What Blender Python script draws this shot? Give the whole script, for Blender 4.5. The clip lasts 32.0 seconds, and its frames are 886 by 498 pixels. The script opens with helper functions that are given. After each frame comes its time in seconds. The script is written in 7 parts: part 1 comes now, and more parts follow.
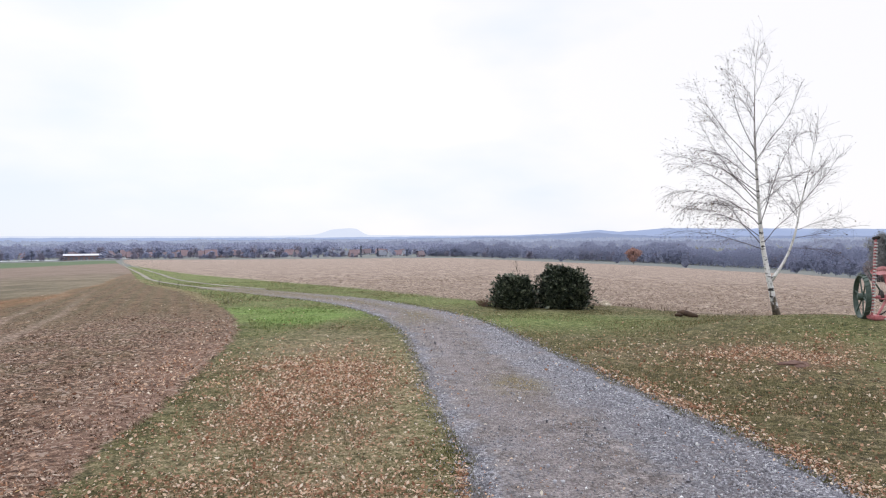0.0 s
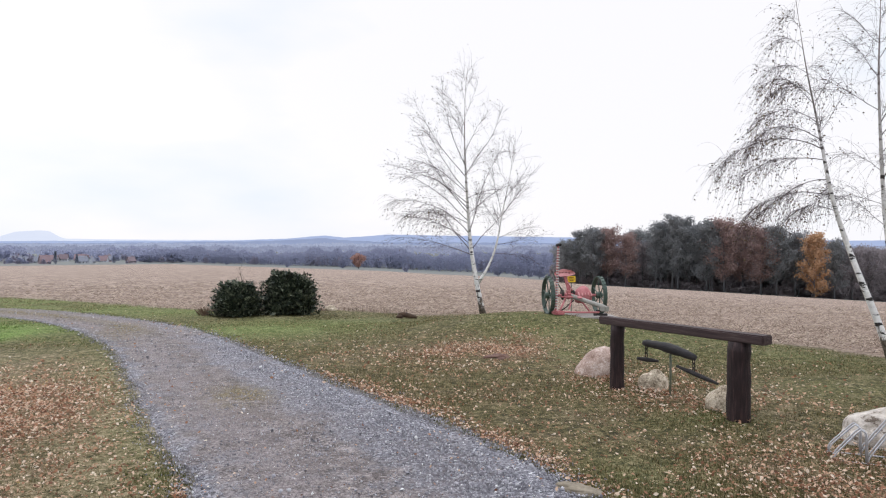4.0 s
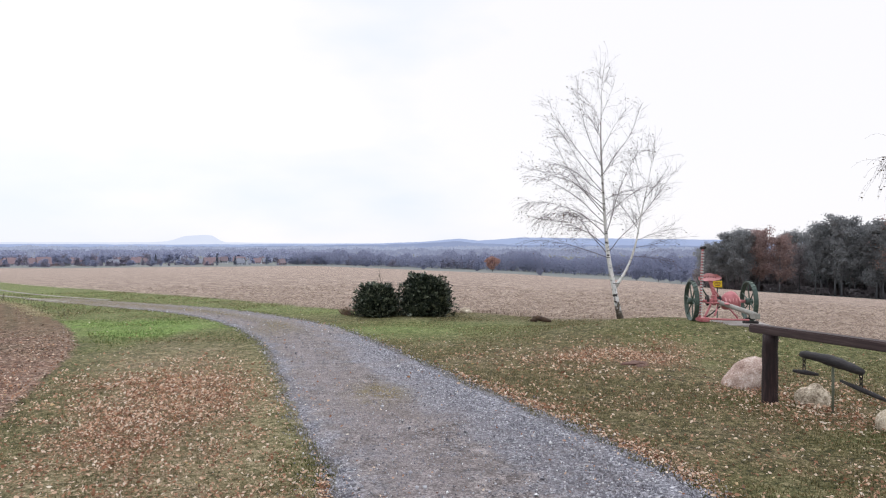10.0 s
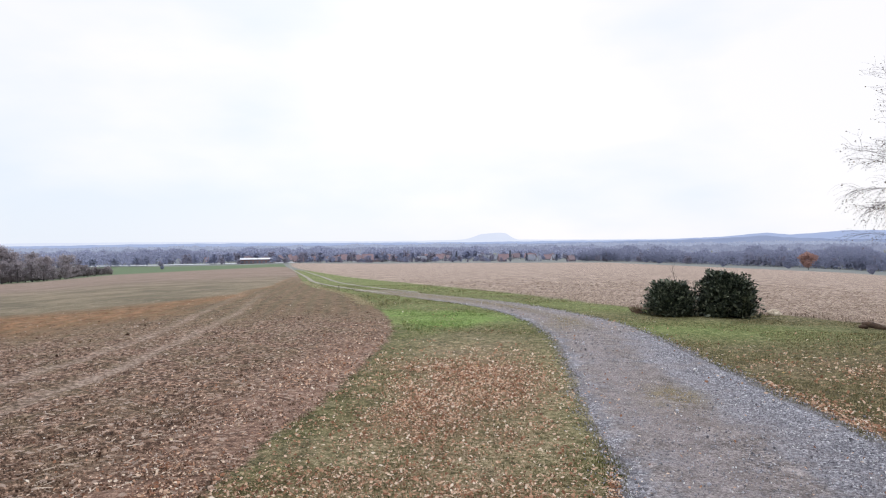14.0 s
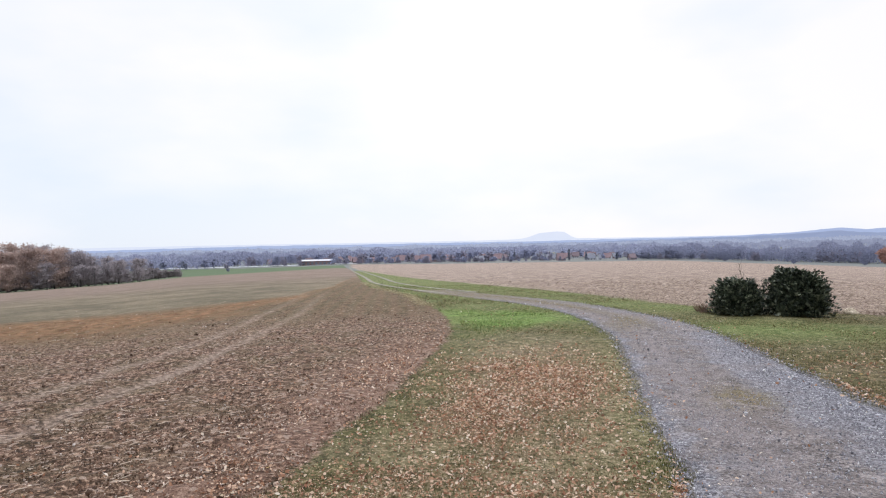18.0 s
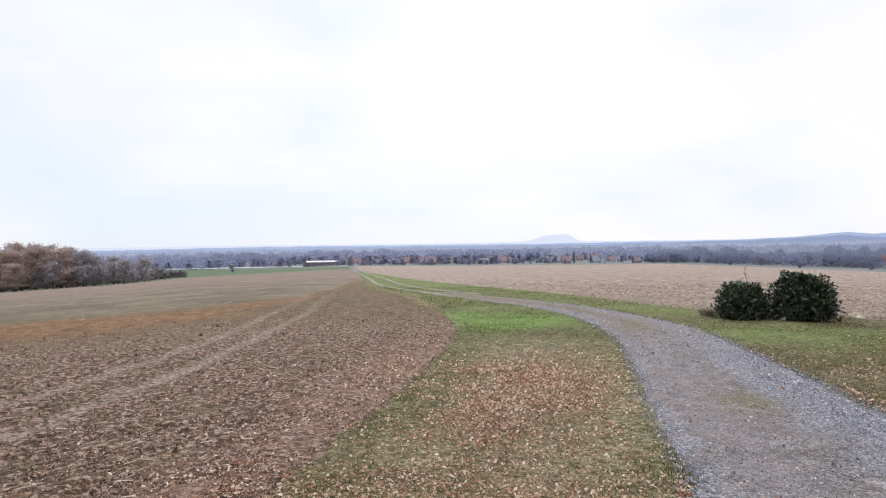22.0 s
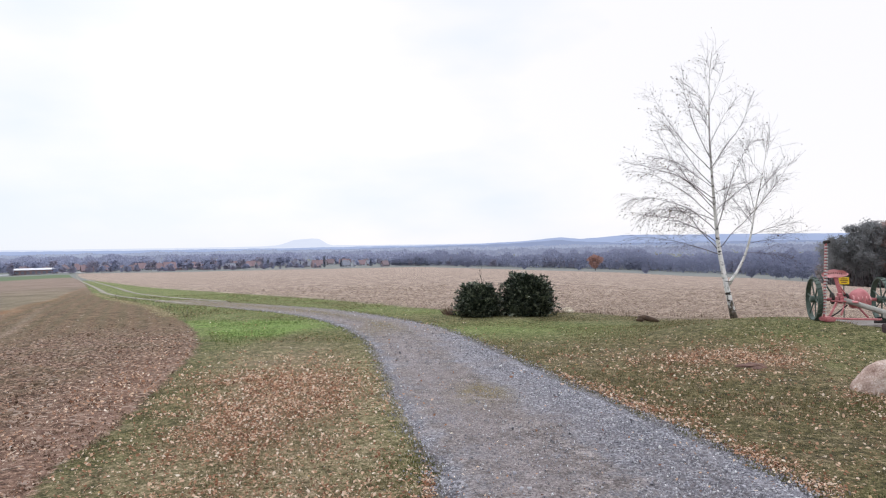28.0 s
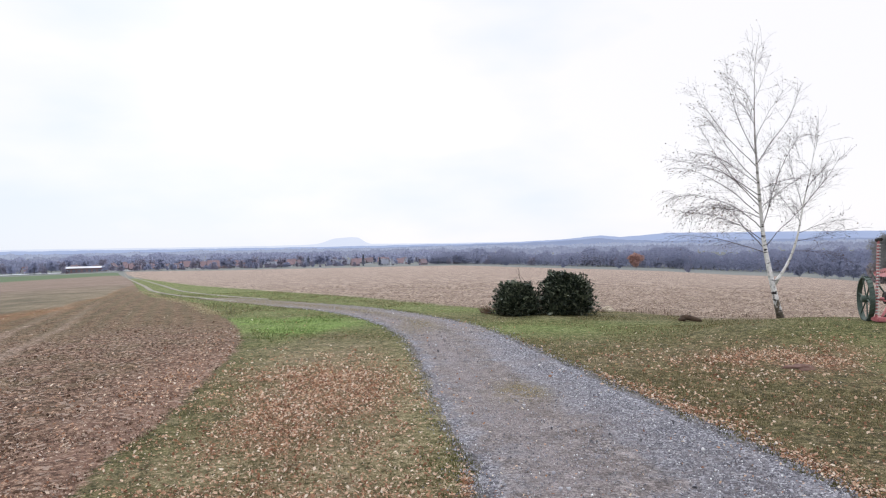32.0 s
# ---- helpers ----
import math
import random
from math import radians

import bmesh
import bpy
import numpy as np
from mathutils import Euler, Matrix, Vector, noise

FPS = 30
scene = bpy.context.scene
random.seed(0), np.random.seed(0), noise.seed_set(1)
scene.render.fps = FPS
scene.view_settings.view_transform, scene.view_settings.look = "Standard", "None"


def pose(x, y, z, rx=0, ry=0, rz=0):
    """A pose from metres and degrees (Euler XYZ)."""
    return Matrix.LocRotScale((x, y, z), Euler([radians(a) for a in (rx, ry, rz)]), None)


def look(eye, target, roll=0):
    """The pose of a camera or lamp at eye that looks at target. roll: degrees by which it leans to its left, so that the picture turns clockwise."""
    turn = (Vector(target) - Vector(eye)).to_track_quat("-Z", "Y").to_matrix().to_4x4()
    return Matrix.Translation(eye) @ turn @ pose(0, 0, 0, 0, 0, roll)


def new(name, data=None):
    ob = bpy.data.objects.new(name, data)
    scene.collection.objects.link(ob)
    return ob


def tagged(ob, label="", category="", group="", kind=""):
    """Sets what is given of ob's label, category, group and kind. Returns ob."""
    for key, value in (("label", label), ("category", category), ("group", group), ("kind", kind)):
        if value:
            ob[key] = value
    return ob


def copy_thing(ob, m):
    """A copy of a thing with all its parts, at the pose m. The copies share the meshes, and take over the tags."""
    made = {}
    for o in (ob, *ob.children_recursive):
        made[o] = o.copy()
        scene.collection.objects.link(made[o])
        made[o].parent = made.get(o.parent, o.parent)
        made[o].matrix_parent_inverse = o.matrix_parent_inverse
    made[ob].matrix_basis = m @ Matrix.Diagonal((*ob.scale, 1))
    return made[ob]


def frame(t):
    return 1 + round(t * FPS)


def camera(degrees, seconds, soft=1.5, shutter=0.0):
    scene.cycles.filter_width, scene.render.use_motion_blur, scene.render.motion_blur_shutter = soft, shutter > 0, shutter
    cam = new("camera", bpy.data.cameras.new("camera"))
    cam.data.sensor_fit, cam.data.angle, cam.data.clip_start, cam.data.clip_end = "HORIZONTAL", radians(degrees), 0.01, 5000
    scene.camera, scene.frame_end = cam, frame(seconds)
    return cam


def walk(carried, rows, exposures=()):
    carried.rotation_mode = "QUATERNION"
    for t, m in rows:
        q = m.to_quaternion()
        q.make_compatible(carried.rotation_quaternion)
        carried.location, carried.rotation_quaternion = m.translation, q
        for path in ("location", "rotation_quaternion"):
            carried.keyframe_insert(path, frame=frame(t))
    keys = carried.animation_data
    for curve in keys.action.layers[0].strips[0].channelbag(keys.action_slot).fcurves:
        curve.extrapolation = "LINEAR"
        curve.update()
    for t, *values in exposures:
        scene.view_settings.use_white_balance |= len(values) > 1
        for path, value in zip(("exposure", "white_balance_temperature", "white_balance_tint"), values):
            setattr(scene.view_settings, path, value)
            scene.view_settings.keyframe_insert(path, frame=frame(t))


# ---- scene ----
# ---------------------------------------------------------------- camera: one person turning on the spot
EYE = 1.75
cam = camera(67.16, 32.0, soft=1.15)
TURNS = [  # seconds, yaw, pitch, roll
    (0.0, 1.00, -1.13, 0.25),   (0.5, -5.86, -0.89, 0.34),   (1.0, -9.81, -0.79, -0.10),   (1.5, -12.86, -0.79, -0.16),
    (2.0, -14.67, -0.80, -0.15),   (2.5, -16.57, -0.73, -0.16),   (3.0, -18.37, -0.75, -0.15),   (3.5, -20.40, -0.75, -0.20),
    (4.0, -22.16, -0.67, -0.21),   (4.5, -23.86, -0.64, -0.18),   (6.5, -27.17, -0.35, -0.19),   (7.0, -27.01, -0.27, -0.16),
    (7.5, -26.66, -0.18, -0.18),   (8.0, -26.35, -0.14, -0.08),   (8.5, -25.48, -0.00, 0.01),   (9.0, -21.56, 0.03, -0.01),
    (9.5, -16.53, -0.29, -0.05),   (10.0, -10.70, -0.45, -0.10),   (10.5, -7.33, -0.44, 0.02),   (11.0, -4.23, -0.54, 0.00),
    (11.5, -1.73, -0.67, 0.02),   (12.0, 0.82, -0.66, 0.13),   (12.5, 4.23, -0.56, 0.34),   (13.0, 8.46, -0.80, 0.22),
    (13.5, 11.61, -0.72, 0.24),   (14.0, 13.74, -0.67, 0.50),   (14.5, 15.17, -0.62, 0.78),   (15.0, 16.53, -0.47, 0.90),
    (15.5, 17.76, -0.44, 1.16),   (17.5, 18.68, -0.58, 1.22),   (18.0, 18.68, -0.60, 1.23),   (18.5, 18.79, -0.51, 1.20),
    (19.0, 18.89, -0.49, 1.15),   (19.5, 18.88, -0.56, 1.14),   (20.0, 19.18, -0.51, 1.09),   (20.5, 20.15, -0.61, 0.96),
    (21.0, 20.28, -0.48, 1.02),   (21.5, 19.94, -0.43, 0.83),   (22.0, 19.08, -0.42, 0.87),   (22.5, 18.31, -0.24, 1.05),
    (23.0, 16.75, -0.35, 1.11),   (23.5, 14.33, -0.30, 1.18),   (24.0, 11.94, -0.31, 1.03),   (24.5, 9.72, -0.34, 1.08),
    (25.0, 8.19, -0.34, 1.21),   (25.5, 6.32, -0.38, 1.32),   (27.5, -0.61, -0.35, 1.06),   (28.0, -2.11, -0.39, 0.94),
    (28.5, -3.44, -0.40, 0.87),   (29.0, -4.48, -0.58, 0.84),   (29.5, -5.79, -0.59, 0.71),   (30.0, -6.82, -0.52, 0.77),
    (30.5, -6.31, -0.44, 0.73),   (31.0, -4.86, -0.45, 0.77),   (31.5, -1.43, -0.45, 1.06),   (32.0, 1.16, -0.47, 1.03),
]
walk(cam, [(t, pose(0, 0, EYE, 90 + pitch, roll, yaw)) for t, yaw, pitch, roll in TURNS],
     [(0.0, 0.0, 6350, 14), (32.0, 0.0, 6350, 14)])

# ---------------------------------------------------------------- overcast daylight
world = bpy.data.worlds.new("overcast_sky")
world.use_nodes = True
scene.world = world
wt = world.node_tree
wt.nodes.clear()
w_out = wt.nodes.new("ShaderNodeOutputWorld")
w_bg = wt.nodes.new("ShaderNodeBackground")
w_bg.inputs["Strength"].default_value = 0.1
w_sky = wt.nodes.new("ShaderNodeTexSky")
w_sky.sky_type = "NISHITA"
w_sky.sun_disc = False
w_sky.sun_elevation = radians(24)
w_sky.sun_rotation = radians(-20)
w_co = wt.nodes.new("ShaderNodeTexCoord")
w_map = wt.nodes.new("ShaderNodeMapping")
w_map.inputs["Scale"].default_value = (1.0, 1.0, 2.6)
w_noise = wt.nodes.new("ShaderNodeTexNoise")
w_noise.inputs["Scale"].default_value = 1.7
w_noise.inputs["Detail"].default_value = 5.0
w_noise.inputs["Roughness"].default_value = 0.48
w_ramp = wt.nodes.new("ShaderNodeValToRGB")
w_ramp.color_ramp.elements[0].position, w_ramp.color_ramp.elements[0].color = 0.43, (0.785, 0.878, 0.955, 1)
w_ramp.color_ramp.elements[1].position, w_ramp.color_ramp.elements[1].color = 0.64, (1.0, 1.0, 1.0, 1)
w_sep = wt.nodes.new("ShaderNodeSeparateXYZ")
w_zen = wt.nodes.new("ShaderNodeMapRange")  # an overcast sky is brightest overhead
w_zen.inputs["From Min"].default_value, w_zen.inputs["From Max"].default_value = 0.36, 0.95
w_zen.inputs["To Min"].default_value, w_zen.inputs["To Max"].default_value = 10.1, 26.0
w_mul = wt.nodes.new("ShaderNodeVectorMath")
w_mul.operation = "SCALE"
w_dot = wt.nodes.new("ShaderNodeVectorMath")  # thinner cloud towards the hidden sun
w_dot.operation = "DOT_PRODUCT"
w_dot.inputs[1].default_value = (math.sin(radians(50)), math.cos(radians(50)), 0.15)
w_thin = wt.nodes.new("ShaderNodeMapRange")
w_thin.interpolation_type = "SMOOTHSTEP"
w_thin.inputs["From Min"].default_value, w_thin.inputs["From Max"].default_value = 0.70, 0.95
w_thin.inputs["To Min"].default_value, w_thin.inputs["To Max"].default_value = 0.0, 0.22
w_add = wt.nodes.new("ShaderNodeMath")
w_mix = wt.nodes.new("ShaderNodeMix")
w_mix.data_type = "RGBA"
w_mix.inputs[0].default_value = 0.95
for a, b in ((w_co.outputs["Generated"], w_map.inputs["Vector"]), (w_map.outputs["Vector"], w_noise.inputs["Vector"]),
             (w_co.outputs["Generated"], w_dot.inputs[0]), (w_dot.outputs["Value"], w_thin.inputs["Value"]), (w_noise.outputs["Fac"], w_add.inputs[0]),
             (w_thin.outputs["Result"], w_add.inputs[1]), (w_add.outputs[0], w_ramp.inputs["Fac"]), (w_co.outputs["Generated"], w_sep.inputs["Vector"]),
             (w_sep.outputs["Z"], w_zen.inputs["Value"]), (w_ramp.outputs["Color"], w_mul.inputs[0]),
             (w_zen.outputs["Result"], w_mul.inputs["Scale"]), (w_sky.outputs["Color"], w_mix.inputs[6]),
             (w_mul.outputs["Vector"], w_mix.inputs[7]), (w_mix.outputs[2], w_bg.inputs["Color"]),
             (w_bg.outputs["Background"], w_out.inputs["Surface"])):
    wt.links.new(a, b)
sun = new("sun", bpy.data.lights.new("sun", "SUN"))
sun.data.energy, sun.data.angle, sun.data.color = 0.6, radians(25), (1.0, 0.97, 0.93)
sun.matrix_world = look((-30, 80, 40), (0, 0, 0))


# ---------------------------------------------------------------- small tools
class Geo:
    """Collects vertices and faces of one mesh."""

    def __init__(self):
        self.v, self.f = [], []

    def add(self, verts, faces):
        n = len(self.v)
        self.v.extend(tuple(p) for p in verts)
        self.f.extend(tuple(i + n for i in q) for q in faces)
        return self

    def tube(self, pts, radii, sides=6, cap=True, closed=False):
        pts = [Vector(p) for p in pts]
        if not hasattr(radii, "__len__"):
            radii = [radii] * len(pts)
        n, rings = len(pts), []
        side = None
        for i, p in enumerate(pts):
            if closed:
                d = pts[(i + 1) % n] - pts[i - 1]
            else:
                d = pts[min(i + 1, n - 1)] - pts[max(i - 1, 0)]
            d.normalize()
            if side is None:
                side = d.orthogonal().normalized()
            side = (side - d * side.dot(d)).normalized()
            up = d.cross(side)
            rings.append([p + float(radii[i]) * (math.cos(a) * side + math.sin(a) * up) for a in [2 * math.pi * k / sides for k in range(sides)]])
        faces = []
        for i in range(n if closed else n - 1):
            j = (i + 1) % n
            for k in range(sides):
                m = (k + 1) % sides
                faces.append((i * sides + k, i * sides + m, j * sides + m, j * sides + k))
        if cap and not closed:
            faces.append(tuple(reversed(range(sides))))
            faces.append(tuple((n - 1) * sides + k for k in range(sides)))
        return self.add([p for r in rings for p in r], faces)

    def box(self, size, m=Matrix(), bevel=0.0, jitter=0.0):
        bm = bmesh.new()
        bmesh.ops.create_cube(bm, size=1.0)
        for q in bm.verts:
            q.co = Vector((q.co.x * size[0], q.co.y * size[1], q.co.z * size[2]))
        if bevel:
            bmesh.ops.bevel(bm, geom=bm.edges[:], offset=bevel, segments=2, affect="EDGES")
        return self.take(bm, m, jitter)

    def take(self, bm, m=Matrix(), jitter=0.0):
        bm.verts.index_update()
        vs = [m @ q.co for q in bm.verts]
        if jitter:
            vs = [p + jitter * noise.noise_vector(p * 4.0) for p in vs]
        self.add(vs, [[q.index for q in g.verts] for g in bm.faces])
        bm.free()
        return self

    def stone(self, size, m=Matrix(), seed=0.0, rough=0.22, detail=3):
        bm = bmesh.new()
        bmesh.ops.create_icosphere(bm, subdivisions=detail, radius=1.0)
        for q in bm.verts:
            p = q.co.copy()
            n1 = noise.noise(p * 1.1 + Vector((seed, 0, 0))) * rough * 1.6 + noise.noise(p * 2.6 + Vector((0, seed, 0))) * rough * 0.7
            n1 += noise.noise(p * 7 + Vector((0, 0, seed))) * rough * 0.22
            p *= 1 + n1
            p.z = max(p.z, -0.55)
            q.co = Vector((p.x * size[0] / 2, p.y * size[1] / 2, (p.z + 0.45) * size[2] / 1.45))
        return self.take(bm, m)


def mesh_of(name, geo, material, smooth=False):
    me = bpy.data.meshes.new(name)
    me.from_pydata(geo.v, [], geo.f)
    if smooth:
        me.polygons.foreach_set("use_smooth", [True] * len(me.polygons))
    if material:
        me.materials.append(material)
    me.update()
    return me


def np_mesh(name, verts, faces, material, smooth=False):
    """A mesh from arrays: verts (n, 3), faces (m, 3) or (m, 4)."""
    me = bpy.data.meshes.new(name)
    m, k = faces.shape
    me.vertices.add(len(verts))
    me.vertices.foreach_set("co", np.ascontiguousarray(verts, dtype=np.float32).ravel())
    me.loops.add(m * k)
    me.loops.foreach_set("vertex_index", np.ascontiguousarray(faces, dtype=np.int32).ravel())
    me.polygons.add(m)
    me.polygons.foreach_set("loop_start", np.arange(0, m * k, k, dtype=np.int32))
    if smooth:
        me.polygons.foreach_set("use_smooth", np.ones(m, dtype=bool))
    me.update(calc_edges=True)
    me.validate()
    if material:
        me.materials.append(material)
    return me


def part(name, geo, material, parent, label="", smooth=False):
    ob = new(name, mesh_of(name, geo, material, smooth))
    ob.parent = parent
    return tagged(ob, label) if label else ob


def thing(name, m, label, category, group="", kind=""):
    """An empty at the base of a thing; its parts hang under it."""
    ob = new(name)
    ob.empty_display_size = 0.2
    ob.matrix_world = m
    return tagged(ob, label, category, group, kind)


# ---------------------------------------------------------------- the lie of the land
SLOPE_AZ = [-180, -90, -60, -52, -45, -40, -28, -19, 0, 9, 17, 22, 27, 36, 50, 60, 90, 180]
SLOPE = [0.03, 0.045, 0.052, 0.0499, 0.0449, 0.0379, 0.031, 0.0345, 0.0346, 0.0402, 0.0439, 0.0490, 0.0515, 0.0605, 0.0699, 0.0743, 0.06, 0.03]


def land(x, y):
    """Height of the ground: nearly level round the lawn, then falling to the valley; a low mound under the mower."""
    x, y = np.asarray(x, float), np.asarray(y, float)
    r = np.hypot(x, y)
    s = np.interp(np.degrees(np.arctan2(x, y)), SLOPE_AZ, SLOPE)
    g = 0.008 * r + (s - 0.008) * (r - 20 * (1 - np.exp(-r / 20)))
    g = g / (1 + (g / 24.5) ** 4) ** 0.25
    bump = 0.47 * np.exp(-(((x - 7.9) / 3.1) ** 2 + ((y - 12.9) / 2.7) ** 2) ** 1.3)
    bump += 0.07 * np.exp(-(((x - 4.9) / 1.1) ** 2 + ((y - 10.0) / 0.9) ** 2))
    return bump - g


def gz(x, y):
    return float(land(x, y))


def spot(az, r):
    """Plan position at a bearing (degrees right of straight ahead) and a distance."""
    return r * math.sin(radians(az)), r * math.cos(radians(az))


def smooth_line(pts, n):
    """A Catmull-Rom curve through plan points."""
    p = np.array([pts[0]] + list(pts) + [pts[-1]], float)
    out = []
    for i in range(1, len(p) - 2):
        for t in np.linspace(0, 1, n, endpoint=False):
            a, b, c, d = p[i - 1], p[i], p[i + 1], p[i + 2]
            out.append(0.5 * (2 * b + (c - a) * t + (2 * a - 5 * b + 4 * c - d) * t * t + (3 * b - a - 3 * c + d) * t ** 3))
    out.append(p[-2])
    return np.array(out)


def side_of(px, py, poly):
    """Signed distance to a closed plan outline, negative inside."""
    poly = np.asarray(poly, float)
    d2, inside = np.full(px.shape, 1e18), np.zeros(px.shape, bool)
    for (ax, ay), (bx, by) in zip(poly, np.roll(poly, -1, axis=0)):
        ex, ey = bx - ax, by - ay
        t = np.clip(((px - ax) * ex + (py - ay) * ey) / (ex * ex + ey * ey + 1e-12), 0, 1)
        d2 = np.minimum(d2, (px - ax - t * ex) ** 2 + (py - ay - t * ey) ** 2)
        cross = ((ay > py) != (by > py)) & (px < (bx - ax) * (py - ay) / (by - ay + 1e-12) + ax)
        inside ^= cross
    return np.where(inside, -1, 1) * np.sqrt(d2)


def line_far(px, py, line):
    """Distance to an open plan line."""
    d2 = np.full(px.shape, 1e18)
    for (ax, ay), (bx, by) in zip(line[:-1], line[1:]):
        ex, ey = bx - ax, by - ay
        t = np.clip(((px - ax) * ex + (py - ay) * ey) / (ex * ex + ey * ey + 1e-12), 0, 1)
        d2 = np.minimum(d2, (px - ax - t * ex) ** 2 + (py - ay - t * ey) ** 2)
    return np.sqrt(d2)


def grain(x, y, scale, seed=0):
    """Smooth value noise in the plan, 0 to 1."""
    x, y = np.asarray(x) / scale, np.asarray(y) / scale
    ix, iy = np.floor(x).astype(np.int64), np.floor(y).astype(np.int64)
    fx, fy = x - ix, y - iy
    fx, fy = fx * fx * (3 - 2 * fx), fy * fy * (3 - 2 * fy)

    def h(a, b):
        n = (a * 374761393 + b * 668265263 + seed * 974634777) & 0x7FFFFFFF
        n = ((n ^ (n >> 13)) * 1274126177) & 0x7FFFFFFF
        return ((n ^ (n >> 16)) & 0xFFFF) / 65535.0

    return (h(ix, iy) * (1 - fx) + h(ix + 1, iy) * fx) * (1 - fy) + (h(ix, iy + 1) * (1 - fx) + h(ix + 1, iy + 1) * fx) * fy


ROAD_L = smooth_line([(1.2, -45), (0.2, -6), (0.12, 0), (0.1, 4.7), (-0.02, 5.9), (-0.27, 7.4), (-0.66, 10.7), (-1.32, 14.6), (-2.8, 18.9), (-4.9, 22.6), (-7.0, 25.2), (-9.7, 28.6), (-12.9, 32.6)], 8)
ROAD_R = smooth_line([(4.0, -45), (3.0, -6), (2.95, 0), (2.8, 4.1), (2.6, 6.1), (2.17, 8.1), (1.64, 10.8), (1.05, 13.9), (0.48, 16.4), (-0.36, 18.4), (-1.45, 20.7), (-2.8, 23.0), (-4.3, 25.1), (-7.0, 28.2), (-11.0, 32.9)], 8)
ROAD = np.vstack([ROAD_L, ROAD_R[::-1]])
SOIL = np.vstack([smooth_line([(-3.4, -8), (-2.95, 0), (-2.83, 4.1), (-3.1, 5.9), (-3.36, 7.8), (-3.95, 11.3), (-4.6, 14.0), (-6.0, 17.7), (-8.1, 22.1), (-11.6, 28.6), (-15.2, 34.1), (-23.2, 48.2), (-76.7, 153.2), (-272, 530)], 6),
                  np.array([(-500, 590), (-900, 560), (-900, -300), (-3.4, -300)])])
STUBBLE = np.vstack([smooth_line([(-300, 598), (-116, 234), (-36, 82.5), (-13.8, 45), (-4.1, 30), (-0.2, 23.4), (1.6, 21.4), (4.4, 21.2), (5.8, 19.8), (6.9, 18.6), (8.9, 18.4), (10.6, 15.6), (11.5, 11.6), (12.3, 9.6), (12.6, 8.2), (13.6, 7.0), (17, 3)], 6),
                     np.array([(60, -40), (220, -30)]), np.array([spot(a, r) for a, r in ((60, 180), (50, 175), (36, 172), (33, 235), (27, 310), (22, 332), (17, 382), (9, 482), (0, 620), (-19, 640))])])
TRACK_A = smooth_line([(-5.9, 1.5), (-6.35, 4.4), (-6.65, 6.0), (-7.05, 7.5), (-7.5, 9.2), (-8.3, 11.4), (-9.3, 14.2), (-11.4, 19.3), (-13.7, 24.1), (-21.0, 40), (-28, 55)], 6)
TRACK_B = smooth_line([(-7.2, 2.6), (-7.75, 5.4), (-8.1, 7.0), (-8.45, 8.4), (-8.85, 10.0), (-9.55, 12.1), (-11.3, 16.3), (-14.5, 23.4), (-18.6, 32.6), (-22.3, 40), (-29.2, 55)], 6)


def leaf_cover(x, y):
    """How thickly fallen leaves lie, 0 to 1: drifts along the drive, on the mound's foot and on the verge."""
    road, soil = side_of(x, y, ROAD), side_of(x, y, SOIL)
    clump = 0.18 + 1.9 * np.clip(grain(x, y, 0.9, 5) * 0.45 + grain(x, y, 0.28, 6) * 0.35 + grain(x, y, 0.11, 66) * 0.2 - 0.30, 0, 1)
    left = (x < 0.9) & (soil > -0.6) & (road > 0)
    c = np.where(left, (0.80 + 0.42 * np.exp(-(((x + 1.6 + 0.5 * (grain(x, y, 1.1, 61) - 0.5)) / 1.25) ** 2 + ((y - 8.3) / 1.9) ** 2))) * np.clip((13.0 - y) / 4.0, 0.03, 1) * np.clip(0.25 + soil * 0.8, 0.15, 1) * np.clip(0.15 + road * 0.9, 0.12, 1), 0.0)
    right = (x > 0) & (road > 0)
    near = np.exp(-((road - 0.10) / 0.26) ** 2) * np.clip((10.5 - y) / 3.5, 0.05, 1) * np.clip(0.5 + (y - 4) * 0.45, 0.5, 1.5)
    foot = np.maximum(np.exp(-(((x - 4.9) / 1.4) ** 2 + ((y - 10.3) / 1.15) ** 2)) * 1.8, np.exp(-(((x - 3.9) / 1.8) ** 2 + ((y - 10.9) / 1.6) ** 2)) * 0.45)
    racks = np.exp(-(((x - 5.8) / 2.3) ** 2 + ((y - 3.0) / 1.6) ** 2)) * 0.85
    bench = np.exp(-(((x - 6.2) / 1.3) ** 2 + ((y - 7.0) / 1.6) ** 2)) * 0.65
    lawn = 0.12 * np.clip((16.5 - np.hypot(x, y)) / 6, 0.06, 1)
    c = np.where(right, np.maximum.reduce([near, foot, racks, bench, lawn]), c)
    on_soil = (soil < 0.05) & (soil > -6)
    c = np.where(on_soil, (0.09 * np.clip(1 + soil / 3.6, 0, 1) + 0.26 * np.exp(-((soil + 0.45) / 0.4) ** 2)) * np.clip((18 - y) / 8, 0.1, 1), c)
    c = np.where(road < 0, 0.05 * np.exp(np.minimum(road, 0) / 0.5), c)
    return np.clip(c * clump, 0, 1)


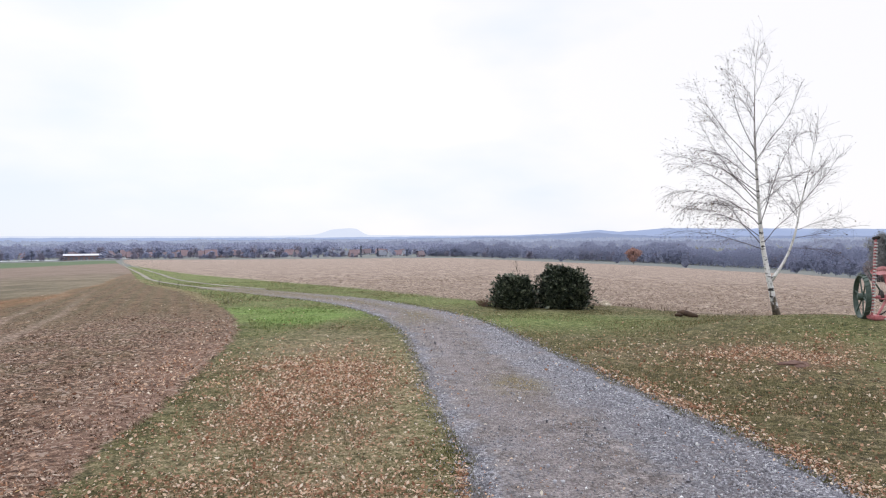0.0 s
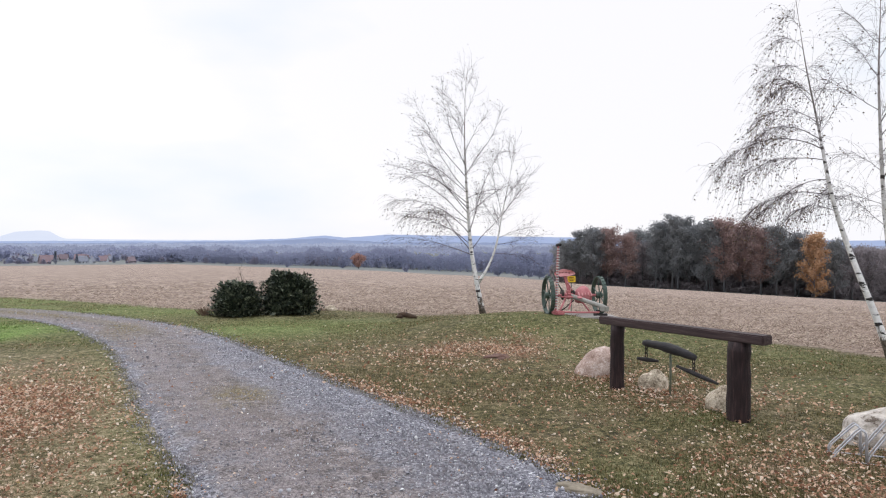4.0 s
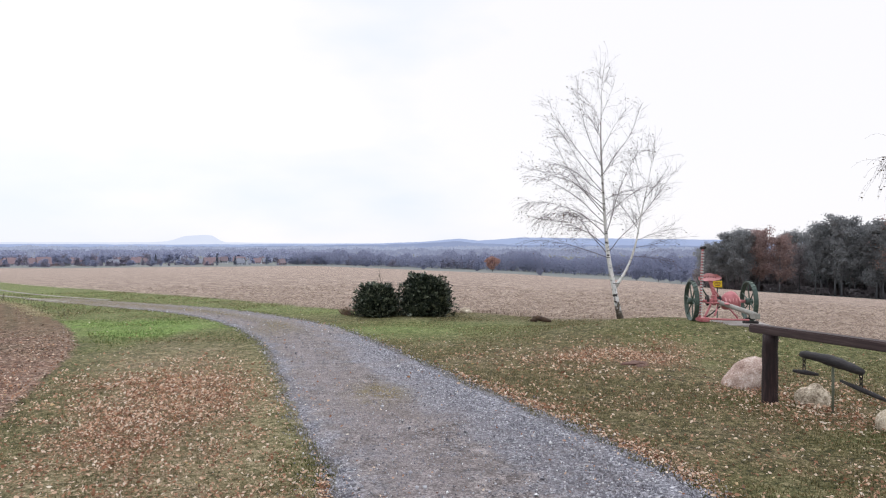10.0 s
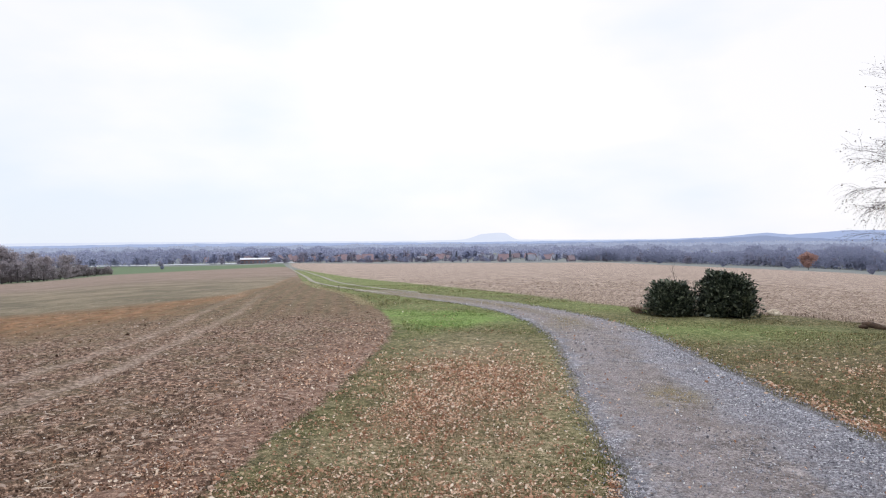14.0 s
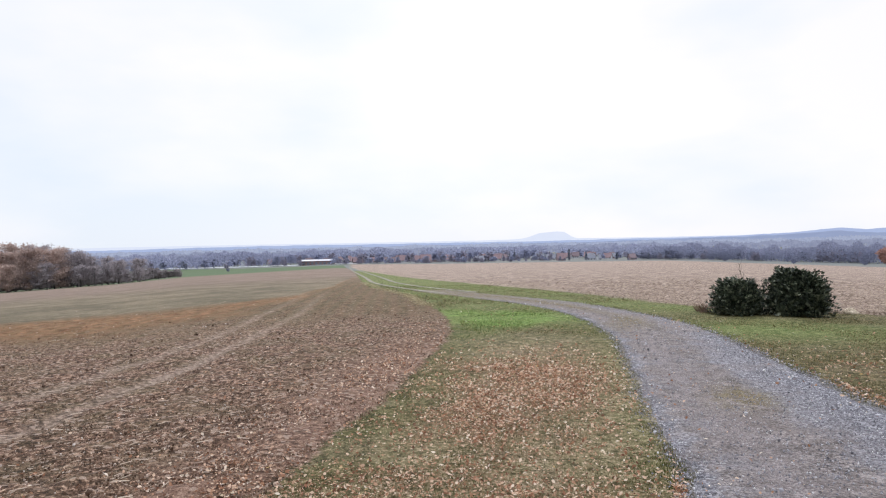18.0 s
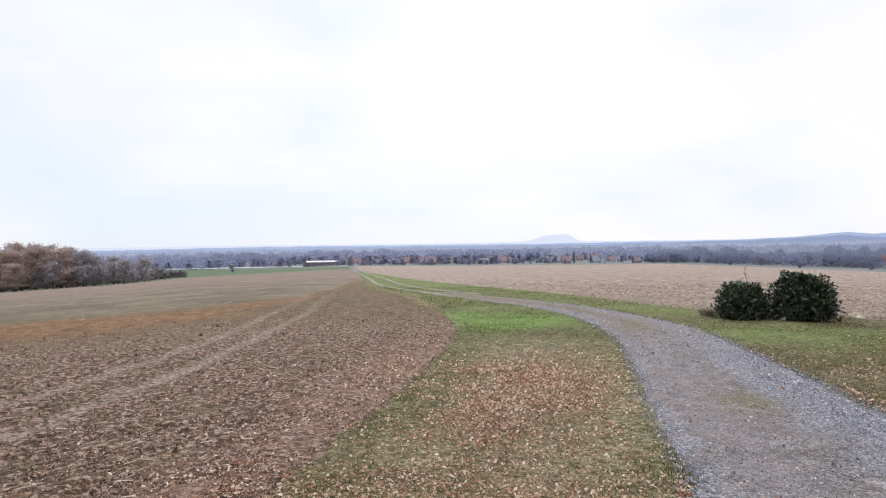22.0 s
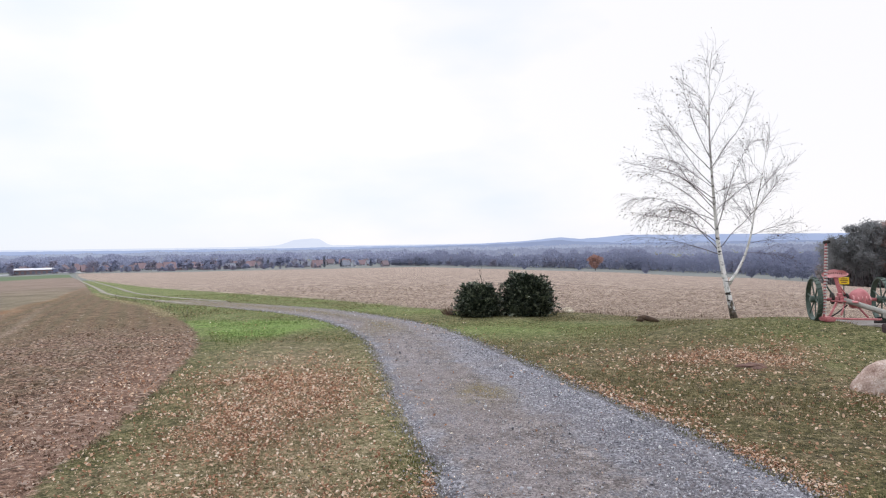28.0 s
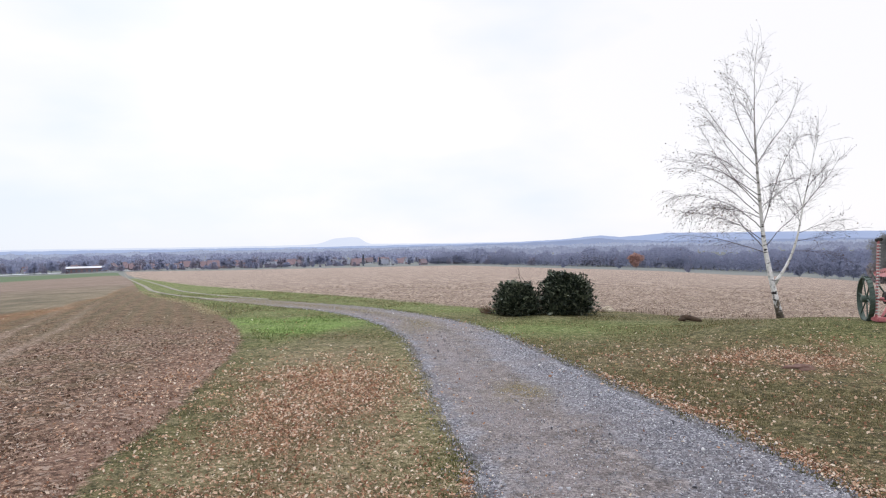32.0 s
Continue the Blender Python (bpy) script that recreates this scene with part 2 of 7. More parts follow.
# ---------------------------------------------------------------- materials
class Mat:
    """A node material with a few short hands."""

    def __init__(self, name, rough=0.85, metal=0.0, spec=0.3):
        self.m = bpy.data.materials.new(name)
        self.m.use_nodes = True
        self.nt = self.m.node_tree
        self.b = self.nt.nodes["Principled BSDF"]
        self.b.inputs["Roughness"].default_value = rough
        self.b.inputs["Metallic"].default_value = metal
        self.b.inputs["Specular IOR Level"].default_value = spec
        self.tc = None

    def put(self, socket, value):
        if isinstance(value, bpy.types.NodeSocket):
            self.nt.links.new(value, socket)
        elif isinstance(value, tuple) and len(value) == 3 and socket.type == "RGBA":
            socket.default_value = (*value, 1)
        else:
            socket.default_value = value

    def where(self, kind="Object"):
        if kind == "Position":
            return self.nt.nodes.new("ShaderNodeNewGeometry").outputs["Position"]
        return self.nt.nodes.new("ShaderNodeTexCoord").outputs[kind]

    def noise(self, scale, detail=4.0, rough=0.55, vec=None, stretch=None):
        n = self.nt.nodes.new("ShaderNodeTexNoise")
        n.inputs["Scale"].default_value, n.inputs["Detail"].default_value, n.inputs["Roughness"].default_value = scale, detail, rough
        vec = vec or self.where()
        if stretch:
            mp = self.nt.nodes.new("ShaderNodeMapping")
            mp.inputs["Scale"].default_value = stretch[:3]
            if len(stretch) > 3:
                mp.inputs["Rotation"].default_value = (0, 0, stretch[3])
            self.put(mp.inputs["Vector"], vec)
            vec = mp.outputs["Vector"]
        self.put(n.inputs["Vector"], vec)
        return n.outputs["Fac"]

    def cells(self, scale, vec=None, out="Color"):
        n = self.nt.nodes.new("ShaderNodeTexVoronoi")
        n.inputs["Scale"].default_value = scale
        self.put(n.inputs["Vector"], vec or self.where())
        return n.outputs[out]

    def ramp(self, fac, *stops):
        n = self.nt.nodes.new("ShaderNodeValToRGB")
        e = n.color_ramp.elements
        while len(e) < len(stops):
            e.new(0.5)
        for k, (p, c) in zip(e, stops):
            k.position = p
            k.color = (*c, 1) if isinstance(c, tuple) else (c, c, c, 1)
        self.put(n.inputs["Fac"], fac)
        return n.outputs["Color"]

    def mix(self, fac, a, b, blend="MIX"):
        n = self.nt.nodes.new("ShaderNodeMix")
        n.data_type, n.blend_type = "RGBA", blend
        self.put(n.inputs[0], fac)
        self.put(n.inputs[6], a)
        self.put(n.inputs[7], b)
        return n.outputs[2]

    def sum(self, op, a, b=0.0):
        n = self.nt.nodes.new("ShaderNodeMath")
        n.operation = op
        self.put(n.inputs[0], a)
        self.put(n.inputs[1], b)
        return n.outputs[0]

    def span(self, value, lo, hi, a=0.0, b=1.0):
        n = self.nt.nodes.new("ShaderNodeMapRange")
        n.interpolation_type = "SMOOTHSTEP"
        for k, x in (("Value", value), ("From Min", lo), ("From Max", hi), ("To Min", a), ("To Max", b)):
            self.put(n.inputs[k], x)
        return n.outputs["Result"]

    def attr(self, name):
        n = self.nt.nodes.new("ShaderNodeAttribute")
        n.attribute_name = name
        return n.outputs["Fac"]

    def island(self):
        return self.nt.nodes.new("ShaderNodeNewGeometry").outputs["Random Per Island"]

    def each(self):
        return self.nt.nodes.new("ShaderNodeObjectInfo").outputs["Random"]

    def bump(self, h, strength=0.4, dist=0.02):
        n = self.nt.nodes.new("ShaderNodeBump")
        n.inputs["Strength"].default_value, n.inputs["Distance"].default_value = strength, dist
        self.put(n.inputs["Height"], h)
        self.nt.links.new(n.outputs["Normal"], self.b.inputs["Normal"])
        return self

    def thin(self, c, share=0.4):
        """Leaves and blades let some light through."""
        tr = self.nt.nodes.new("ShaderNodeBsdfTranslucent")
        mx = self.nt.nodes.new("ShaderNodeMixShader")
        self.put(tr.inputs["Color"], c)
        mx.inputs[0].default_value = share
        self.nt.links.new(self.b.outputs[0], mx.inputs[1])
        self.nt.links.new(tr.outputs[0], mx.inputs[2])
        self.nt.links.new(mx.outputs[0], self.nt.nodes["Material Output"].inputs["Surface"])
        return self.col(c)

    def col(self, c):
        self.put(self.b.inputs["Base Color"], c)
        return self

    def rough(self, v):
        self.put(self.b.inputs["Roughness"], v)
        return self


def mottled(name, a, b, scale=6.0, rough=0.85, metal=0.0, bump=0.3, dist=0.01, stretch=None, spec=0.3, fine=40.0):
    """Two tones broken up at two scales, with fine relief."""
    k = Mat(name, rough, metal, spec)
    big, small = k.noise(scale, 5, 0.6, stretch=stretch), k.noise(fine, 3, 0.6, stretch=stretch)
    mixed = k.sum("ADD", k.sum("MULTIPLY", big, 0.65), k.sum("MULTIPLY", small, 0.35))
    k.col(k.ramp(mixed, (0.33, a), (0.66, b)))
    k.rough(k.span(small, 0.3, 0.7, max(rough - 0.12, 0.05), min(rough + 0.1, 1.0)))
    return k.bump(mixed, bump, dist)


# --- the ground: lawn, ploughed soil, stubble and young crop on one sheet
g = Mat("ground_cover", 0.95, spec=0.15)
P = g.where("Position")
n_big, n_mid, n_fine = g.noise(0.22, 5, 0.6, P), g.noise(1.6, 5, 0.62, P), g.noise(14.0, 4, 0.65, P)
n_speck = g.noise(46.0, 4, 0.75, P)
fleck = g.nt.nodes.new("ShaderNodeSeparateColor")
g.put(fleck.inputs["Color"], g.cells(21.0, P))
fleck = fleck.outputs["Red"]
far = g.nt.nodes.new("ShaderNodeVectorMath")
far.operation = "LENGTH"
g.put(far.inputs[0], P)
far = far.outputs["Value"]
wob = g.sum("SUBTRACT", n_big, 0.5)
edge = g.sum("ADD", g.sum("MULTIPLY", g.sum("SUBTRACT", n_mid, 0.5), 0.9), g.sum("MULTIPLY", g.sum("SUBTRACT", n_fine, 0.5), 0.55))
# lawn
n_clump = g.noise(5.0, 6, 0.75, P)
n_mix = g.sum("ADD", g.sum("ADD", g.sum("MULTIPLY", n_fine, 0.35), g.sum("MULTIPLY", n_speck, 0.40)), g.sum("MULTIPLY", n_clump, 0.25))
lawn = g.ramp(n_mix, (0.43, (0.021, 0.022, 0.009)), (0.48, (0.076, 0.070, 0.027)), (0.53, (0.156, 0.134, 0.057)), (0.58, (0.36, 0.290, 0.165)))
lush = g.ramp(n_mix, (0.42, (0.070, 0.120, 0.026)), (0.5, (0.165, 0.250, 0.058)), (0.59, (0.300, 0.385, 0.125)))
dry = g.ramp(n_mix, (0.43, (0.045, 0.036, 0.020)), (0.5, (0.145, 0.114, 0.066)), (0.57, (0.36, 0.275, 0.182)))
lush_f = g.sum("MULTIPLY", g.attr("lush"), g.span(n_mid, 0.25, 0.62, 0.55, 1.0))
lawn = g.mix(g.sum("MULTIPLY", g.attr("worn"), g.span(n_mid, 0.3, 0.65, 0.35, 0.9)), lawn, g.ramp(n_mix, (0.43, (0.085, 0.076, 0.034)), (0.48, (0.240, 0.206, 0.104)), (0.53, (0.430, 0.350, 0.212)), (0.58, (0.72, 0.57, 0.405))))
lawn = g.mix(lush_f, g.mix(g.span(n_mid, 0.42, 0.72, 0.0, 0.75), lawn, dry), lush)
# soil
soil = g.ramp(g.sum("ADD", g.sum("MULTIPLY", n_fine, 0.6), g.sum("MULTIPLY", n_speck, 0.4)),
              (0.42, (0.030, 0.017, 0.012)), (0.475, (0.108, 0.061, 0.040)), (0.535, (0.222, 0.131, 0.088)), (0.59, (0.50, 0.338, 0.245)))
soil = g.mix(g.span(n_mid, 0.40, 0.66, 0.0, 0.6), soil, g.ramp(n_mix, (0.42, (0.044, 0.036, 0.019)), (0.5, (0.125, 0.094, 0.052)), (0.58, (0.27, 0.205, 0.125))))
soil = g.mix(g.sum("MULTIPLY", g.sum("MULTIPLY", g.span(g.attr("soil"), -1.7, -0.5), g.span(far, 15.0, 11.0)), g.span(n_mid, 0.35, 0.6, 0.15, 0.75)), soil,
             g.ramp(n_mix, (0.40, (0.105, 0.052, 0.038)), (0.5, (0.265, 0.152, 0.112)), (0.60, (0.48, 0.325, 0.255))))
soil = g.mix(g.span(fleck, 0.90, 0.93, 0.0, 0.75), soil, (0.46, 0.350, 0.280))
olive = g.ramp(g.sum("ADD", g.sum("MULTIPLY", n_mix, 0.5), g.sum("MULTIPLY", g.noise(2.6, 8, 0.82, P), 0.5)), (0.43, (0.058, 0.040, 0.022)), (0.57, (0.275, 0.190, 0.106)))
rows = g.nt.nodes.new("ShaderNodeTexWave")
rows.inputs["Scale"].default_value, rows.inputs["Distortion"].default_value, rows.inputs["Detail"].default_value = 0.55, 2.2, 4.0
rm = g.nt.nodes.new("ShaderNodeMapping")
rm.inputs["Rotation"].default_value = (0, 0, radians(-23))
g.put(rm.inputs["Vector"], P)
g.put(rows.inputs["Vector"], rm.outputs["Vector"])
olive = g.mix(g.sum("MULTIPLY", rows.outputs["Fac"], 0.6), olive, (0.105, 0.092, 0.045))
orange = g.ramp(g.noise(2.2, 8, 0.8, P), (0.40, (0.130, 0.062, 0.030)), (0.60, (0.330, 0.178, 0.094)))
orange = g.mix(g.sum("MULTIPLY", rows.outputs["Fac"], 0.3), orange, (0.120, 0.105, 0.050))
olive = g.mix(g.sum("MULTIPLY", g.attr("ochre"), 0.9), olive, orange)
n_far = g.noise(0.22, 10, 0.8, P)
sprout = g.ramp(n_far, (0.43, (0.128, 0.105, 0.070)), (0.57, (0.236, 0.185, 0.126)))
sprout = g.mix(g.sum("MULTIPLY", rows.outputs["Fac"], g.span(far, 50.0, 25.0, 0.0, 0.5)), sprout, (0.125, 0.112, 0.066))
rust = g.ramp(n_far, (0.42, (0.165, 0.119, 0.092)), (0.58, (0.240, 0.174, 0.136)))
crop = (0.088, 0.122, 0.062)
bend = g.sum("ADD", far, g.sum("MULTIPLY", wob, 5.0))
f_left = g.mix(g.attr("crest"), g.mix(g.span(far, 16.0, 24.0, 0.0, 0.6), soil, g.mix(g.sum("MULTIPLY", rows.outputs["Fac"], 0.55), g.ramp(g.noise(2.6, 8, 0.82, P), (0.43, (0.050, 0.030, 0.018)), (0.5, (0.124, 0.074, 0.043)), (0.57, (0.240, 0.152, 0.094))), (0.098, 0.086, 0.043))), olive)
f_left = g.mix(g.attr("sprouting"), f_left, sprout)
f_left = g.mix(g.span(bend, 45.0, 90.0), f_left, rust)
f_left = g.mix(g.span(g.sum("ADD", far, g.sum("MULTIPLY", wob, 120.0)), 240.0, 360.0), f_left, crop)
rut = g.sum("MULTIPLY", g.attr("rut"), g.span(n_fine, 0.25, 0.6, 0.4, 0.9))
f_left = g.mix(rut, f_left, g.ramp(n_fine, (0.35, (0.230, 0.162, 0.124)), (0.62, (0.44, 0.340, 0.272))))
# stubble
n_row = g.noise(5.5, 8, 0.85, P, (0.35, 1.0, 1.0, radians(8)))
stub = g.ramp(g.sum("ADD", g.sum("MULTIPLY", n_mix, 0.75), g.sum("MULTIPLY", n_row, 0.25)),
              (0.41, (0.085, 0.056, 0.042)), (0.47, (0.215, 0.152, 0.117)), (0.53, (0.355, 0.268, 0.210)), (0.60, (0.58, 0.465, 0.375)))
ridges = g.noise(2.4, 9, 0.86, P, (0.6, 1.0, 1.0, radians(-14)))
stub = g.mix(g.span(far, 12.0, 70.0, 0.25, 0.85), stub, g.ramp(g.sum("ADD", g.sum("MULTIPLY", g.noise(0.8, 11, 0.86, P), 0.5), g.sum("MULTIPLY", ridges, 0.5)), (0.46, (0.105, 0.071, 0.056)), (0.5, (0.255, 0.186, 0.146)), (0.54, (0.490, 0.380, 0.310))))
meadow = g.ramp(g.noise(0.03, 5, 0.6, P), (0.35, (0.105, 0.150, 0.078)), (0.65, (0.150, 0.205, 0.110)))
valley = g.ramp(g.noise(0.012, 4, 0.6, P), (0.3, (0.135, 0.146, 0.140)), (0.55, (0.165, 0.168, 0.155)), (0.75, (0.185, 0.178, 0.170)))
gravelly = g.ramp(n_mix, (0.42, (0.085, 0.076, 0.074)), (0.58, (0.31, 0.285, 0.28)))
litter = g.ramp(n_speck, (0.40, (0.070, 0.034, 0.021)), (0.5, (0.200, 0.108, 0.064)), (0.60, (0.42, 0.29, 0.20)))
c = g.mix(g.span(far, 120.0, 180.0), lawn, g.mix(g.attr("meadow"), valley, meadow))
c = g.mix(g.span(g.sum("SUBTRACT", g.attr("soil"), g.sum("MULTIPLY", edge, 0.6)), 0.07, -0.07), c, f_left)
c = g.mix(g.span(g.sum("SUBTRACT", g.attr("stubble"), g.sum("MULTIPLY", edge, 1.6)), 0.4, -0.4), c, stub)
c = g.mix(g.sum("MULTIPLY", g.attr("leaves"), g.span(n_fine, 0.35, 0.6, 0.25, 0.95)), c, litter)
c = g.mix(g.span(g.sum("SUBTRACT", g.attr("road"), g.sum("MULTIPLY", edge, 0.75)), 0.10, -0.16), c, gravelly)
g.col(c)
g.bump(g.sum("ADD", g.sum("MULTIPLY", n_fine, 0.7), g.sum("MULTIPLY", n_speck, 0.5)), 1.0, 0.07)
M_GROUND = g.m

# --- the drive
k = Mat("drive_gravel", 0.9, spec=0.25)
P = k.where("Position")
chip = k.cells(46.0, P)
chipv = k.nt.nodes.new("ShaderNodeSeparateColor")
k.put(chipv.inputs["Color"], chip)
stone_tone = k.ramp(chipv.outputs["Red"], (0.0, (0.045, 0.043, 0.053)), (0.35, (0.145, 0.139, 0.160)), (0.75, (0.320, 0.308, 0.338)), (1.0, (0.70, 0.68, 0.70)))
stone_tone = k.mix(k.span(k.noise(8.0, 6, 0.78, P), 0.38, 0.62, 0.0, 0.65), stone_tone, k.ramp(k.noise(24, 5, 0.8, P), (0.42, (0.070, 0.066, 0.078)), (0.58, (0.330, 0.318, 0.340))))
fines = k.ramp(k.sum("ADD", k.sum("MULTIPLY", k.noise(34, 5, 0.8, P), 0.6), k.sum("MULTIPLY", k.noise(6, 6, 0.75, P), 0.4)), (0.43, (0.078, 0.063, 0.059)), (0.5, (0.198, 0.165, 0.156)), (0.57, (0.39, 0.338, 0.320)))
loose = k.sum("ADD", k.attr("loose"), k.sum("MULTIPLY", k.sum("SUBTRACT", k.noise(2.0, 6, 0.7, P), 0.5), 1.6))
kc = k.mix(k.span(loose, 0.25, 0.7), fines, stone_tone)
kc = k.mix(k.span(k.noise(0.8, 6, 0.7, P), 0.47, 0.66, 0.0, 0.6), kc, k.ramp(k.noise(40, 4, 0.8, P), (0.42, (0.090, 0.068, 0.062)), (0.58, (0.300, 0.248, 0.230))))
kc = k.mix(k.sum("MULTIPLY", k.attr("wheel"), k.span(k.noise(3, 5, 0.7, P), 0.3, 0.65, 0.2, 0.75)), kc, k.ramp(k.noise(50, 4, 0.75, P), (0.43, (0.130, 0.106, 0.104)), (0.57, (0.390, 0.335, 0.328))))
moss = k.sum("MULTIPLY", k.attr("mossy"), k.span(k.noise(7, 5, 0.7, P), 0.35, 0.6, 0.1, 0.95))
kc = k.mix(moss, kc, k.ramp(k.noise(40, 3, 0.6, P), (0.42, (0.085, 0.066, 0.030)), (0.58, (0.28, 0.215, 0.110))))
k.col(kc)
k.bump(k.sum("ADD", k.sum("MULTIPLY", k.cells(46.0, P, "Distance"), -1.0), k.noise(30, 5, 0.7, P)), 0.9, 0.03)
M_DRIVE = k.m

k = Mat("track_earth", 0.95, spec=0.2)
P = k.where("Position")
k.col(k.ramp(k.noise(0.8, 6, 0.7, P), (0.35, (0.150, 0.132, 0.100)), (0.65, (0.32, 0.285, 0.232)))).bump(k.noise(9, 4, 0.6, P), 0.4, 0.03)
M_TRACK = k.m
M_LANE = mottled("pale_asphalt", (0.40, 0.41, 0.42), (0.52, 0.53, 0.54), 0.3, 0.85).m

k = Mat("dead_leaves", 0.75, spec=0.25)
k.thin(k.ramp(k.island(), (0.0, (0.13, 0.060, 0.037)), (0.25, (0.31, 0.145, 0.083)), (0.52, (0.51, 0.298, 0.188)), (0.82, (0.72, 0.535, 0.395)), (0.98, (0.80, 0.70, 0.58)), (1.0, (0.62, 0.42, 0.18))))
k.bump(k.noise(60, 2, 0.5, k.where("Position")), 0.2, 0.005)
M_LEAF = k.m
k = Mat("grass_blades", 0.8, spec=0.25)
k.thin(k.mix(k.attr("lush"), k.ramp(k.island(), (0.0, (0.044, 0.040, 0.016)), (0.5, (0.128, 0.109, 0.046)), (0.8, (0.235, 0.185, 0.092)), (1.0, (0.42, 0.33, 0.19))),
            k.ramp(k.island(), (0.0, (0.060, 0.100, 0.025)), (0.6, (0.115, 0.172, 0.043)), (1.0, (0.21, 0.24, 0.085)))))
M_GRASS = k.m
k = Mat("gravel_stones", 0.8, spec=0.3)
k.col(k.ramp(k.island(), (0.0, (0.16, 0.150, 0.165)), (0.4, (0.26, 0.247, 0.268)), (0.75, (0.37, 0.355, 0.378)), (0.95, (0.52, 0.50, 0.515)), (1.0, (0.82, 0.80, 0.78))))
M_STONES = k.m
k = Mat("soil_clods", 0.95, spec=0.15)
k.col(k.ramp(k.island(), (0.0, (0.066, 0.039, 0.026)), (0.5, (0.150, 0.091, 0.061)), (0.82, (0.27, 0.175, 0.122)), (0.95, (0.46, 0.345, 0.265)), (1.0, (0.66, 0.60, 0.55))))
M_CLOD = k.m
k = Mat("straw", 0.85, spec=0.2)
k.col(k.ramp(k.island(), (0.0, (0.10, 0.068, 0.050)), (0.5, (0.29, 0.210, 0.158)), (1.0, (0.58, 0.465, 0.365))))
M_STRAW = k.m


# ---------------------------------------------------------------- ground
def lush_spots(x, y):
    """Greener grass on the mound, round the rail and under the racks."""
    out = 0.0 * x
    for cx, cy, sx, sy, k in ((6.5, 11.2, 0.9, 1.5, 0.9), (6.1, 9.6, 0.5, 0.6, 0.8), (10.4, 10.8, 2.6, 1.0, 0.8), (5.35, 5.6, 0.55, 0.4, 0.8), (5.4, 7.3, 0.4, 0.35, 0.6), (3.4, 4.2, 0.7, 0.5, 0.5), (7.2, 12.6, 1.6, 1.2, 0.7), (8.2, 6.4, 1.0, 0.8, 0.45)):
        out = np.maximum(out, 0.30 * k * np.exp(-(((x - cx) / sx) ** 2 + ((y - cy) / sy) ** 2)))
    return out


def green_corner(x, y):
    """Fresh grass between the ploughed field and the bend of the drive."""
    wob = (grain(x, y, 1.3, 83) - 0.5) * 2.2 + (grain(x, y, 0.4, 85) - 0.5) * 1.2
    return 1.7 * np.exp(-(((x + 4.9) / 2.7) ** 2 + ((y - 17.4 + wob) / 2.3) ** 2)) * (0.55 + 0.5 * grain(x, y, 0.6, 86))


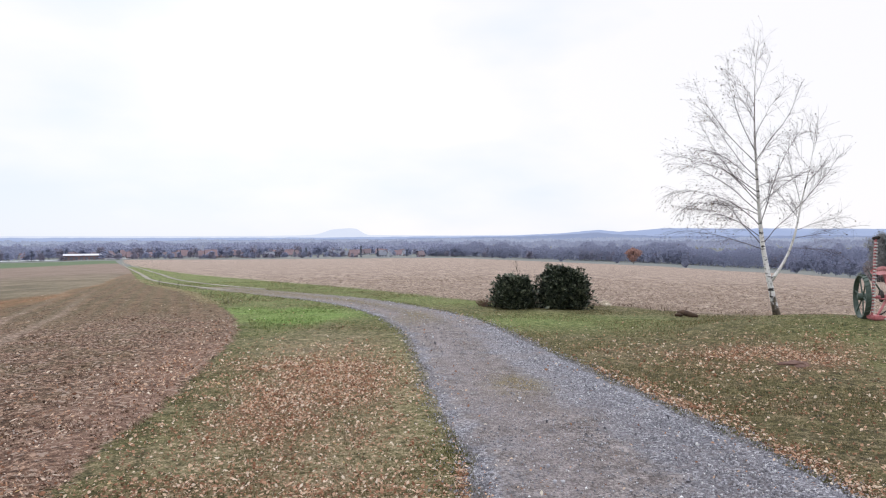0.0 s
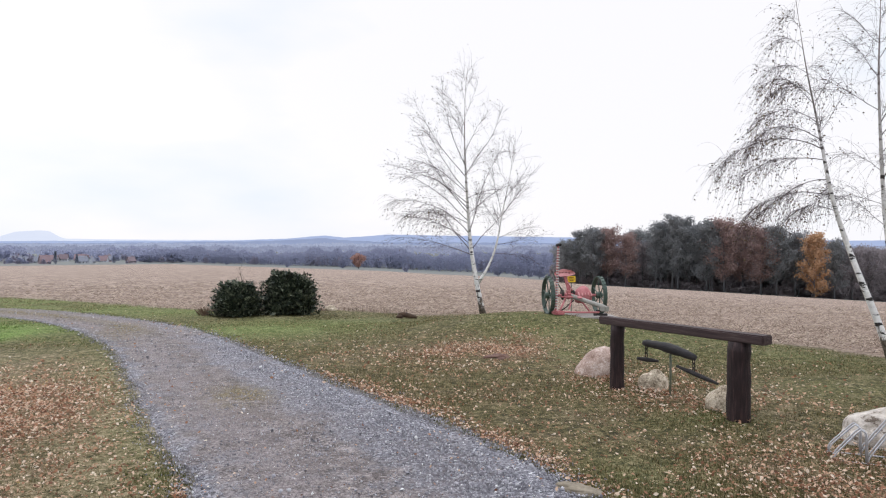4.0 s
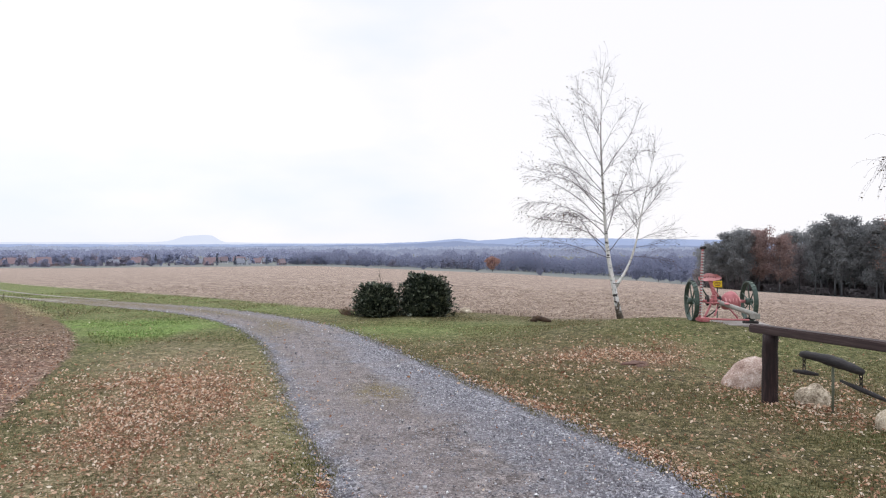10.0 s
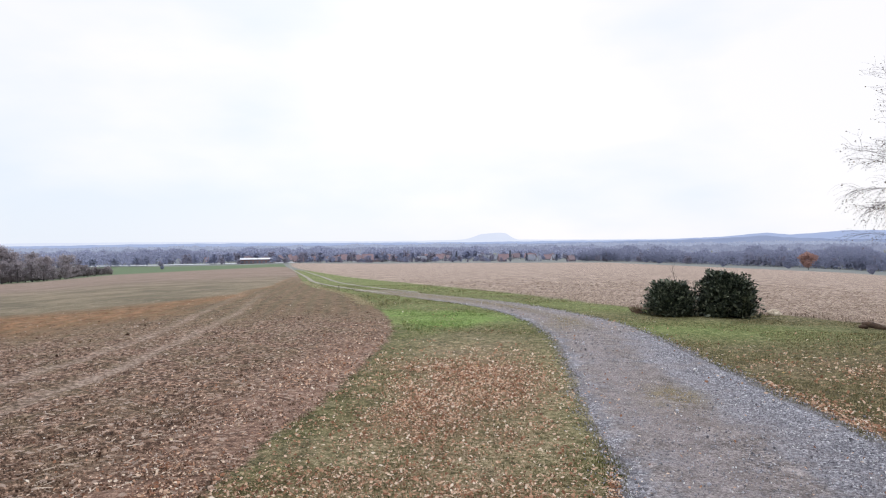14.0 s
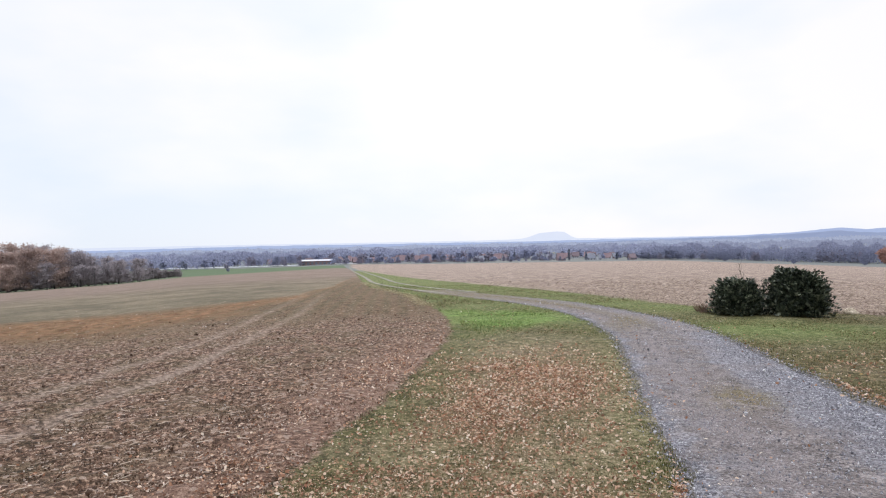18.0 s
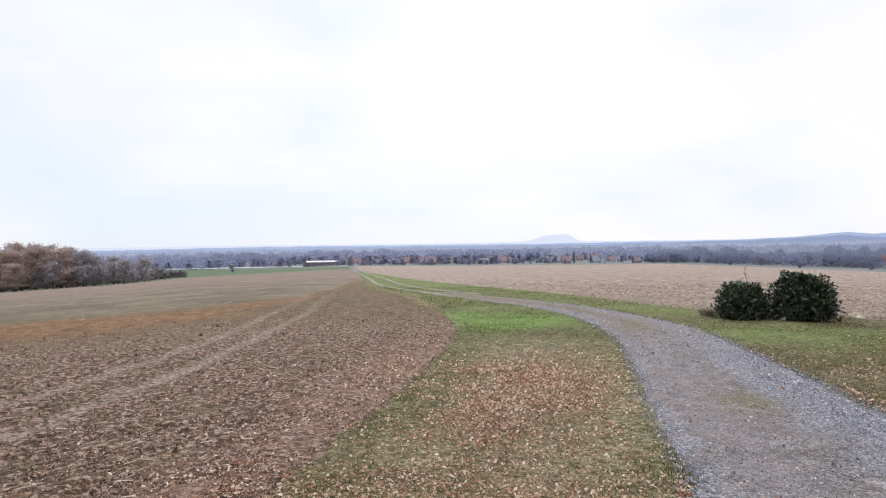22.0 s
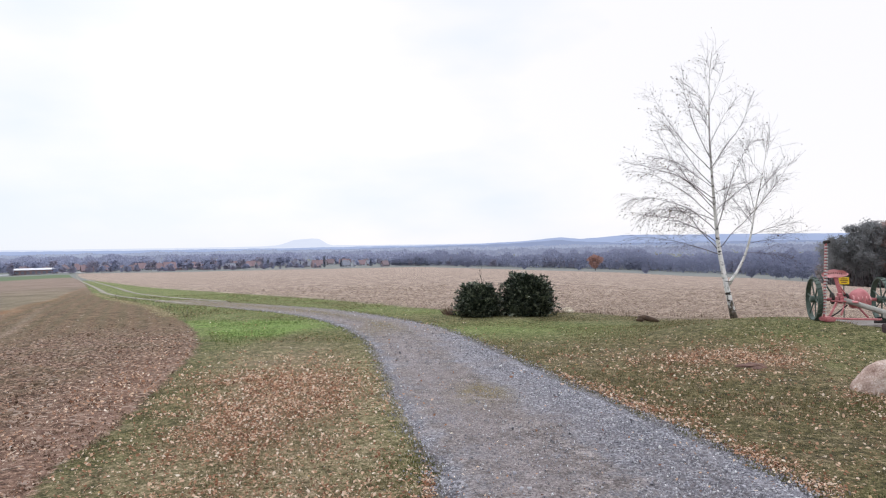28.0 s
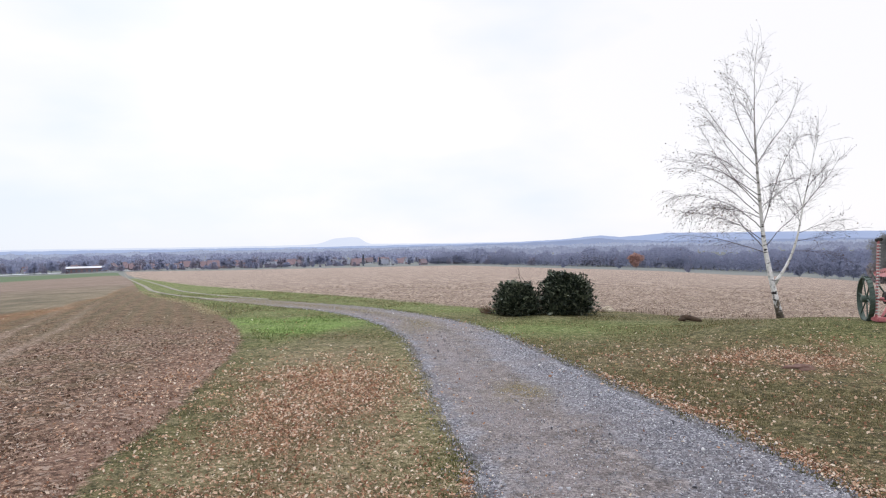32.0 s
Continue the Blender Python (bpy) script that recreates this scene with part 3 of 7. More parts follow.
def make_ground():
    az = np.radians(np.concatenate([np.arange(-64, 66, 0.3), np.arange(66, 296, 5.0)]))
    r = np.concatenate([[-0.05, 0.3, 0.7], np.geomspace(1.3, 4700, 640)])
    R, A = np.meshgrid(r, az, indexing="ij")
    x, y = R * np.sin(A), R * np.cos(A)
    z = land(x, y)
    road, soil, stub = side_of(x, y, ROAD), side_of(x, y, SOIL), side_of(x, y, STUBBLE)
    near = np.clip((60 - R) / 40, 0, 1)
    lumps = (grain(x, y, 0.5, 1) - 0.5) * 0.05 + (grain(x, y, 0.16, 2) - 0.5) * 0.035
    z = z + near * np.where(soil < 0, lumps * 1.3 * np.clip(-soil / 0.5, 0, 1), 0)
    clods = (grain(x, y, 1.1, 7) - 0.5) * 0.02 + (grain(x, y, 0.35, 8) - 0.5) * 0.035
    z = z + near * np.where(stub < 0, clods * np.clip(-stub / 0.6, 0, 1), 0)
    z = z + near * np.where((soil > 0) & (stub > 0), (grain(x, y, 1.3, 3) - 0.5) * 0.05 + (grain(x, y, 0.25, 4) - 0.5) * 0.018, 0) * np.clip(road / 0.4, 0, 1)
    ragged = (grain(x, y, 0.45, 71) - 0.5) * 0.22 + (grain(x, y, 0.14, 72) - 0.5) * 0.14
    z = z - 0.06 * np.clip((-road - 0.05 + ragged) / 0.25, 0, 1)
    rut = np.maximum(np.exp(-(line_far(x, y, TRACK_A) / 0.14) ** 2), np.exp(-(line_far(x, y, TRACK_B) / 0.14) ** 2)) * np.clip((38 - R) / 24, 0, 1) * (0.45 + 0.55 * grain(x, y, 0.9, 27))
    z = z - 0.04 * rut
    az_deg = np.degrees(np.arctan2(x, y))
    ochre = np.clip((R - np.interp(az_deg, [-70, -52, -46, -40, -36, -31, -28, -24], [14.5, 15.5, 15.5, 17.5, 20.5, 27, 40, 90]) + (grain(x, y, 3.0, 81) - 0.5) * 4) / 4.0, 0, 1)
    sprouting = np.clip((R - np.interp(az_deg, [-70, -52, -42, -36, -31, -28, -26.5, -20], [24, 25, 26, 28, 32, 42, 66, 220]) + (grain(x, y, 4.0, 82) - 0.5) * 2.5) / 2.5, 0, 1)
    # olive growth starts left of a slanting line over the ploughed land
    crest = np.clip(((-x - 3.0) * 0.55 + (y - 9.5) * 0.62 + (grain(x, y, 2.5, 9) - 0.5) * 4 - 5.0) / 5.0, 0, 1)
    crest = crest * (0.45 + 0.55 * ochre)
    lush = green_corner(x, y)
    lush = np.maximum(lush, np.clip((y - 17.5) / 4, 0, 1) * (x < 1.2) * (0.25 + 0.35 * grain(x, y, 1.6, 84)))
    lush = np.maximum(lush, 0.55 * np.exp(-(((x - 2.0) / 3.5) ** 2 + ((y - 15.8) / 2.2) ** 2)))
    lush = np.maximum(lush, 0.25 * np.exp(-(((x - 8.3) / 1.6) ** 2 + ((y - 10.3) / 1.6) ** 2)))
    lush = np.maximum(lush, 0.2 * np.exp(-(((x - 10.4) / 1.8) ** 2 + ((y - 9.0) / 2.0) ** 2)))
    lush = np.maximum(lush, lush_spots(x, y))
    left = (x < 0.6) & (y < 15) & (soil > 0) & (road > 0)
    lush = np.maximum(lush, left * 0.12 * np.maximum(np.exp(-((soil - 0.35) / 0.45) ** 2), np.exp(-((road - 0.1) / 0.35) ** 2)))
    lush = np.clip(lush, 0, 1) * (soil > 0)
    worn = np.clip((0.8 - x) / 0.8, 0, 1) * np.clip((14.6 - y) / 4.5, 0, 1) * (x > -6) * np.clip((soil - 0.2) / 0.9, 0, 1)
    ns, nc = R.shape
    idx = np.arange(ns * nc).reshape(ns, nc)
    nxt = np.roll(idx, -1, axis=1)
    quads = np.stack([idx[:-1], idx[1:], nxt[1:], nxt[:-1]], -1).reshape(-1, 4)[:, ::-1]
    me = np_mesh("ground", np.stack([x, y, z], -1).reshape(-1, 3), quads, M_GROUND, True)
    cover = np.where(R < 30, leaf_cover(x, y), 0)
    for name, val in (("road", road), ("soil", soil), ("stubble", stub), ("rut", rut), ("crest", crest), ("lush", lush), ("leaves", cover), ("worn", worn), ("ochre", ochre), ("sprouting", sprouting), ("meadow", np.clip((az_deg - 56.5) / 1.5, 0, 1) * np.clip((620 - R) / 200, 0, 1))):
        at = me.attributes.new(name, "FLOAT", "POINT")
        at.data.foreach_set("value", np.ascontiguousarray(np.clip(val, -50, 50), dtype=np.float32).ravel())
    return tagged(new("ground", me), "lawn, ploughed soil and pale stubble falling to a wide valley", "ground", kind="structure")


make_ground()


def make_road():
    n, w = 420, 30
    s = np.linspace(0, 1, n)
    L = np.stack([np.interp(s, np.linspace(0, 1, len(ROAD_L)), ROAD_L[:, k]) for k in (0, 1)], -1)
    Rr = np.stack([np.interp(s, np.linspace(0, 1, len(ROAD_R)), ROAD_R[:, k]) for k in (0, 1)], -1)
    t = np.linspace(0, 1, w)[None, :]
    ragL = (grain(L[:, 0] * 3, L[:, 1] * 3, 1.3, 21) - 0.5)[:, None] * 0.16 + (grain(L[:, 0] * 3, L[:, 1] * 3, 0.4, 22) - 0.5)[:, None] * 0.08
    ragR = (grain(Rr[:, 0] * 3, Rr[:, 1] * 3, 1.3, 23) - 0.5)[:, None] * 0.16 + (grain(Rr[:, 0] * 3, Rr[:, 1] * 3, 0.4, 24) - 0.5)[:, None] * 0.08
    wid = np.linalg.norm(Rr - L, axis=1)[:, None]
    u = t * (1 + (ragR + ragL) / wid) - ragL / wid
    x, y = (L[:, None, k] * (1 - u) + Rr[:, None, k] * u for k in (0, 1))
    crown = 0.006 + 0.02 * (1 - (2 * t - 1) ** 2) - 0.035 * np.clip((np.abs(2 * t - 1) - 0.86) / 0.14, 0, 1) ** 1.5
    wheel = np.exp(-((u - 0.27) / 0.11) ** 2) + np.exp(-((u - 0.72) / 0.11) ** 2)
    z = land(x, y) + crown - 0.02 * wheel + (grain(x, y, 0.3, 25) - 0.5) * 0.012 + (grain(x, y, 0.09, 26) - 0.5) * 0.012
    idx = np.arange(n * w).reshape(n, w)
    q = np.stack([idx[:-1, :-1], idx[:-1, 1:], idx[1:, 1:], idx[1:, :-1]], -1).reshape(-1, 4)
    me = np_mesh("road", np.stack([x, y, z], -1).reshape(-1, 3), q, M_DRIVE, True)
    loose = np.clip(0.26 + 0.74 * np.clip((u - 0.50) / 0.25, 0, 1) * np.clip((16 - y) / 5, 0.25, 1) + 0.35 * np.exp(-((u - 0.04) / 0.08) ** 2), 0, 1)
    mossy = 1.2 * np.exp(-(((x - 0.78) / 0.34) ** 2 + ((y - 8.25) / 0.62) ** 2)) + 0.8 * np.exp(-(((x + 1.0) / 0.5) ** 2 + ((y - 16.3) / 1.8) ** 2))
    mossy = mossy + 1.0 * np.exp(-((u - 0.50) / 0.16) ** 2) * np.clip((y - 14) / 8, 0, 1) + 0.65 * np.clip((y - 20) / 7, 0, 1) + 0.5 * np.clip((y - 26) / 4, 0, 1) + 1.2 * np.clip((y - 25) / 4, 0, 1) * (np.abs(u - 0.5) > 0.36)
    for name, val in (("loose", loose), ("wheel", np.clip(wheel, 0, 1) * np.clip(1.3 - loose, 0, 1)), ("mossy", np.clip(mossy, 0, 1))):
        at = me.attributes.new(name, "FLOAT", "POINT")
        at.data.foreach_set("value", np.ascontiguousarray(np.broadcast_to(val, x.shape), dtype=np.float32).ravel())
    return tagged(new("road", me), "curving grey gravel drive with a mossy patch and worn wheel lines", "road", kind="structure")


make_road()


def ribbon(name, line, half, lift, material, label, category="road"):
    line = smooth_line(line, 14)
    d = np.gradient(line, axis=0)
    d /= np.linalg.norm(d, axis=1)[:, None]
    nrm = np.stack([-d[:, 1], d[:, 0]], -1)
    cols = []
    for k in (-1, -0.4, 0.4, 1):
        wob = 1 + (grain(line[:, 0], line[:, 1], 2.2, 31 + int(k * 5)) - 0.5) * 0.5 * (abs(k) > 0.9)
        p = line + nrm * (half * k * wob)[:, None] if hasattr(wob, "__len__") else line + nrm * half * k
        cols.append(np.stack([p[:, 0], p[:, 1], land(p[:, 0], p[:, 1]) + lift * (1 + np.hypot(p[:, 0], p[:, 1]) * 0.02) - (0.02 if abs(k) > 0.9 else 0)], -1))
    v = np.stack(cols, 1)
    idx = np.arange(v.shape[0] * 4).reshape(-1, 4)
    q = np.stack([idx[:-1, 1:], idx[:-1, :-1], idx[1:, :-1], idx[1:, 1:]], -1).reshape(-1, 4)
    return tagged(new(name, np_mesh(name, v.reshape(-1, 3), q, material, True)), label, category, kind="structure")


RUN = [(-9.2, 29.8), (-12.8, 34.4), (-16.5, 39.6), (-20.6, 46.5), (-27, 59), (-41.5, 87), (-75.5, 153), (-165, 330), (-300, 598)]
ribbon("track_rut", [(x - 0.72, y - 0.35) for x, y in RUN], 0.17, 0.02, M_TRACK, "pale wheel rut of the grassy farm track")
ribbon("track_rut", [(x + 0.72, y + 0.35) for x, y in RUN], 0.17, 0.02, M_TRACK, "pale wheel rut of the grassy farm track")
ribbon("field_strip", [(-312, 628), (-380, 626), (-500, 622), (-660, 616), (-860, 600)], 19.0, 0.03, M_LANE, "pale strip of field below the village", "field")


# ---------------------------------------------------------------- what lies and grows on the ground
def scatter(n, x0, x1, y0, y1, keep, seed, power=1.0):
    """Random plan points, denser towards the viewer, kept by a density."""
    rs = np.random.RandomState(seed)
    a = np.radians(rs.uniform(x0, x1, n))
    r = y0 * (y1 / y0) ** (rs.rand(n) ** power)
    x, y = r * np.sin(a), r * np.cos(a)
    ok = rs.rand(n) < keep(x, y)
    return x[ok], y[ok], rs


def spin(ax, ay, az):
    """Rotation matrices from three arrays of angles."""
    cx, sx, cy, sy, cz, sz = np.cos(ax), np.sin(ax), np.cos(ay), np.sin(ay), np.cos(az), np.sin(az)
    o, i = np.zeros_like(ax), np.ones_like(ax)
    rx = np.stack([np.stack([i, o, o], -1), np.stack([o, cx, -sx], -1), np.stack([o, sx, cx], -1)], -2)
    ry = np.stack([np.stack([cy, o, sy], -1), np.stack([o, i, o], -1), np.stack([-sy, o, cy], -1)], -2)
    rz = np.stack([np.stack([cz, -sz, o], -1), np.stack([sz, cz, o], -1), np.stack([o, o, i], -1)], -2)
    return rz @ ry @ rx


def strew(name, base, faces, pos, rot, size, material, label, category, lush=None):
    """One mesh of many small alike pieces."""
    v = np.einsum("nij,kj->nki", rot, base) * size[:, None, :] if size.ndim == 2 else np.einsum("nij,kj->nki", rot, base) * size[:, None, None]
    v = v + pos[:, None, :]
    k = len(base)
    f = (np.asarray(faces)[None] + (np.arange(len(pos)) * k)[:, None, None]).reshape(-1, len(faces[0]))
    me = np_mesh(name, v.reshape(-1, 3), f, material)
    if lush is not None:
        at = me.attributes.new("lush", "FLOAT", "POINT")
        at.data.foreach_set("value", np.repeat(lush, k).astype(np.float32))
    return tagged(new(name, me), label, category, kind="stuff")


def surf(x, y):
    return land(x, y) + np.where(side_of(x, y, ROAD) < -0.3, 0.02, 0.0)


# fallen leaves
x, y, rs = scatter(640000, -62, 64, 2.8, 24, leaf_cover, 11)
m = len(x)
leaf = np.array([(0, -0.5, 0.0), (0.28, -0.15, 0.10), (0.30, 0.2, 0.12), (0, 0.55, 0.02), (-0.30, 0.2, 0.12), (-0.28, -0.15, 0.10)])
leaf_f = [(0, 1, 2, 3), (0, 3, 4, 5)]
strew("fallen_leaves", leaf, leaf_f, np.stack([x, y, surf(x, y) + rs.uniform(0.008, 0.035, m)], -1),
      spin(rs.normal(0, 0.5, m) + math.pi * (rs.rand(m) < 0.4), rs.normal(0, 0.5, m), rs.uniform(0, 6.3, m)), (0.011 + 0.032 * rs.rand(m) ** 2.1) * np.clip(np.hypot(x, y) / 7, 0.95, 1.3), M_LEAF,
      "curled brown and tan autumn leaves scattered over the grass", "fallen leaves")


# short grass
def lawn_keep(x, y):
    ok = (side_of(x, y, ROAD) > -0.02 + 0.1 * (grain(x, y, 0.3, 40) - 0.5)) & (side_of(x, y, SOIL) > 0.12 - 0.5 * (grain(x, y, 0.5, 41) - 0.5)) & (side_of(x, y, STUBBLE) > 0.1)
    return ok * np.clip(0.35 + 1.1 * grain(x, y, 0.7, 42), 0, 1) * np.where((x < 0.6) & (y < 14), 0.42, 1.0)


x, y, rs = scatter(560000, -62, 64, 3.2, 42, lawn_keep, 12)
m = len(x)
lushness = green_corner(x, y) + 1.1 * lush_spots(x, y) + 0.6 * grain(x, y, 0.8, 43) - 0.38
lushness += (x < 0.6) * (y < 15) * 0.25 * np.maximum(np.exp(-((side_of(x, y, SOIL) - 0.3) / 0.5) ** 2), np.exp(-((side_of(x, y, ROAD) - 0.1) / 0.4) ** 2))
lushness = np.clip(lushness, 0, 1)
blade = np.array([(-0.5, 0, 0), (0.5, 0, 0), (0.25, 0.25, 1.0)])
wid = rs.uniform(0.004, 0.009, m) * np.clip(np.hypot(x, y) / 7, 1, 4.0)
hgt = rs.uniform(0.015, 0.042, m) * (0.8 + 0.7 * lushness) * np.clip(np.hypot(x, y) / 18, 1, 2.2)
strew("grass", blade, [(0, 1, 2)], np.stack([x, y, land(x, y) - 0.006], -1), spin(rs.normal(0, 0.45, m), rs.normal(0, 0.45, m), rs.uniform(0, 6.3, m)),
      np.stack([wid, hgt * 0.5, hgt], -1), M_GRASS, "short worn lawn grass with lush green patches", "grass", lushness)

# loose stones on the drive
rock = np.array([(1, 0, -0.3), (-0.5, 0.87, -0.35), (-0.5, -0.87, -0.3), (0.35, 0.5, 0.55), (-0.65, 0.05, 0.6), (0.3, -0.55, 0.5)])
rock_f = [(0, 1, 3), (1, 2, 4), (2, 0, 5), (1, 4, 3), (2, 5, 4), (0, 3, 5), (3, 4, 5)]


def stone_keep(x, y):
    d = side_of(x, y, ROAD)
    return np.where(d < 0.04, 1.0, np.where(d < 0.4, 0.8 * np.exp(-d / 0.09), 0.0)) * (np.clip(0.14 + 0.60 * np.clip((x - (1.5 - 0.12 * (y - 5))) / 0.9, 0, 1) + 0.45 * np.exp(-(d / 0.2) ** 2), 0, 1) * np.clip(0.3 + grain(x, y, 0.5, 44), 0, 1))


x, y, rs = scatter(260000, -24, 42, 3.6, 24, stone_keep, 13)
m = len(x)
siz = (0.004 + 0.008 * rs.rand(m) ** 1.6) * (1 + 0.9 * (rs.rand(m) > 0.98)) * np.clip(np.hypot(x, y) / 9, 1, 1.5)
strew("gravel", rock, rock_f, np.stack([x, y, surf(x, y) + 0.010 + siz * 0.1], -1), spin(rs.uniform(0, 6.3, m), rs.uniform(0, 6.3, m), rs.uniform(0, 6.3, m)), siz,
      M_STONES, "loose grey gravel chips on the drive", "gravel")

# clods and stalks on the ploughed land
x, y, rs = scatter(190000, -62, -8, 3.4, 36, lambda x, y: (side_of(x, y, SOIL) < 0.1) * (0.10 + 0.35 * grain(x, y, 0.8, 45)) * (np.minimum(line_far(x, y, TRACK_A), line_far(x, y, TRACK_B)) > 0.20) * np.clip((29 - np.hypot(x, y)) / 20, 0, 1) ** 1.5, 14)
m = len(x)
siz = (0.0045 + 0.009 * rs.rand(m) ** 1.8) * (1 + 1.5 * (rs.rand(m) > 0.985)) * np.clip(np.hypot(x, y) / 10, 1, 1.5)
strew("soil_clods", rock, rock_f, np.stack([x, y, land(x, y) + 0.004], -1), spin(rs.uniform(0, 6.3, m), rs.uniform(0, 6.3, m), rs.uniform(0, 6.3, m)), siz,
      M_CLOD, "small brown clods and stones on the ploughed field", "soil clods")
stalk = np.array([(-0.036, -0.5, 0), (0.036, -0.5, 0), (0.036, 0.5, 0), (-0.036, 0.5, 0), (0, -0.5, 0.06), (0, 0.5, 0.06)])
stalk_f = [(0, 4, 5, 3), (4, 1, 2, 5)]
x, y, rs = scatter(9000, -62, -8, 3.4, 34, lambda x, y: (side_of(x, y, SOIL) < 0.1) * 0.8, 15)
m = len(x)
strew("crop_residue", stalk, stalk_f, np.stack([x, y, land(x, y) + 0.02], -1), spin(rs.normal(0, 0.15, m), rs.normal(0, 0.15, m), rs.uniform(0, 6.3, m)), (0.02 + 0.10 * rs.rand(m) ** 3),
      M_STRAW, "pale chopped stalks on the ploughed field", "straw")
# stubble
x, y, rs = scatter(250000, -26, 64, 9, 60, lambda x, y: (side_of(x, y, STUBBLE) < -0.1) * (0.3 + 0.7 * grain(x, y, 1.2, 46)) * np.clip((66 - np.hypot(x, y)) / 50, 0, 1) ** 2.4, 16, 0.7)
m = len(x)
strew("stubble", stalk, stalk_f, np.stack([x, y, land(x, y) + 0.045], -1), spin(rs.normal(0, 0.4, m), rs.normal(0, 0.4, m), rs.normal(1.5, 0.7, m)), rs.uniform(0.05, 0.15, m) * np.clip(np.hypot(x, y) / 26, 1, 1.8),
      M_STRAW, "pale maize stubble and chopped straw on the harvested field", "stubble")


# ---------------------------------------------------------------- birches
k = Mat("birch_bark", 0.75, spec=0.25)
O = k.where("Object")
up = k.nt.nodes.new("ShaderNodeSeparateXYZ")
k.put(up.inputs["Vector"], O)
bands = k.noise(3.0, 5, 0.7, O, (1.0, 1.0, 5.0))
scars = k.noise(3.2, 3, 0.6, O, (1.3, 1.3, 3.2))
white = k.ramp(k.noise(14, 4, 0.6, O), (0.3, (0.56, 0.53, 0.51)), (0.7, (0.80, 0.77, 0.74)))
dark = k.mix(k.span(bands, 0.585, 0.62), white, (0.055, 0.045, 0.042))
dark = k.mix(k.span(scars, 0.575, 0.605), dark, (0.032, 0.027, 0.026))
foot = k.sum("ADD", k.span(up.outputs["Z"], 0.85, 0.1), k.sum("MULTIPLY", k.sum("SUBTRACT", k.noise(9, 5, 0.7, O, (1, 1, 0.4)), 0.5), 2.6))
dark = k.mix(k.span(up.outputs["Z"], 2.6, 5.6, 0.0, 0.85), dark, k.ramp(k.noise(12, 4, 0.6, O), (0.3, (0.10, 0.075, 0.068)), (0.7, (0.26, 0.21, 0.195))))
k.col(k.mix(k.span(foot, 0.25, 0.6), dark, k.ramp(k.noise(20, 4, 0.7, O), (0.35, (0.030, 0.024, 0.019)), (0.65, (0.15, 0.118, 0.088)))))
k.bump(bands, 0.5, 0.02)
M_BIRCH = k.m
M_LIMB = mottled("birch_limb", (0.050, 0.038, 0.038), (0.125, 0.098, 0.095), 5.0, 0.8, stretch=(1, 1, 0.3)).m
M_TWIG = mottled("birch_twig", (0.042, 0.028, 0.030), (0.090, 0.064, 0.066), 4.0, 0.8).m
k = Mat("birch_leaf", 0.7)
k.col(k.ramp(k.island(), (0.0, (0.050, 0.030, 0.024)), (0.6, (0.12, 0.080, 0.050)), (1.0, (0.24, 0.18, 0.09))))
M_BLEAF = k.m


def at_line(pts, t):
    """Point and direction at a share t of a polyline."""
    seg = [(Vector(b) - Vector(a)).length for a, b in zip(pts[:-1], pts[1:])]
    d = t * sum(seg)
    for (a, b), s in zip(zip(pts[:-1], pts[1:]), seg):
        if d <= s:
            return Vector(a).lerp(Vector(b), d / s), (Vector(b) - Vector(a)).normalized()
        d -= s
    return Vector(pts[-1]), (Vector(pts[-1]) - Vector(pts[-2])).normalized()


def grow(rng, p, d, length, steps, droop, wobble, wind):
    """A branch: it starts along d and bends by droop (down) and wind."""
    pts = [p.copy()]
    d = d.normalized()
    for i in range(steps):
        share = (i + 1) / steps
        d = d + Vector((rng.gauss(0, wobble), rng.gauss(0, wobble), rng.gauss(0, wobble))) + Vector((0, 0, -droop * share / steps * 2)) + wind * (share / steps)
        d.normalize()
        pts.append(pts[-1] + d * (length / steps))
    return pts


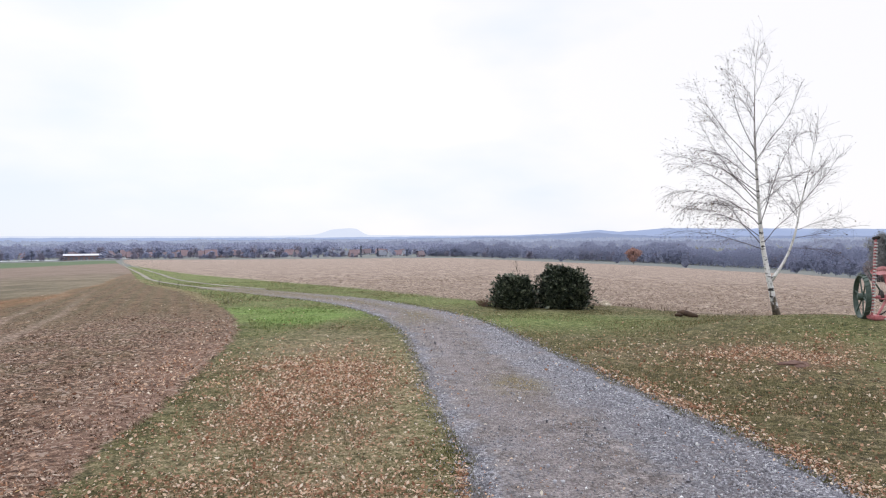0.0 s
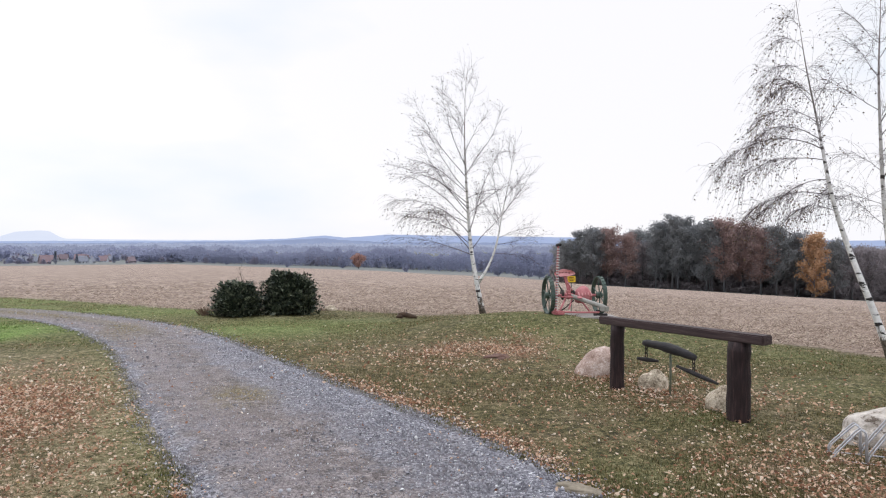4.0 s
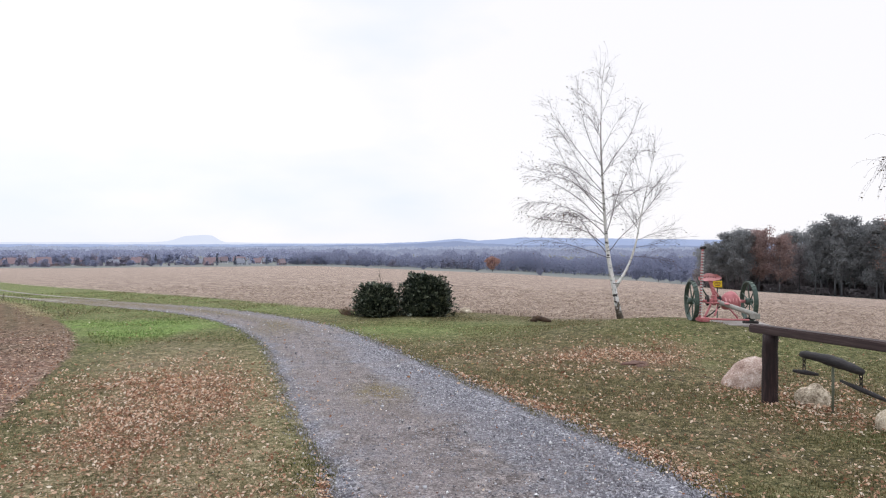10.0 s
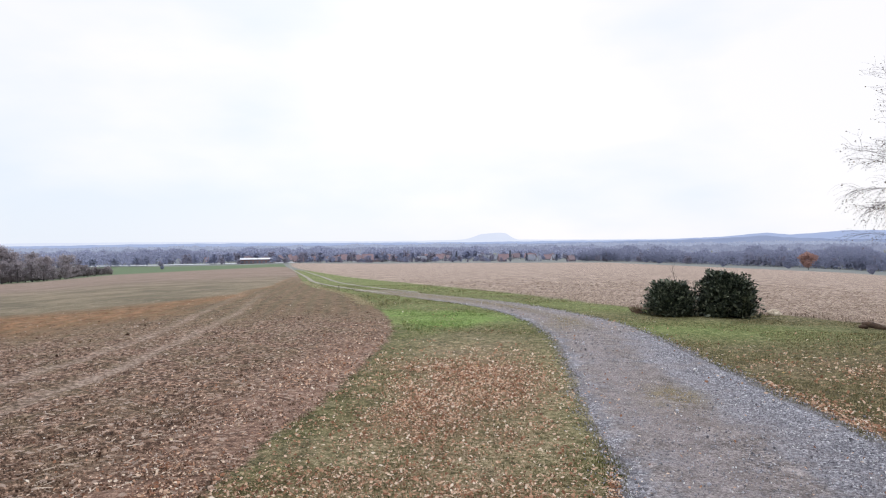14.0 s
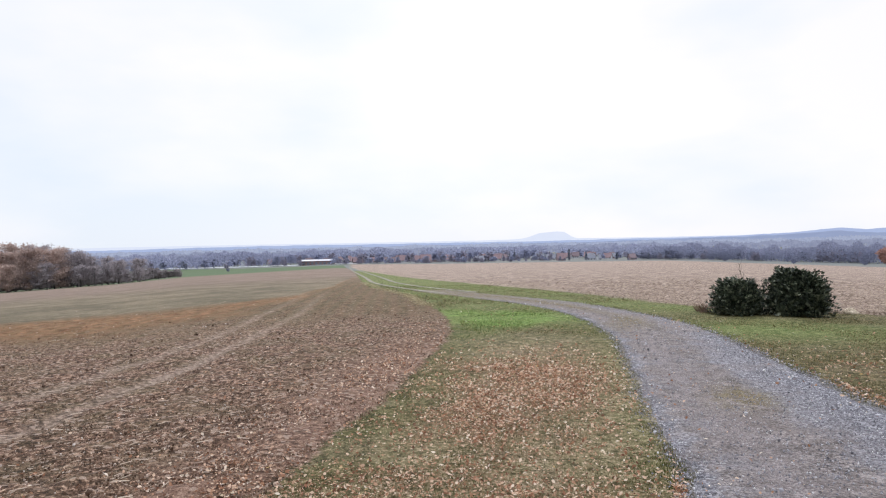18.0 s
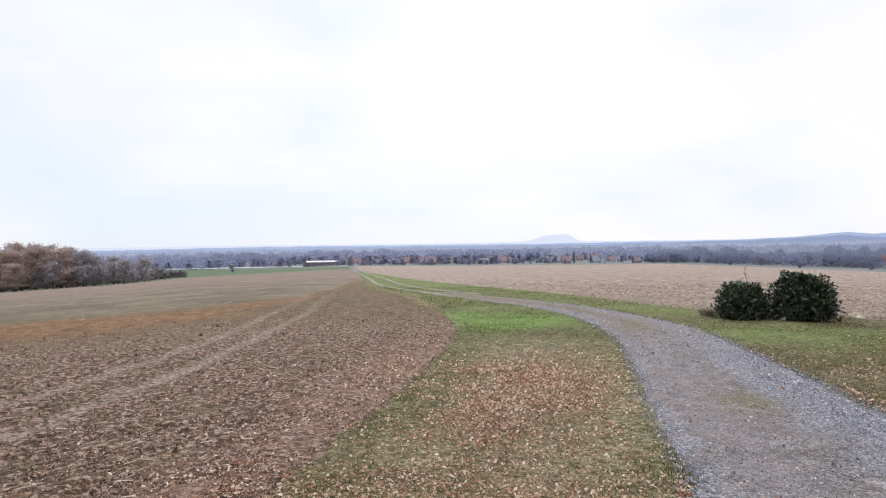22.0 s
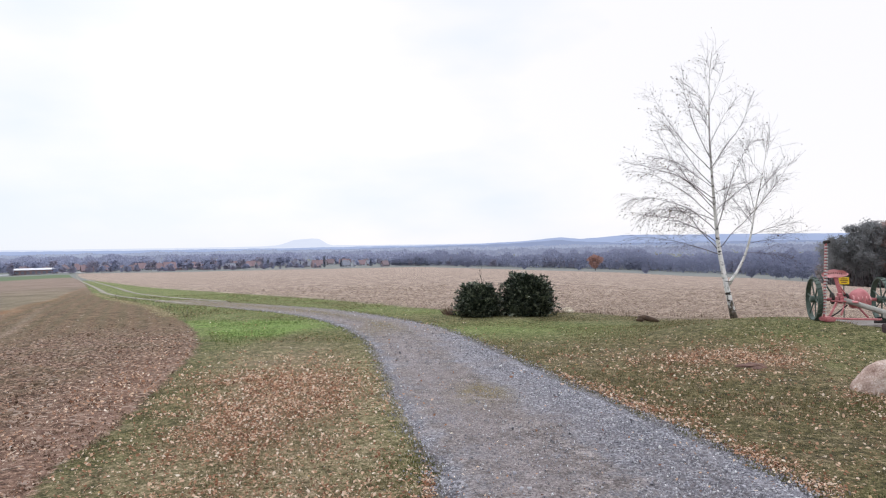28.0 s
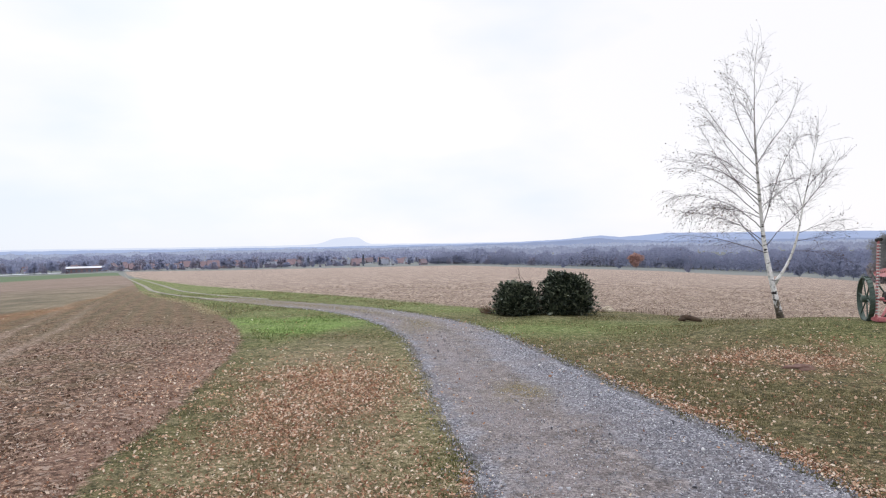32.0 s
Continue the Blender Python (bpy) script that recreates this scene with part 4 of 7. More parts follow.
def birch(seed, x, y, size, stems, limbs, extra, label, wind=(0, 0, 0), leaves=0.1, twigs=11, reach=0.75, hang=1.0, curtain=0.0):
    """A leafless birch. stems: (base radius, plan-side points); limbs: stem, share of its height, side, rise, length, droop."""
    rng = random.Random(seed)
    turn = math.degrees(math.atan2(x, y))
    tree = thing("birch_tree", pose(x, y, gz(x, y) - 0.03, 0, 0, -turn), label, "tree", "birches")
    wind = Vector(wind)
    lines = []
    for radius, pts in stems:
        pts = [Vector((px * size, rng.uniform(-0.06, 0.06) * i, pz * size)) for i, (px, pz) in enumerate(pts)]
        fine = [Vector(at_line(pts, t)[0]) for t in np.linspace(0, 1, 26)]
        for i in range(2):
            fine = [fine[0]] + [(a + 2 * b + c) / 4 for a, b, c in zip(fine[:-2], fine[1:-1], fine[2:])] + [fine[-1]]
        rad = [max(radius * (1 - t) ** 1.25 * (1 + 0.35 * math.exp(-t * 30)), 0.005) for t in np.linspace(0, 1, 26)]
        part("trunk", Geo().tube(fine, rad, 10), M_BIRCH, tree, "white birch bark with dark scars and a rough foot", True)
        lines.append((fine, radius))
    made = []
    for s, t, side, rise, length, droop in limbs:
        made.append((s, t, side, rise, length, droop, rng.uniform(-0.55, 0.55), 1.0))
    for i in range(extra):
        s = rng.randrange(len(lines)) if rng.random() < 0.28 else 0
        t = rng.uniform(0.34, 0.95)
        made.append((s, t, rng.choice((-1, 1)) * rng.uniform(0.3, 1), rng.uniform(30, 66), reach * (0.30 + 1.6 * (1 - t)) * rng.uniform(0.6, 1.1), rng.uniform(0.5, 1.3) * hang, rng.uniform(-1.3, 1.3), 0.6))
    fine_twigs, leaf_geo = Geo(), Geo()

    def hang_leaf(q, chance):
        if rng.random() < chance:
            m = Matrix.Translation(q) @ Euler((rng.uniform(0, 6), rng.uniform(0, 6), rng.uniform(0, 6))).to_matrix().to_4x4()
            z = rng.uniform(0.012, 0.024)
            leaf_geo.add([m @ Vector(v) for v in ((0, 0, 0), (z * 0.7, z, z * 0.2), (0, z * 2.2, 0), (-z * 0.7, z, z * 0.2))], [(0, 1, 2, 3)])

    for s, t, side, rise, length, droop, phi, weight in made:
        line, radius = lines[s]
        p, d = at_line(line, t)
        r0 = max(min(0.30 * radius * (1 - t) ** 0.9, 0.0042 * length + 0.002), 0.0032) * (0.6 + 0.4 * weight)
        a = Vector((side * math.cos(phi), math.sin(phi), 0)).normalized() * math.cos(radians(rise)) + Vector((0, 0, math.sin(radians(rise))))
        pts = grow(rng, p, a, length, 10, droop, 0.085, wind * 0.45 * max(droop, 0.0))
        part("limb", Geo().tube(pts, [max(r0 * (1 - i / 11), 0.0025) for i in range(11)], 5), M_LIMB, tree, "", True)
        for j in range(int(twigs * (0.35 + length / 2.2) * (1.35 - t))):
            tt = rng.uniform(0.15, 1.0)
            q, dd = at_line(pts, tt)
            b = (dd + Vector((rng.gauss(0, 0.55), rng.gauss(0, 0.55), rng.gauss(0.05, 0.4)))).normalized()
            tl = rng.uniform(0.22, 0.75) * (1.15 - 0.5 * tt)
            tw = grow(rng, q, b, tl, 5, max(droop, 0.1) * 0.45, 0.06, wind * 1.2)
            fine_twigs.tube(tw, [0.0023, 0.0021, 0.0019, 0.0017, 0.0014, 0.0011], 3, False)
            outward = leaves * (0.35 + 1.6 * (tw[-1].x < -0.5) * tt)
            for u in range(rng.randint(1, 4)):
                q2, d2 = at_line(tw, rng.uniform(0.2, 1))
                b2 = (d2 + Vector((rng.gauss(0, 0.6), rng.gauss(0, 0.6), rng.gauss(0.1, 0.4)))).normalized()
                t2 = grow(rng, q2, b2, rng.uniform(0.10, 0.34), 3, max(droop, 0.1) * 0.6, 0.12, wind * 1.5)
                fine_twigs.tube(t2, [0.0015, 0.0014, 0.0012, 0.0009], 3, False)
                hang_leaf(t2[-1], outward)
        # a curtain of long twigs hanging to leeward
        for j in range(int(curtain * length * 36 * (droop > 0.4))):
            q, dd = at_line(pts, rng.uniform(0.25, 1.0))
            b = (dd * 0.6 + Vector((rng.gauss(0, 0.5), rng.gauss(0, 0.5), rng.gauss(-0.1, 0.45)))).normalized()
            tw = grow(rng, q, b, rng.uniform(0.3, 0.9), 6, rng.uniform(0.8, 1.7), 0.10, wind * rng.uniform(0.8, 1.7))
            fine_twigs.tube(tw, [0.0021, 0.0019, 0.0017, 0.0015, 0.0013, 0.0011, 0.0009], 3, False)
            for u in range(3):
                hang_leaf(at_line(tw, rng.uniform(0.35, 1.0))[0], leaves * 1.6)
    part("branchwork", fine_twigs, M_TWIG, tree, "fine purplish brown hanging twigs")
    part("leaves", leaf_geo, M_BLEAF, tree, "last small yellow-brown leaves")
    return tree


bx, by = spot(25.7, 17.7)
birch(3, bx, by, 0.943,
      [(0.074, [(0, 0), (-0.10, 0.44), (-0.24, 1.20), (-0.38, 1.95), (-0.44, 2.7), (-0.50, 3.7), (-0.56, 4.85), (-0.57, 5.9), (-0.54, 6.6), (-0.46, 7.05)]),
       (0.038, [(-0.16, 1.02), (0.05, 1.34), (0.21, 1.66), (0.37, 2.18), (0.50, 2.98), (0.62, 3.55), (0.75, 4.25), (0.83, 4.95)])],
      [(0, 0.25, -1, 26, 2.1, 0.4), (0, 0.26, -1, 50, 2.6, 1.2), (0, 0.29, -0.9, 40, 2.1, 0.8), (0, 0.33, -1, 46, 2.4, 0.8), (0, 0.38, -1, 36, 2.3, 0.35), (0, 0.45, -1, 42, 2.2, 0.3), (0, 0.50, -1, 46, 2.2, 0.0), (0, 0.41, -1, 40, 2.35, 0.35), (0, 0.43, -1, 44, 2.4, -0.35),
       (0, 0.37, -0.8, 30, 1.9, 0.8), (0, 0.55, -1, 48, 2.7, -0.40), (0, 0.59, -1, 66, 2.4, -0.15), (0, 0.49, -1, 40, 1.7, 0.5), (0, 0.56, 1, 52, 2.1, -0.55), (0, 0.34, 1, 72, 2.4, 0.05), (0, 0.27, 1, 46, 2.1, 0.05),
       (0, 0.47, 1, 36, 0.95, 0.2), (0, 0.64, 1, 62, 1.3, -0.2), (0, 0.70, -1, 62, 1.2, -0.2), (0, 0.76, -1, 70, 0.95, 0.0), (0, 0.80, 1, 66, 1.0, -0.3), (0, 0.86, -1, 68, 0.6, 0.0), (0, 0.40, 1, 55, 1.4, 0.0),
       (1, 0.28, 1, 12, 1.1, 0.15), (1, 0.33, 1, 28, 1.0, 0.35), (1, 0.48, 1, 52, 1.35, -0.40), (1, 0.48, -1, 80, 1.6, 0.0), (1, 0.60, 1, 56, 1.0, -0.2), (1, 0.70, -1, 62, 0.8, 0.0), (1, 0.40, -1, 60, 1.2, 0.1), (1, 0.22, 1, 5, 0.9, 0.3),
       (1, 0.80, 1, 66, 0.6, 0.1), (1, 0.86, -1, 68, 0.5, 0.1), (1, 0.93, 1, 70, 0.35, 0.1), (0, 0.90, 1, 66, 0.55, 0.1), (0, 0.93, -1, 70, 0.45, 0.1), (0, 0.96, 1, 74, 0.3, 0.1)],
      8, "slender white birch with forked stem and bare twigs on the lawn", (-0.30, 0, -0.15), 0.40, 29, 0.7, 0.4, 0.5)

bx, by = spot(56.3, 13.75)
birch(8, bx, by, 0.87,
      [(0.067, [(0, 0), (-0.24, 0.80), (-0.53, 1.62), (-0.82, 2.42), (-1.08, 3.35), (-1.24, 4.3), (-1.41, 5.1), (-1.56, 6.05), (-1.84, 7.9)])],
      [(0, 0.55, -1, 32, 2.1, 1.3), (0, 0.52, -1, 22, 1.5, 1.2), (0, 0.47, -1, 8, 1.5, 0.8), (0, 0.43, -1, 12, 1.6, 1.0), (0, 0.39, -1, 15, 1.2, 0.9), (0, 0.58, -0.8, 30, 1.5, 1.2), (0, 0.68, -1, 48, 1.1, 1.1), (0, 0.70, -1, 40, 0.9, 1.2),
       (0, 0.76, -1, 45, 0.75, 1.2), (0, 0.82, -1, 50, 0.55, 1.0), (0, 0.63, -1, 35, 1.2, 1.2), (0, 0.67, 1, 66, 1.2, -0.2), (0, 0.60, 0.7, 60, 0.8, 0.3), (0, 0.35, 1, 60, 0.5, 0.3), (0, 0.88, -1, 56, 0.4, 0.9)],
      6, "white birch leaning sideways with wind-swept hanging twigs", (-0.50, 0, -0.95), 0.34, 13, 0.4, 1.0, 2.2)
bx, by = spot(57.4, 13.9)
birch(14, bx, by, 0.87,
      [(0.070, [(0, 0), (-0.21, 0.95), (-0.36, 1.9), (-0.50, 3.1), (-0.55, 4.05), (-0.62, 5.8), (-0.60, 7.4), (-0.62, 8.5)])],
      [(0, 0.40, 1, 38, 1.7, 0.25), (0, 0.38, 1, 32, 1.3, 0.3), (0, 0.44, 1, 60, 2.2, -0.1), (0, 0.33, 1, 28, 1.2, 0.5), (0, 0.31, 1, 34, 1.2, 0.6), (0, 0.57, 1, 50, 1.9, 0.1), (0, 0.54, 1, 56, 1.5, 0.0), (0, 0.46, -1, 40, 0.8, 0.9),
       (0, 0.60, -1, 35, 1.1, 0.5), (0, 0.38, -1, 20, 0.9, 0.6), (0, 0.33, -1, 40, 1.0, 0.7), (0, 0.68, -1, 45, 0.9, 0.5), (0, 0.72, 1, 60, 1.4, 0.1), (0, 0.76, -1, 52, 1.0, 0.5), (0, 0.82, 1, 62, 0.9, 0.3), (0, 0.5, 0.8, 52, 1.2, 0.2)],
      14, "tall upright white birch with thin bare branches", (-0.25, 0, -0.3), 0.10, 20, 0.5, 1.0, 0.6)

# ---------------------------------------------------------------- evergreen bushes by the drive
k = Mat("laurel_leaf", 0.5, spec=0.35)
k.thin(k.ramp(k.island(), (0.0, (0.011, 0.016, 0.011)), (0.45, (0.030, 0.041, 0.026)), (0.75, (0.078, 0.094, 0.058)), (1.0, (0.23, 0.24, 0.17))), 0.15)
M_LAUREL = k.m
M_STEM = mottled("woody_stem", (0.06, 0.045, 0.035), (0.14, 0.11, 0.085), 8.0).m
M_DRYWEED = mottled("dry_weed", (0.10, 0.055, 0.042), (0.24, 0.15, 0.11), 8.0).m


def laurel(seed, x, y, w, d, h, n, label):
    rng = np.random.RandomState(seed)
    bush = thing("evergreen_bush", pose(x, y, gz(x, y), 0, 0, -math.degrees(math.atan2(x, y))), label, "bush", "bushes by the drive")
    th, t = rng.uniform(0, 2 * np.pi, n), rng.rand(n)
    cap = rng.rand(n) < 0.28
    rad = np.where(rng.rand(n) < 0.72, rng.uniform(0.88, 1.12, n), rng.uniform(0.5, 0.9, n))
    rad = np.where(cap, np.sqrt(rng.rand(n)) * 0.95, rad)
    side = np.clip(1 - np.clip((t - 0.18) / 0.88, 0, 1) ** 2.1, 0.12, 1) ** 0.55 * (0.90 + 0.10 * np.clip(t / 0.3, 0, 1))
    t = np.where(cap, (1 - 0.42 * rad ** 2.0) * rng.uniform(0.93, 1.03, n), t)
    side = np.where(cap, 0.74, side)
    u = np.stack([np.cos(th), np.sin(th), np.where(cap, 1.6, t * 0.8)], -1)
    u /= np.linalg.norm(u, axis=1)[:, None]
    at = np.stack([np.cos(th) * rad * side, np.sin(th) * rad * side, t], -1)
    lump = 1 + 0.30 * np.array([noise.noise(Vector(q) * 1.7 + Vector((seed, 0, 0))) for q in at]) + 0.34 * np.array([noise.noise(Vector(q) * 5.0 + Vector((0, seed, 0))) for q in at])
    pos = np.stack([at[:, 0] * w / 2 * lump, at[:, 1] * d / 2 * lump, at[:, 2] * h * (0.5 + 0.5 * lump)], -1)
    pos[:, 2] = np.maximum(pos[:, 2], rng.uniform(0.0, 0.08, n))
    yaw = np.arctan2(u[:, 1], u[:, 0]) - np.pi / 2 + rng.normal(0, 0.7, n)
    rot = spin(rng.normal(0.75, 0.5, n), rng.normal(0, 0.5, n), yaw)
    base = np.array([(0, 0, 0), (0.24, 0.45, -0.05), (0, 1.0, -0.10), (-0.24, 0.45, -0.05), (0, 0.5, -0.12)])
    f = np.array([(0, 1, 4), (1, 2, 4), (2, 3, 4), (3, 0, 4)])
    vv = np.einsum("nij,kj->nki", rot, base) * rng.uniform(0.07, 0.13, n)[:, None, None] + pos[:, None, :]
    ff = (f[None] + (np.arange(n) * 5)[:, None, None]).reshape(-1, 3)
    inner = rng.rand(n) < 0.55
    vin = np.einsum("nij,kj->nki", rot, base) * rng.uniform(0.14, 0.22, n)[:, None, None] + (pos * np.array([0.80, 0.80, 0.90]) * rng.uniform(0.75, 1, n)[:, None])[:, None, :]
    vv = np.concatenate([vv, vin[inner]])
    ff = (f[None] + (np.arange(len(vv)) * 5)[:, None, None]).reshape(-1, 3)
    ob = new("foliage", np_mesh("foliage", vv.reshape(-1, 3), ff, M_LAUREL))
    ob.parent = bush
    r2 = random.Random(seed)
    for i in range(9):
        a = r2.uniform(0, 6.28)
        top = Vector((math.cos(a) * w * 0.33, math.sin(a) * d * 0.33, h * r2.uniform(0.6, 0.85)))
        part("stem", Geo().tube([Vector((math.cos(a) * 0.08, math.sin(a) * 0.08, -0.03)), top * 0.5 + Vector((0, 0, 0.05)), top], [0.025, 0.018, 0.008], 5), M_STEM, bush)
    return bush


laurel(5, *spot(5.1, 19.5), 1.22, 1.2, 0.88, 4600, "low dark evergreen bush with glossy leaves beside the drive")
laurel(9, *spot(9.25, 19.9), 1.58, 1.5, 1.18, 6200, "taller dense dark green laurel bush beside the drive")


def twig_shrub(seed, x, y, h, spread, n, mat, name, label, category, z0=0.0, children=4, thick=1.0):
    rng = random.Random(seed)
    th = thing(name, pose(x, y, gz(x, y) + z0), label, category)
    for i in range(n):
        a = rng.uniform(0, 6.28)
        dvec = Vector((math.cos(a) * spread, math.sin(a) * spread, 1))
        pts = grow(rng, Vector((rng.gauss(0, 0.05), rng.gauss(0, 0.05), -0.02)), dvec, h * rng.uniform(0.6, 1.05), 6, 0.2, 0.10, Vector((0, 0, 0)))
        geo = Geo().tube(pts, [thick * q for q in (0.011, 0.010, 0.009, 0.008, 0.007, 0.006, 0.005)], 4)
        for j in range(children):
            q, dd = at_line(pts, rng.uniform(0.3, 0.95))
            b = (dd + Vector((rng.gauss(0, 0.5), rng.gauss(0, 0.5), rng.gauss(0, 0.3)))).normalized()
            geo.tube(grow(rng, q, b, h * rng.uniform(0.12, 0.3), 3, 0.1, 0.1, Vector((0, 0, 0))), [thick * q for q in (0.005, 0.0045, 0.004, 0.003)], 3, False)
        part("stalk", geo, mat, th)
    return th


twig_shrub(2, *spot(5.75, 19.9), 1.46, 0.17, 6, M_STEM, "bare_shrub", "bare leafless shrub rising out of the evergreen bush", "shrub", 0.0, 8, 0.9)
twig_shrub(4, *spot(2.7, 19.8), 0.33, 0.7, 30, M_DRYWEED, "dry_weeds", "reddish brown dry weeds beside the evergreen bush", "weeds")
twig_shrub(6, *spot(2.3, 20.1), 0.26, 0.8, 22, M_DRYWEED, "dry_weeds", "reddish brown dry weeds beside the evergreen bush", "weeds")

# ---------------------------------------------------------------- stones
k = Mat("field_stone", 0.9, spec=0.2)
O = k.where("Object")
k.col(k.ramp(k.sum("ADD", k.sum("MULTIPLY", k.noise(5, 5, 0.65, O), 0.6), k.sum("MULTIPLY", k.noise(40, 3, 0.6, O), 0.4)), (0.38, (0.19, 0.145, 0.10)), (0.5, (0.50, 0.412, 0.305)), (0.62, (0.74, 0.64, 0.51))))
k.bump(k.noise(18, 6, 0.7, O), 0.9, 0.04)
M_STONE = k.m
k = Mat("pink_granite", 0.85, spec=0.25)
O = k.where("Object")
k.col(k.ramp(k.sum("ADD", k.sum("MULTIPLY", k.noise(4, 5, 0.65, O), 0.6), k.sum("MULTIPLY", k.noise(45, 3, 0.6, O), 0.4)), (0.36, (0.22, 0.135, 0.105)), (0.5, (0.44, 0.325, 0.27)), (0.62, (0.70, 0.60, 0.54))))
k.bump(k.noise(14, 6, 0.7, O), 0.8, 0.03)
M_PINKSTONE = k.m
M_DULLSTONE = mottled("dull_stone", (0.13, 0.105, 0.075), (0.30, 0.25, 0.185), 8.0, 0.9, bump=0.5, dist=0.02).m
k = Mat("white_limestone", 0.9, spec=0.2)
O = k.where("Object")
k.col(k.mix(k.span(k.noise(7.0, 5, 0.75, O), 0.55, 0.64), k.ramp(k.noise(9, 5, 0.65, O), (0.35, (0.30, 0.255, 0.205)), (0.6, (0.66, 0.585, 0.520))), (0.15, 0.115, 0.09)))
k.bump(k.noise(11, 6, 0.7, O), 0.8, 0.05)
M_LIME = k.m


def boulder(x, y, size, seed, label, mat, rz=0.0, rough=0.22, detail=4, lean=0.0):
    shape = Geo().stone(size, Matrix(), seed, rough, detail)
    shape.v = [(a + lean * c, b, c) for a, b, c in shape.v]
    ob = new("boulder", mesh_of("boulder", shape, mat, True))
    ob.matrix_world = pose(x, y, gz(x, y) - size[2] * 0.10, 0, 0, rz)
    return tagged(ob, label, "boulder", "boulders on the lawn")


boulder(*spot(34.85, 10.0), (0.62, 0.50, 0.46), 2.3, "large pinkish tan boulder lying behind the wooden rail", M_PINKSTONE, -38, 0.11, 4, 0.42)
boulder(*spot(39.8, 9.25), (0.42, 0.38, 0.25), 7.1, "small yellowish rough boulder under the wooden rail", M_STONE, 20, 0.16)
boulder(*spot(45.35, 8.3), (0.44, 0.40, 0.28), 4.4, "tan boulder half hidden behind the thick post", M_STONE, -50, 0.14)
boulder(*spot(55.35, 7.5), (0.64, 0.50, 0.38), 3.1, "white pitted limestone boulder behind the bicycle rack", M_LIME, -58, 0.14, 5, 0.26)
boulder(*spot(12.6, 21.3), (0.42, 0.30, 0.16), 5.5, "small pale stone at the edge of the stubble", M_STONE, 0)
boulder(*spot(33.9, 4.95), (0.34, 0.16, 0.05), 6.6, "flat grey brown stone set at the edge of the drive", M_DULLSTONE, -50)

# ---------------------------------------------------------------- wooden rail
k = Mat("dark_stained_wood", 0.7, spec=0.3)
O = k.where("Object")
k.col(k.ramp(k.noise(4, 6, 0.65, O, (9, 9, 0.8)), (0.35, (0.008, 0.0045, 0.005)), (0.55, (0.026, 0.013, 0.013)), (0.72, (0.068, 0.037, 0.034))))
k.bump(k.noise(5, 6, 0.7, O, (12, 12, 0.7)), 0.5, 0.02)
M_POST = k.m
k = Mat("weathered_beam", 0.65, spec=0.3)
O = k.where("Object")
k.col(k.ramp(k.noise(4, 6, 0.65, O, (0.6, 10, 10)), (0.3, (0.026, 0.014, 0.014)), (0.55, (0.052, 0.031, 0.030)), (0.75, (0.105, 0.074, 0.069))))
k.bump(k.noise(5, 6, 0.7, O, (0.6, 12, 12)), 0.4, 0.015)
M_BEAM = k.m

pa, pb = Vector((*spot(36.85, 9.0), 0)), Vector((*spot(46.15, 7.75), 0))
pa.z, pb.z = gz(pa.x, pa.y), gz(pb.x, pb.y)
top_a, top_b = EYE - 9.0 * math.tan(radians(6.95)), EYE - 7.75 * math.tan(radians(7.80))
along = math.degrees(math.atan2(pb.y - pa.y, pb.x - pa.x))
rail = thing("wooden_rail", pose(pa.x, pa.y, pa.z, 0, 0, along), "dark stained timber rail on two thick log posts", "rail")
span_l = math.hypot(pb.x - pa.x, pb.y - pa.y)
for px, rr, zt, zb in ((0.0, 0.088, top_a - pa.z, -0.08), (span_l, 0.117, top_b - pa.z, pb.z - pa.z - 0.08)):
    pts = [Vector((px + 0.006 * math.sin(i * 1.7), 0.005 * math.cos(i * 2.1), zb + (zt - zb) * i / 9)) for i in range(10)]
    part("post", Geo().tube(pts, [rr * (1.06 - 0.07 * i / 9 + 0.03 * math.sin(i * 2.3 + px)) for i in range(10)], 14), M_POST, rail, "rough round log post", True)
slant = math.atan2((top_b - top_a), span_l)
bm_m = Matrix.Translation((span_l * 0.5 + 0.03, 0, (top_a + top_b) / 2 - pa.z + 0.057)) @ Matrix.Rotation(-slant, 4, "Y")
part("beam", Geo().box((span_l + 0.62, 0.15, 0.102), bm_m, 0.012, 0.006), M_BEAM, rail, "weathered dark squared beam")

# ---------------------------------------------------------------- swingletree on a pole
M_OLDWOOD = mottled("blackened_wood", (0.016, 0.015, 0.017), (0.062, 0.054, 0.053), 5.0, 0.75, stretch=(1, 8, 8)).m
M_IRON = mottled("dark_iron", (0.025, 0.023, 0.023), (0.070, 0.058, 0.052), 20.0, 0.6, 0.7).m
M_POLE = mottled("green_painted_pole", (0.085, 0.095, 0.065), (0.16, 0.17, 0.12), 12.0, 0.6).m
sx, sy = spot(41.05, 8.75)
swing = thing("swingletree", pose(sx, sy, gz(sx, sy), 0, 0, along + 4), "old blackened wooden swingletree with chains hung on a thin green pole", "harness bar")
ph = EYE - 8.75 * math.tan(radians(9.15)) - gz(sx, sy)
part("pole", Geo().tube([(0, 0, -0.05), (0.004, 0, ph * 0.5), (0, 0, ph + 0.04)], 0.014, 8), M_POLE, swing, "thin green pole", True)
tilt = -0.11
ph += 0.03
hb = [Vector((q, 0, ph + 0.055 + q * tilt - 0.03 * (abs(q) / 0.42) ** 2)) for q in np.linspace(-0.42, 0.36, 13)]
part("bar", Geo().tube(hb, [0.036, 0.050, 0.046, 0.052, 0.051, 0.060, 0.066, 0.062, 0.065, 0.053, 0.054, 0.046, 0.036], 9), M_OLDWOOD, swing, "", True)
